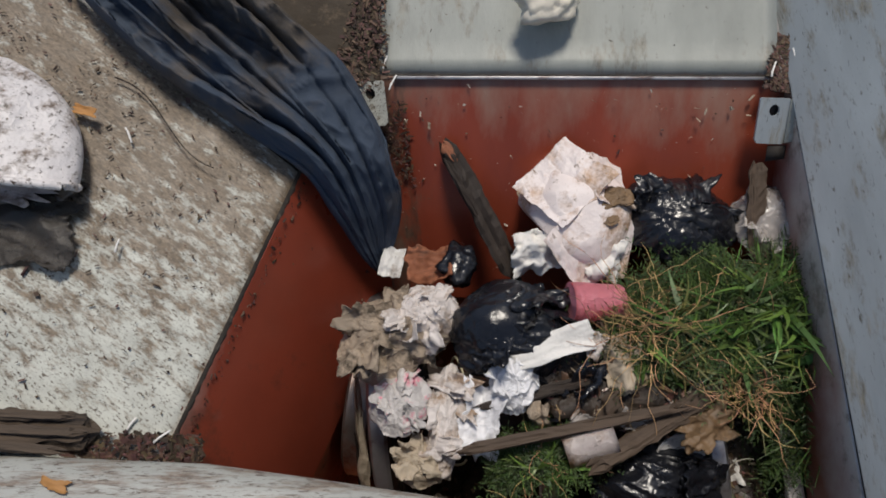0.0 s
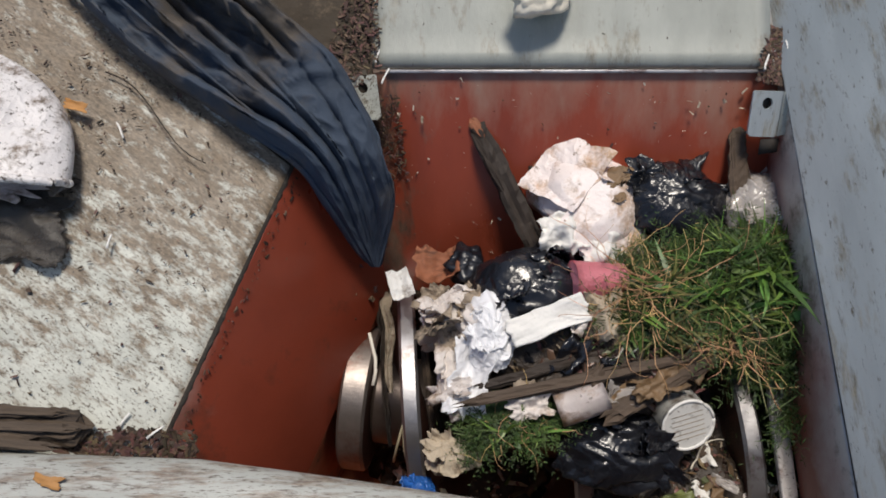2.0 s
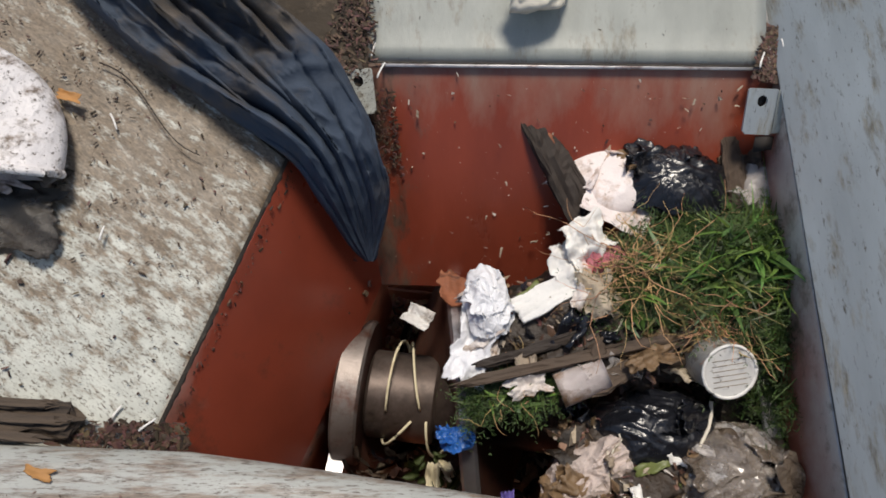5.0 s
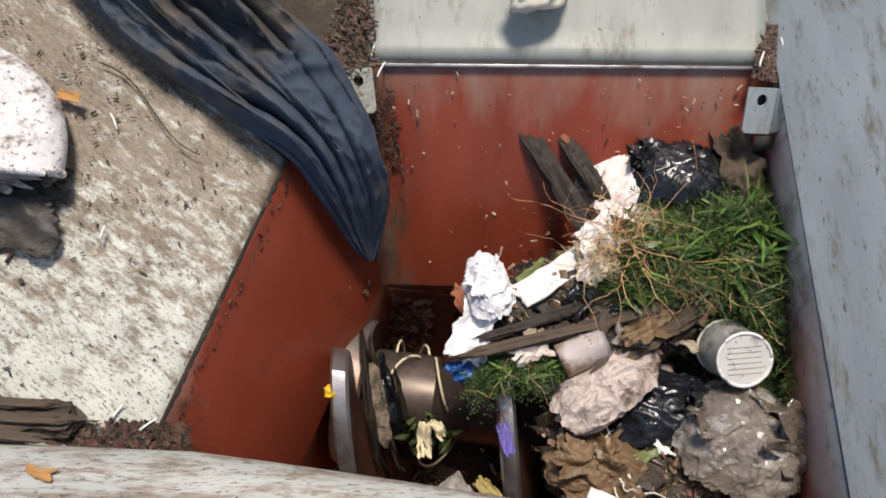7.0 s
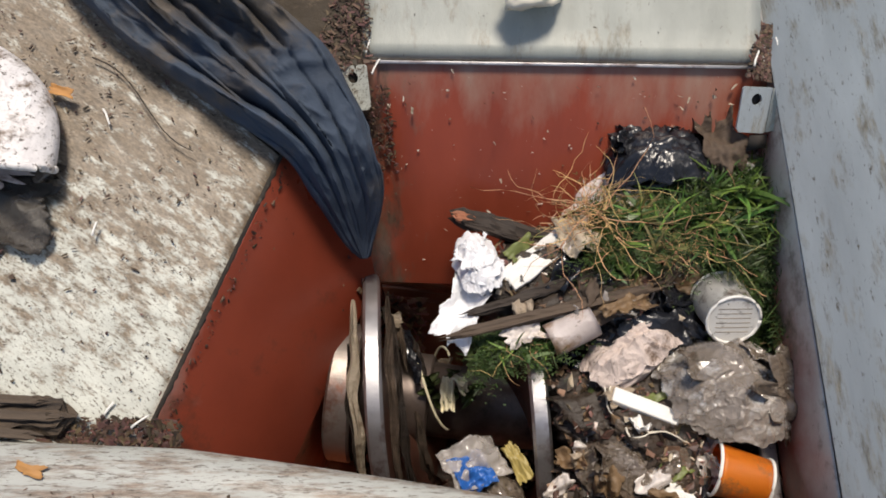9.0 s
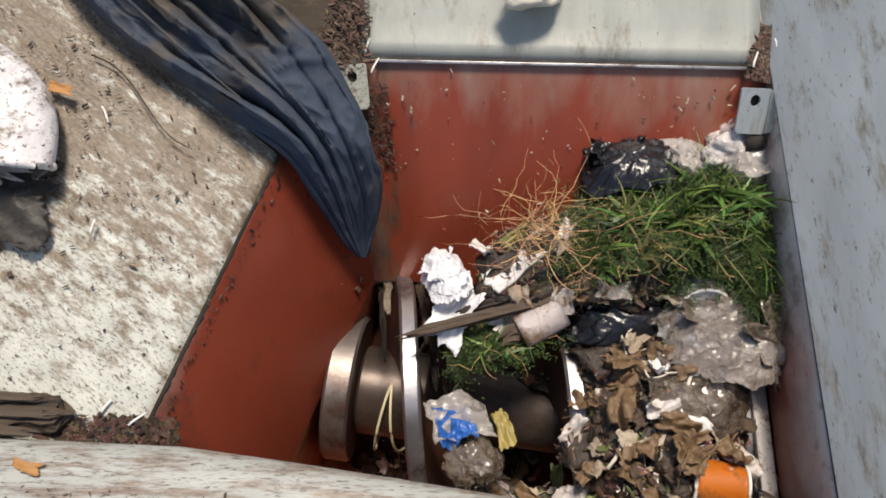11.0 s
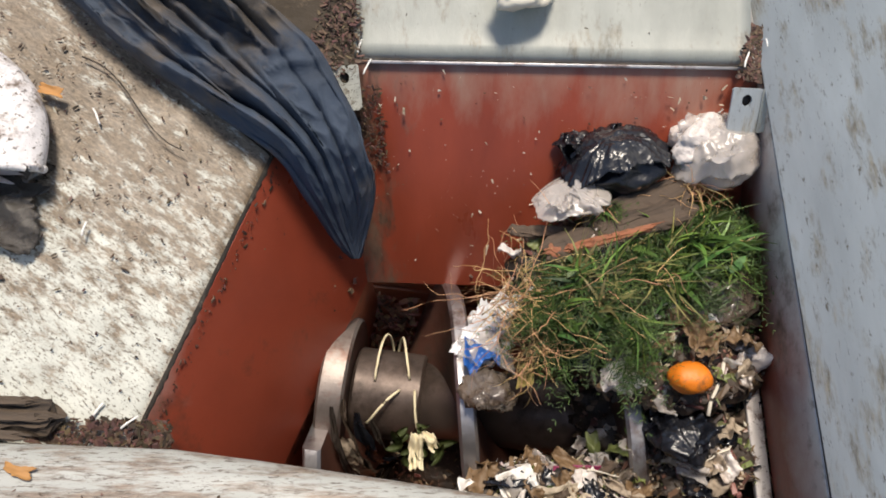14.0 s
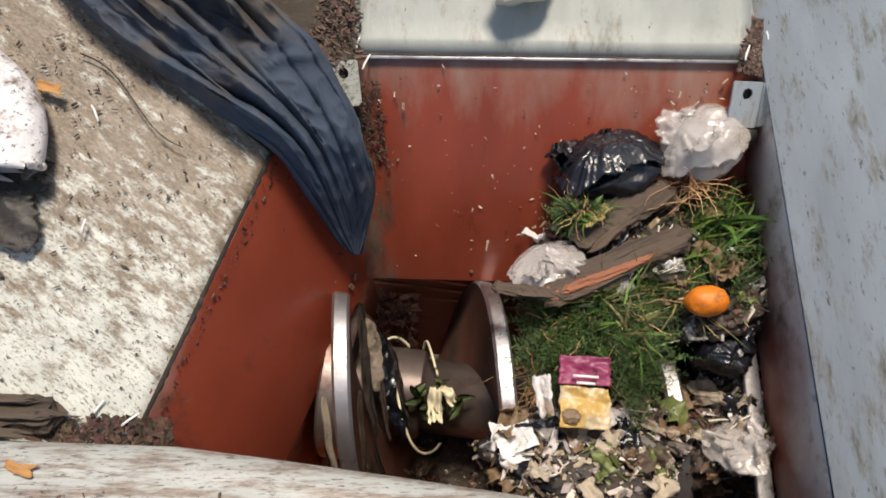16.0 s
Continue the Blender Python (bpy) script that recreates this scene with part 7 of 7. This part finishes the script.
    walk(grass_c, [
        (0.0, pose(0.409, 0.213, -0.140, 0, 0, 0)), (1.5, pose(0.414, 0.247, -0.135, -3, 0, 4)), (3.5, pose(0.416, 0.257, -0.120, -7, 0, 9)),
        (6.5, pose(0.416, 0.287, -0.120, -12, 0, 16)), (8.0, pose(0.415, 0.323, -0.120, -15, 0, 20)), (9.0, pose(0.409, 0.356, -0.120, -17, 0, 22)),
        (11.3, pose(0.344, 0.377, -0.110, -21, 0, 28)), (12.0, pose(0.265, 0.328, -0.110, -22, 0, 30)), (13.0, pose(0.238, 0.297, -0.110, -24, 0, 32)),
        (14.0, pose(0.202, 0.275, -0.115, -26, 0, 35)), (14.5, pose(0.190, 0.245, -0.122, -27, 0, 36)), (15.0, pose(0.188, 0.226, -0.130, -28, 0, 38)), (16.0, pose(0.205, 0.250, -0.135, -30, 0, 40))])
    walk(grass_e, [
        (0.0, pose(0.452, 0.146, -0.230, 0, 0, 0)), (1.5, pose(0.452, 0.183, -0.220, -2, 0, 2)), (3.5, pose(0.449, 0.206, -0.190, -4, 0, 4)),
        (6.5, pose(0.432, 0.235, -0.150, -8, 0, 8)), (8.0, pose(0.430, 0.270, -0.150, -10, 0, 10)), (9.0, pose(0.423, 0.302, -0.150, -11, 0, 11)),
        (11.3, pose(0.382, 0.360, -0.150, -14, 0, 14)), (12.0, pose(0.370, 0.351, -0.150, -15, 0, 15)), (14.0, pose(0.392, 0.393, -0.150, -18, 0, 18)),
        (16.0, pose(0.411, 0.397, -0.160, -20, 0, 20))])
    walk(yellow_scrap, [
        (0.0, pose(-0.172, -0.050, -0.240, 0, 0, 0)), (4.5, pose(-0.172, -0.050, -0.240, 0, 0, 0)), (5.5, pose(-0.172, 0.077, -0.250, 0, 0, 0)),
        (6.3, pose(-0.166, 0.125, -0.190, -11, 0, 6)), (7.0, pose(-0.161, 0.198, -0.170, -21, 0, 11)), (7.5, pose(-0.140, 0.244, -0.180, -29, 0, 14)),
        (8.3, pose(-0.106, 0.306, -0.290, -40, 0, 20)), (9.5, pose(0.014, 0.190, -0.310, -40, 0, 20)), (10.9, pose(0.600, 0.160, -0.340, -40, 0, 20)),
        (16.0, pose(0.630, 0.160, -0.360, -40, 0, 20))])
    walk(paper_a, [
        (0.0, pose(0.087, 0.390, -0.110, 20, 0, 10)), (1.5, pose(0.121, 0.399, -0.100, 14, 0, 16)), (3.5, pose(0.147, 0.390, -0.090, 7, 0, 23)),
        (4.2, pose(0.155, 0.387, -0.090, 4, 0, 26)), (6.5, pose(0.185, 0.374, -0.100, -4, 0, 34)), (8.0, pose(0.200, 0.399, -0.130, -10, 0, 40)),
        (9.2, pose(0.320, 0.190, -0.310, -10, 0, 40)), (10.6, pose(0.600, 0.160, -0.340, -10, 0, 40)), (16.0, pose(0.630, 0.160, -0.360, -10, 0, 40))])
    walk(paper_b, [
        (0.0, pose(0.175, 0.377, -0.100, 20, 10, -10)), (1.5, pose(0.186, 0.391, -0.100, 13, 8, -5)), (3.5, pose(0.137, 0.347, -0.090, 4, 5, 1)),
        (4.2, pose(0.139, 0.345, -0.095, 1, 4, 3)), (6.5, pose(0.171, 0.374, -0.130, -10, 0, 10)), (7.7, pose(0.291, 0.190, -0.310, -10, 0, 10)),
        (9.1, pose(0.600, 0.160, -0.340, -10, 0, 10)), (16.0, pose(0.630, 0.160, -0.360, -10, 0, 10))])
    walk(paper_c, [
        (0.0, pose(0.082, 0.123, -0.130, 10, 0, 10)), (1.5, pose(0.079, 0.169, -0.110, 6, 0, 11)), (3.5, pose(0.080, 0.173, -0.100, 1, 0, 13)),
        (6.5, pose(0.090, 0.221, -0.100, -7, 0, 16)), (8.0, pose(0.091, 0.247, -0.100, -11, 0, 17)), (9.0, pose(0.090, 0.251, -0.100, -14, 0, 18)),
        (11.3, pose(0.081, 0.276, -0.150, -20, 0, 20)), (12.5, pose(0.201, 0.190, -0.310, -20, 0, 20)), (13.9, pose(0.600, 0.160, -0.340, -20, 0, 20)),
        (16.0, pose(0.630, 0.160, -0.360, -20, 0, 20))])
    walk(brown_scrap, [
        (0.0, pose(0.279, 0.155, -0.110, 10, 0, 20)), (1.5, pose(0.233, 0.196, -0.105, 6, 0, 20)), (3.5, pose(0.235, 0.215, -0.100, 1, 0, 20)),
        (6.5, pose(0.235, 0.250, -0.095, -7, 0, 20)), (8.0, pose(0.220, 0.275, -0.095, -11, 0, 20)), (9.0, pose(0.217, 0.291, -0.095, -14, 0, 20)),
        (11.3, pose(0.170, 0.310, -0.130, -20, 0, 20)), (12.5, pose(0.290, 0.190, -0.310, -20, 0, 20)), (13.9, pose(0.600, 0.160, -0.340, -20, 0, 20)),
        (16.0, pose(0.630, 0.160, -0.360, -20, 0, 20))])
    walk(pale_film, [
        (0.0, pose(0.291, -0.050, -0.240, 0, 0, 0)), (12.0, pose(0.291, -0.050, -0.240, 0, 0, 0)), (13.0, pose(0.291, 0.013, -0.230, 0, 0, 0)),
        (14.5, pose(0.352, 0.064, -0.180, -20, 0, 10)), (15.0, pose(0.360, 0.083, -0.165, -27, 0, 13)), (16.0, pose(0.368, 0.116, -0.150, -40, 0, 20))])
    walk(yellow_peel, [
        (0.0, pose(0.307, 0.466, -0.222, 0, 0, 30)), (11.3, pose(0.287, 0.486, -0.142, 0, 0, 30)), (12.0, pose(0.281, 0.482, -0.086, -3, 0, 31)),
        (13.0, pose(0.279, 0.479, -0.085, -7, 0, 32)), (14.0, pose(0.256, 0.471, -0.080, -11, 0, 33)), (15.0, pose(0.204, 0.392, -0.075, -16, 0, 34)),
        (16.0, pose(0.198, 0.396, -0.070, -20, 0, 35))])
    walk(grass_f, [
        (0.0, pose(0.282, 0.412, -0.240, 0, 0, 0)), (11.3, pose(0.262, 0.432, -0.160, 0, 0, 0)), (13.0, pose(0.240, 0.431, -0.100, -7, 0, 7)),
        (14.0, pose(0.209, 0.421, -0.090, -11, 0, 11)), (15.0, pose(0.183, 0.406, -0.080, -16, 0, 16)), (16.0, pose(0.178, 0.402, -0.075, -20, 0, 20))])
    walk(roots_c, [
        (0.0, pose(0.347, 0.412, -0.240, 0, 0, 0)), (11.3, pose(0.327, 0.432, -0.160, 0, 0, 0)), (12.0, pose(0.314, 0.435, -0.110, -3, 0, 6)),
        (13.0, pose(0.323, 0.443, -0.090, -7, 0, 14)), (14.0, pose(0.334, 0.450, -0.080, -11, 0, 23)), (16.0, pose(0.334, 0.439, -0.075, -20, 0, 40))])
    walk(grass_d, [
        (0.0, pose(0.087, 0.115, -0.120, 0, 0, 10)), (1.5, pose(0.059, 0.143, -0.120, -4, 0, 11)), (3.5, pose(0.060, 0.163, -0.120, -9, 0, 13)),
        (6.5, pose(0.076, 0.207, -0.115, -16, 0, 15)), (8.0, pose(0.081, 0.228, -0.115, -20, 0, 17)), (9.0, pose(0.088, 0.237, -0.115, -22, 0, 18)),
        (11.3, pose(0.064, 0.250, -0.140, -28, 0, 19)), (12.0, pose(0.106, 0.267, -0.170, -30, 0, 20)), (13.2, pose(0.226, 0.190, -0.310, -30, 0, 20)),
        (14.6, pose(0.600, 0.160, -0.340, -30, 0, 20)), (16.0, pose(0.630, 0.160, -0.360, -30, 0, 20))])
    walk(roots_a, [
        (0.0, pose(0.207, 0.274, -0.070, 0, 0, 0)), (1.5, pose(0.211, 0.305, -0.070, -3, 0, 6)), (3.5, pose(0.218, 0.323, -0.070, -7, 0, 13)),
        (6.5, pose(0.204, 0.361, -0.070, -12, 0, 24)), (8.0, pose(0.185, 0.397, -0.070, -15, 0, 30)), (9.0, pose(0.170, 0.406, -0.070, -17, 0, 34)),
        (11.3, pose(0.092, 0.378, -0.080, -21, 0, 42)), (12.0, pose(0.070, 0.335, -0.080, -22, 0, 45)), (13.0, pose(0.072, 0.319, -0.085, -24, 0, 49)),
        (14.0, pose(0.084, 0.295, -0.095, -26, 0, 52)), (15.0, pose(0.150, 0.232, -0.155, -28, 0, 56)), (16.0, pose(0.185, 0.232, -0.170, -30, 0, 60))])
    walk(roots_b, [
        (0.0, pose(0.330, 0.194, -0.085, 0, 0, 0)), (1.5, pose(0.326, 0.236, -0.080, -3, 0, 6)), (3.5, pose(0.320, 0.253, -0.080, -7, 0, 13)),
        (6.5, pose(0.317, 0.297, -0.080, -12, 0, 24)), (8.0, pose(0.314, 0.354, -0.080, -15, 0, 30)), (9.0, pose(0.297, 0.363, -0.070, -17, 0, 34)),
        (11.3, pose(0.165, 0.335, -0.090, -21, 0, 42)), (12.0, pose(0.114, 0.277, -0.100, -22, 0, 45)), (13.0, pose(0.107, 0.256, -0.100, -24, 0, 49)),
        (14.0, pose(0.120, 0.236, -0.110, -26, 0, 52)), (15.0, pose(0.112, 0.190, -0.150, -28, 0, 56)), (16.0, pose(0.130, 0.200, -0.160, -30, 0, 60))])
    walk(mulch_a, [
        (0.0, pose(0.181, 0.230, -0.135, 0, 0, 0)), (1.5, pose(0.172, 0.247, -0.135, -2, 0, 1)), (3.5, pose(0.174, 0.261, -0.135, -4, 0, 2)),
        (6.5, pose(0.189, 0.299, -0.135, -8, 0, 4)), (8.0, pose(0.192, 0.327, -0.135, -10, 0, 5)), (9.0, pose(0.184, 0.344, -0.135, -11, 0, 6)),
        (11.3, pose(0.182, 0.363, -0.140, -14, 0, 7)), (12.0, pose(0.198, 0.355, -0.140, -15, 0, 8)), (14.0, pose(0.230, 0.363, -0.140, -18, 0, 9)),
        (16.0, pose(0.263, 0.383, -0.145, -20, 0, 10))])
    walk(mulch_b, [
        (0.0, pose(0.299, 0.073, -0.240, 0, 0, 0)), (1.5, pose(0.280, 0.080, -0.230, -3, 0, 2)), (3.5, pose(0.252, 0.083, -0.200, -7, 0, 4)),
        (4.2, pose(0.248, 0.095, -0.170, -8, 0, 5)), (6.5, pose(0.225, 0.108, -0.170, -12, 0, 8)), (8.0, pose(0.234, 0.131, -0.165, -15, 0, 10)),
        (9.0, pose(0.250, 0.175, -0.160, -17, 0, 11)), (11.3, pose(0.284, 0.250, -0.160, -21, 0, 14)), (12.0, pose(0.287, 0.264, -0.155, -22, 0, 15)),
        (14.0, pose(0.304, 0.328, -0.155, -26, 0, 18)), (16.0, pose(0.310, 0.361, -0.155, -30, 0, 20))])
    walk(mulch_c, [
        (0.0, pose(0.251, -0.050, -0.240, 0, 0, 0)), (5.0, pose(0.251, -0.050, -0.240, 0, 0, 0)), (6.0, pose(0.251, 0.015, -0.230, 0, 0, 0)),
        (8.0, pose(0.267, 0.038, -0.190, -8, 0, 4)), (9.0, pose(0.242, 0.064, -0.170, -12, 0, 6)), (9.2, pose(0.243, 0.068, -0.170, -13, 0, 6)),
        (11.3, pose(0.268, 0.152, -0.150, -21, 0, 11)), (12.0, pose(0.269, 0.172, -0.145, -24, 0, 12)), (13.0, pose(0.283, 0.209, -0.145, -28, 0, 14)),
        (14.0, pose(0.301, 0.255, -0.150, -32, 0, 16)), (15.0, pose(0.332, 0.306, -0.155, -36, 0, 18)), (16.0, pose(0.341, 0.332, -0.155, -40, 0, 20))])
    walk(mulch_d, [
        (0.0, pose(0.331, -0.050, -0.240, 0, 0, 0)), (8.2, pose(0.331, -0.050, -0.240, 0, 0, 0)), (9.2, pose(0.331, -0.000, -0.230, 0, 0, 0)),
        (11.3, pose(0.290, 0.064, -0.160, -12, 0, 6)), (12.0, pose(0.290, 0.085, -0.165, -16, 0, 8)), (13.0, pose(0.313, 0.121, -0.180, -22, 0, 11)),
        (14.0, pose(0.342, 0.142, -0.205, -28, 0, 14)), (15.0, pose(0.374, 0.184, -0.215, -34, 0, 17)), (16.0, pose(0.377, 0.162, -0.215, -40, 0, 20))])
    walk(mulch_e, [
        (0.0, pose(0.082, -0.050, -0.240, 0, 0, 0)), (10.0, pose(0.082, -0.050, -0.240, 0, 0, 0)), (11.0, pose(0.082, 0.011, -0.250, 0, 0, 0)),
        (13.0, pose(0.110, 0.030, -0.240, -8, 0, 2)), (14.0, pose(0.140, 0.048, -0.200, -12, 0, 3)), (15.0, pose(0.165, 0.080, -0.170, -16, 0, 4)),
        (16.0, pose(0.178, 0.105, -0.155, -20, 0, 5))])
    walk(sprig, [
        (0.0, pose(-0.058, 0.076, -0.310, 0, 0, 0)), (4.2, pose(-0.041, 0.089, -0.290, 0, 0, 0)), (6.3, pose(-0.029, 0.139, -0.255, 0, 0, 0)),
        (7.0, pose(-0.047, 0.153, -0.250, 0, 0, 0)), (7.5, pose(-0.053, 0.157, -0.250, 0, 0, 0)), (8.0, pose(-0.020, 0.196, -0.250, 0, 0, 0)),
        (9.0, pose(-0.006, 0.214, -0.255, 0, 0, 0)), (9.2, pose(-0.005, 0.214, -0.255, 0, 0, 0)), (10.5, pose(-0.013, 0.304, -0.310, 0, 0, 0)),
        (12.0, pose(-0.016, 0.056, -0.310, 0, 0, 0)), (13.4, pose(-0.017, 0.092, -0.270, 0, 0, 0)), (14.0, pose(-0.037, 0.136, -0.255, 0, 0, 0)),
        (14.5, pose(-0.018, 0.154, -0.250, 0, 0, 0)), (15.0, pose(-0.014, 0.162, -0.250, 0, 0, 0)), (16.0, pose(-0.013, 0.192, -0.250, 0, 0, 0))])
    walk(straws[0], [
        (0.0, pose(0.260, -0.050, -0.240, 0, 0, 30)), (10.3, pose(0.260, -0.050, -0.240, 0, 0, 30)), (11.3, pose(0.260, 0.088, -0.130, 0, 0, 30)),
        (12.0, pose(0.251, 0.153, -0.095, 0, 0, 32)), (12.5, pose(0.267, 0.191, -0.095, 0, 0, 34)), (13.0, pose(0.275, 0.212, -0.095, 0, 0, 35)),
        (14.0, pose(0.295, 0.248, -0.095, 0, 0, 39)), (15.0, pose(0.281, 0.266, -0.100, 0, 0, 42)), (16.0, pose(0.314, 0.328, -0.130, 0, 0, 45))])
    walk(straws[1], [
        (0.0, pose(0.327, -0.050, -0.240, 0, 0, 65)), (10.3, pose(0.327, -0.050, -0.240, 0, 0, 65)), (11.3, pose(0.327, 0.051, -0.160, 0, 0, 65)),
        (12.0, pose(0.272, 0.092, -0.100, 0, 0, 67)), (12.5, pose(0.302, 0.124, -0.095, 0, 0, 69)), (13.0, pose(0.328, 0.151, -0.095, 0, 0, 70)),
        (14.0, pose(0.333, 0.184, -0.095, 0, 0, 74)), (15.0, pose(0.353, 0.254, -0.095, 0, 0, 77)), (16.0, pose(0.359, 0.272, -0.100, 0, 0, 80))])
    walk(straws[2], [
        (0.0, pose(0.299, -0.050, -0.240, 0, 0, 70)), (3.2, pose(0.299, -0.050, -0.240, 0, 0, 70)), (4.2, pose(0.299, 0.118, -0.130, 0, 0, 70)),
        (6.5, pose(0.332, 0.158, -0.130, 0, 0, 73)), (7.0, pose(0.328, 0.157, -0.130, 0, 0, 74)), (9.0, pose(0.275, 0.171, -0.120, 0, 0, 76)),
        (11.3, pose(0.307, 0.221, -0.100, 0, 0, 79)), (12.0, pose(0.336, 0.252, -0.110, 0, 0, 80)), (14.0, pose(0.372, 0.252, -0.110, 0, 0, 82)),
        (16.0, pose(0.397, 0.281, -0.130, 0, 0, 85))])
    walk(straws[3], [
        (0.0, pose(-0.095, 0.207, -0.130, 0, 0, 80)), (1.5, pose(-0.136, 0.237, -0.130, 0, 0, 89)), (2.5, pose(-0.090, 0.240, -0.160, 0, 0, 95)),
        (3.7, pose(0.030, 0.190, -0.310, 0, 0, 95)), (5.1, pose(0.600, 0.160, -0.340, 0, 0, 95)), (16.0, pose(0.630, 0.160, -0.360, 0, 0, 95))])
    walk(straws[4], [
        (0.0, pose(0.307, -0.050, -0.240, 0, 0, 45)), (7.0, pose(0.307, -0.050, -0.240, 0, 0, 45)), (8.0, pose(0.307, 0.063, -0.150, 0, 0, 45)),
        (9.0, pose(0.268, 0.081, -0.130, 0, 0, 47)), (11.3, pose(0.205, 0.138, -0.110, 0, 0, 51)), (12.0, pose(0.198, 0.179, -0.110, 0, 0, 52)),
        (13.0, pose(0.207, 0.187, -0.110, 0, 0, 54)), (14.0, pose(0.259, 0.247, -0.120, 0, 0, 56)), (16.0, pose(0.353, 0.287, -0.150, 0, 0, 60))])


motions()
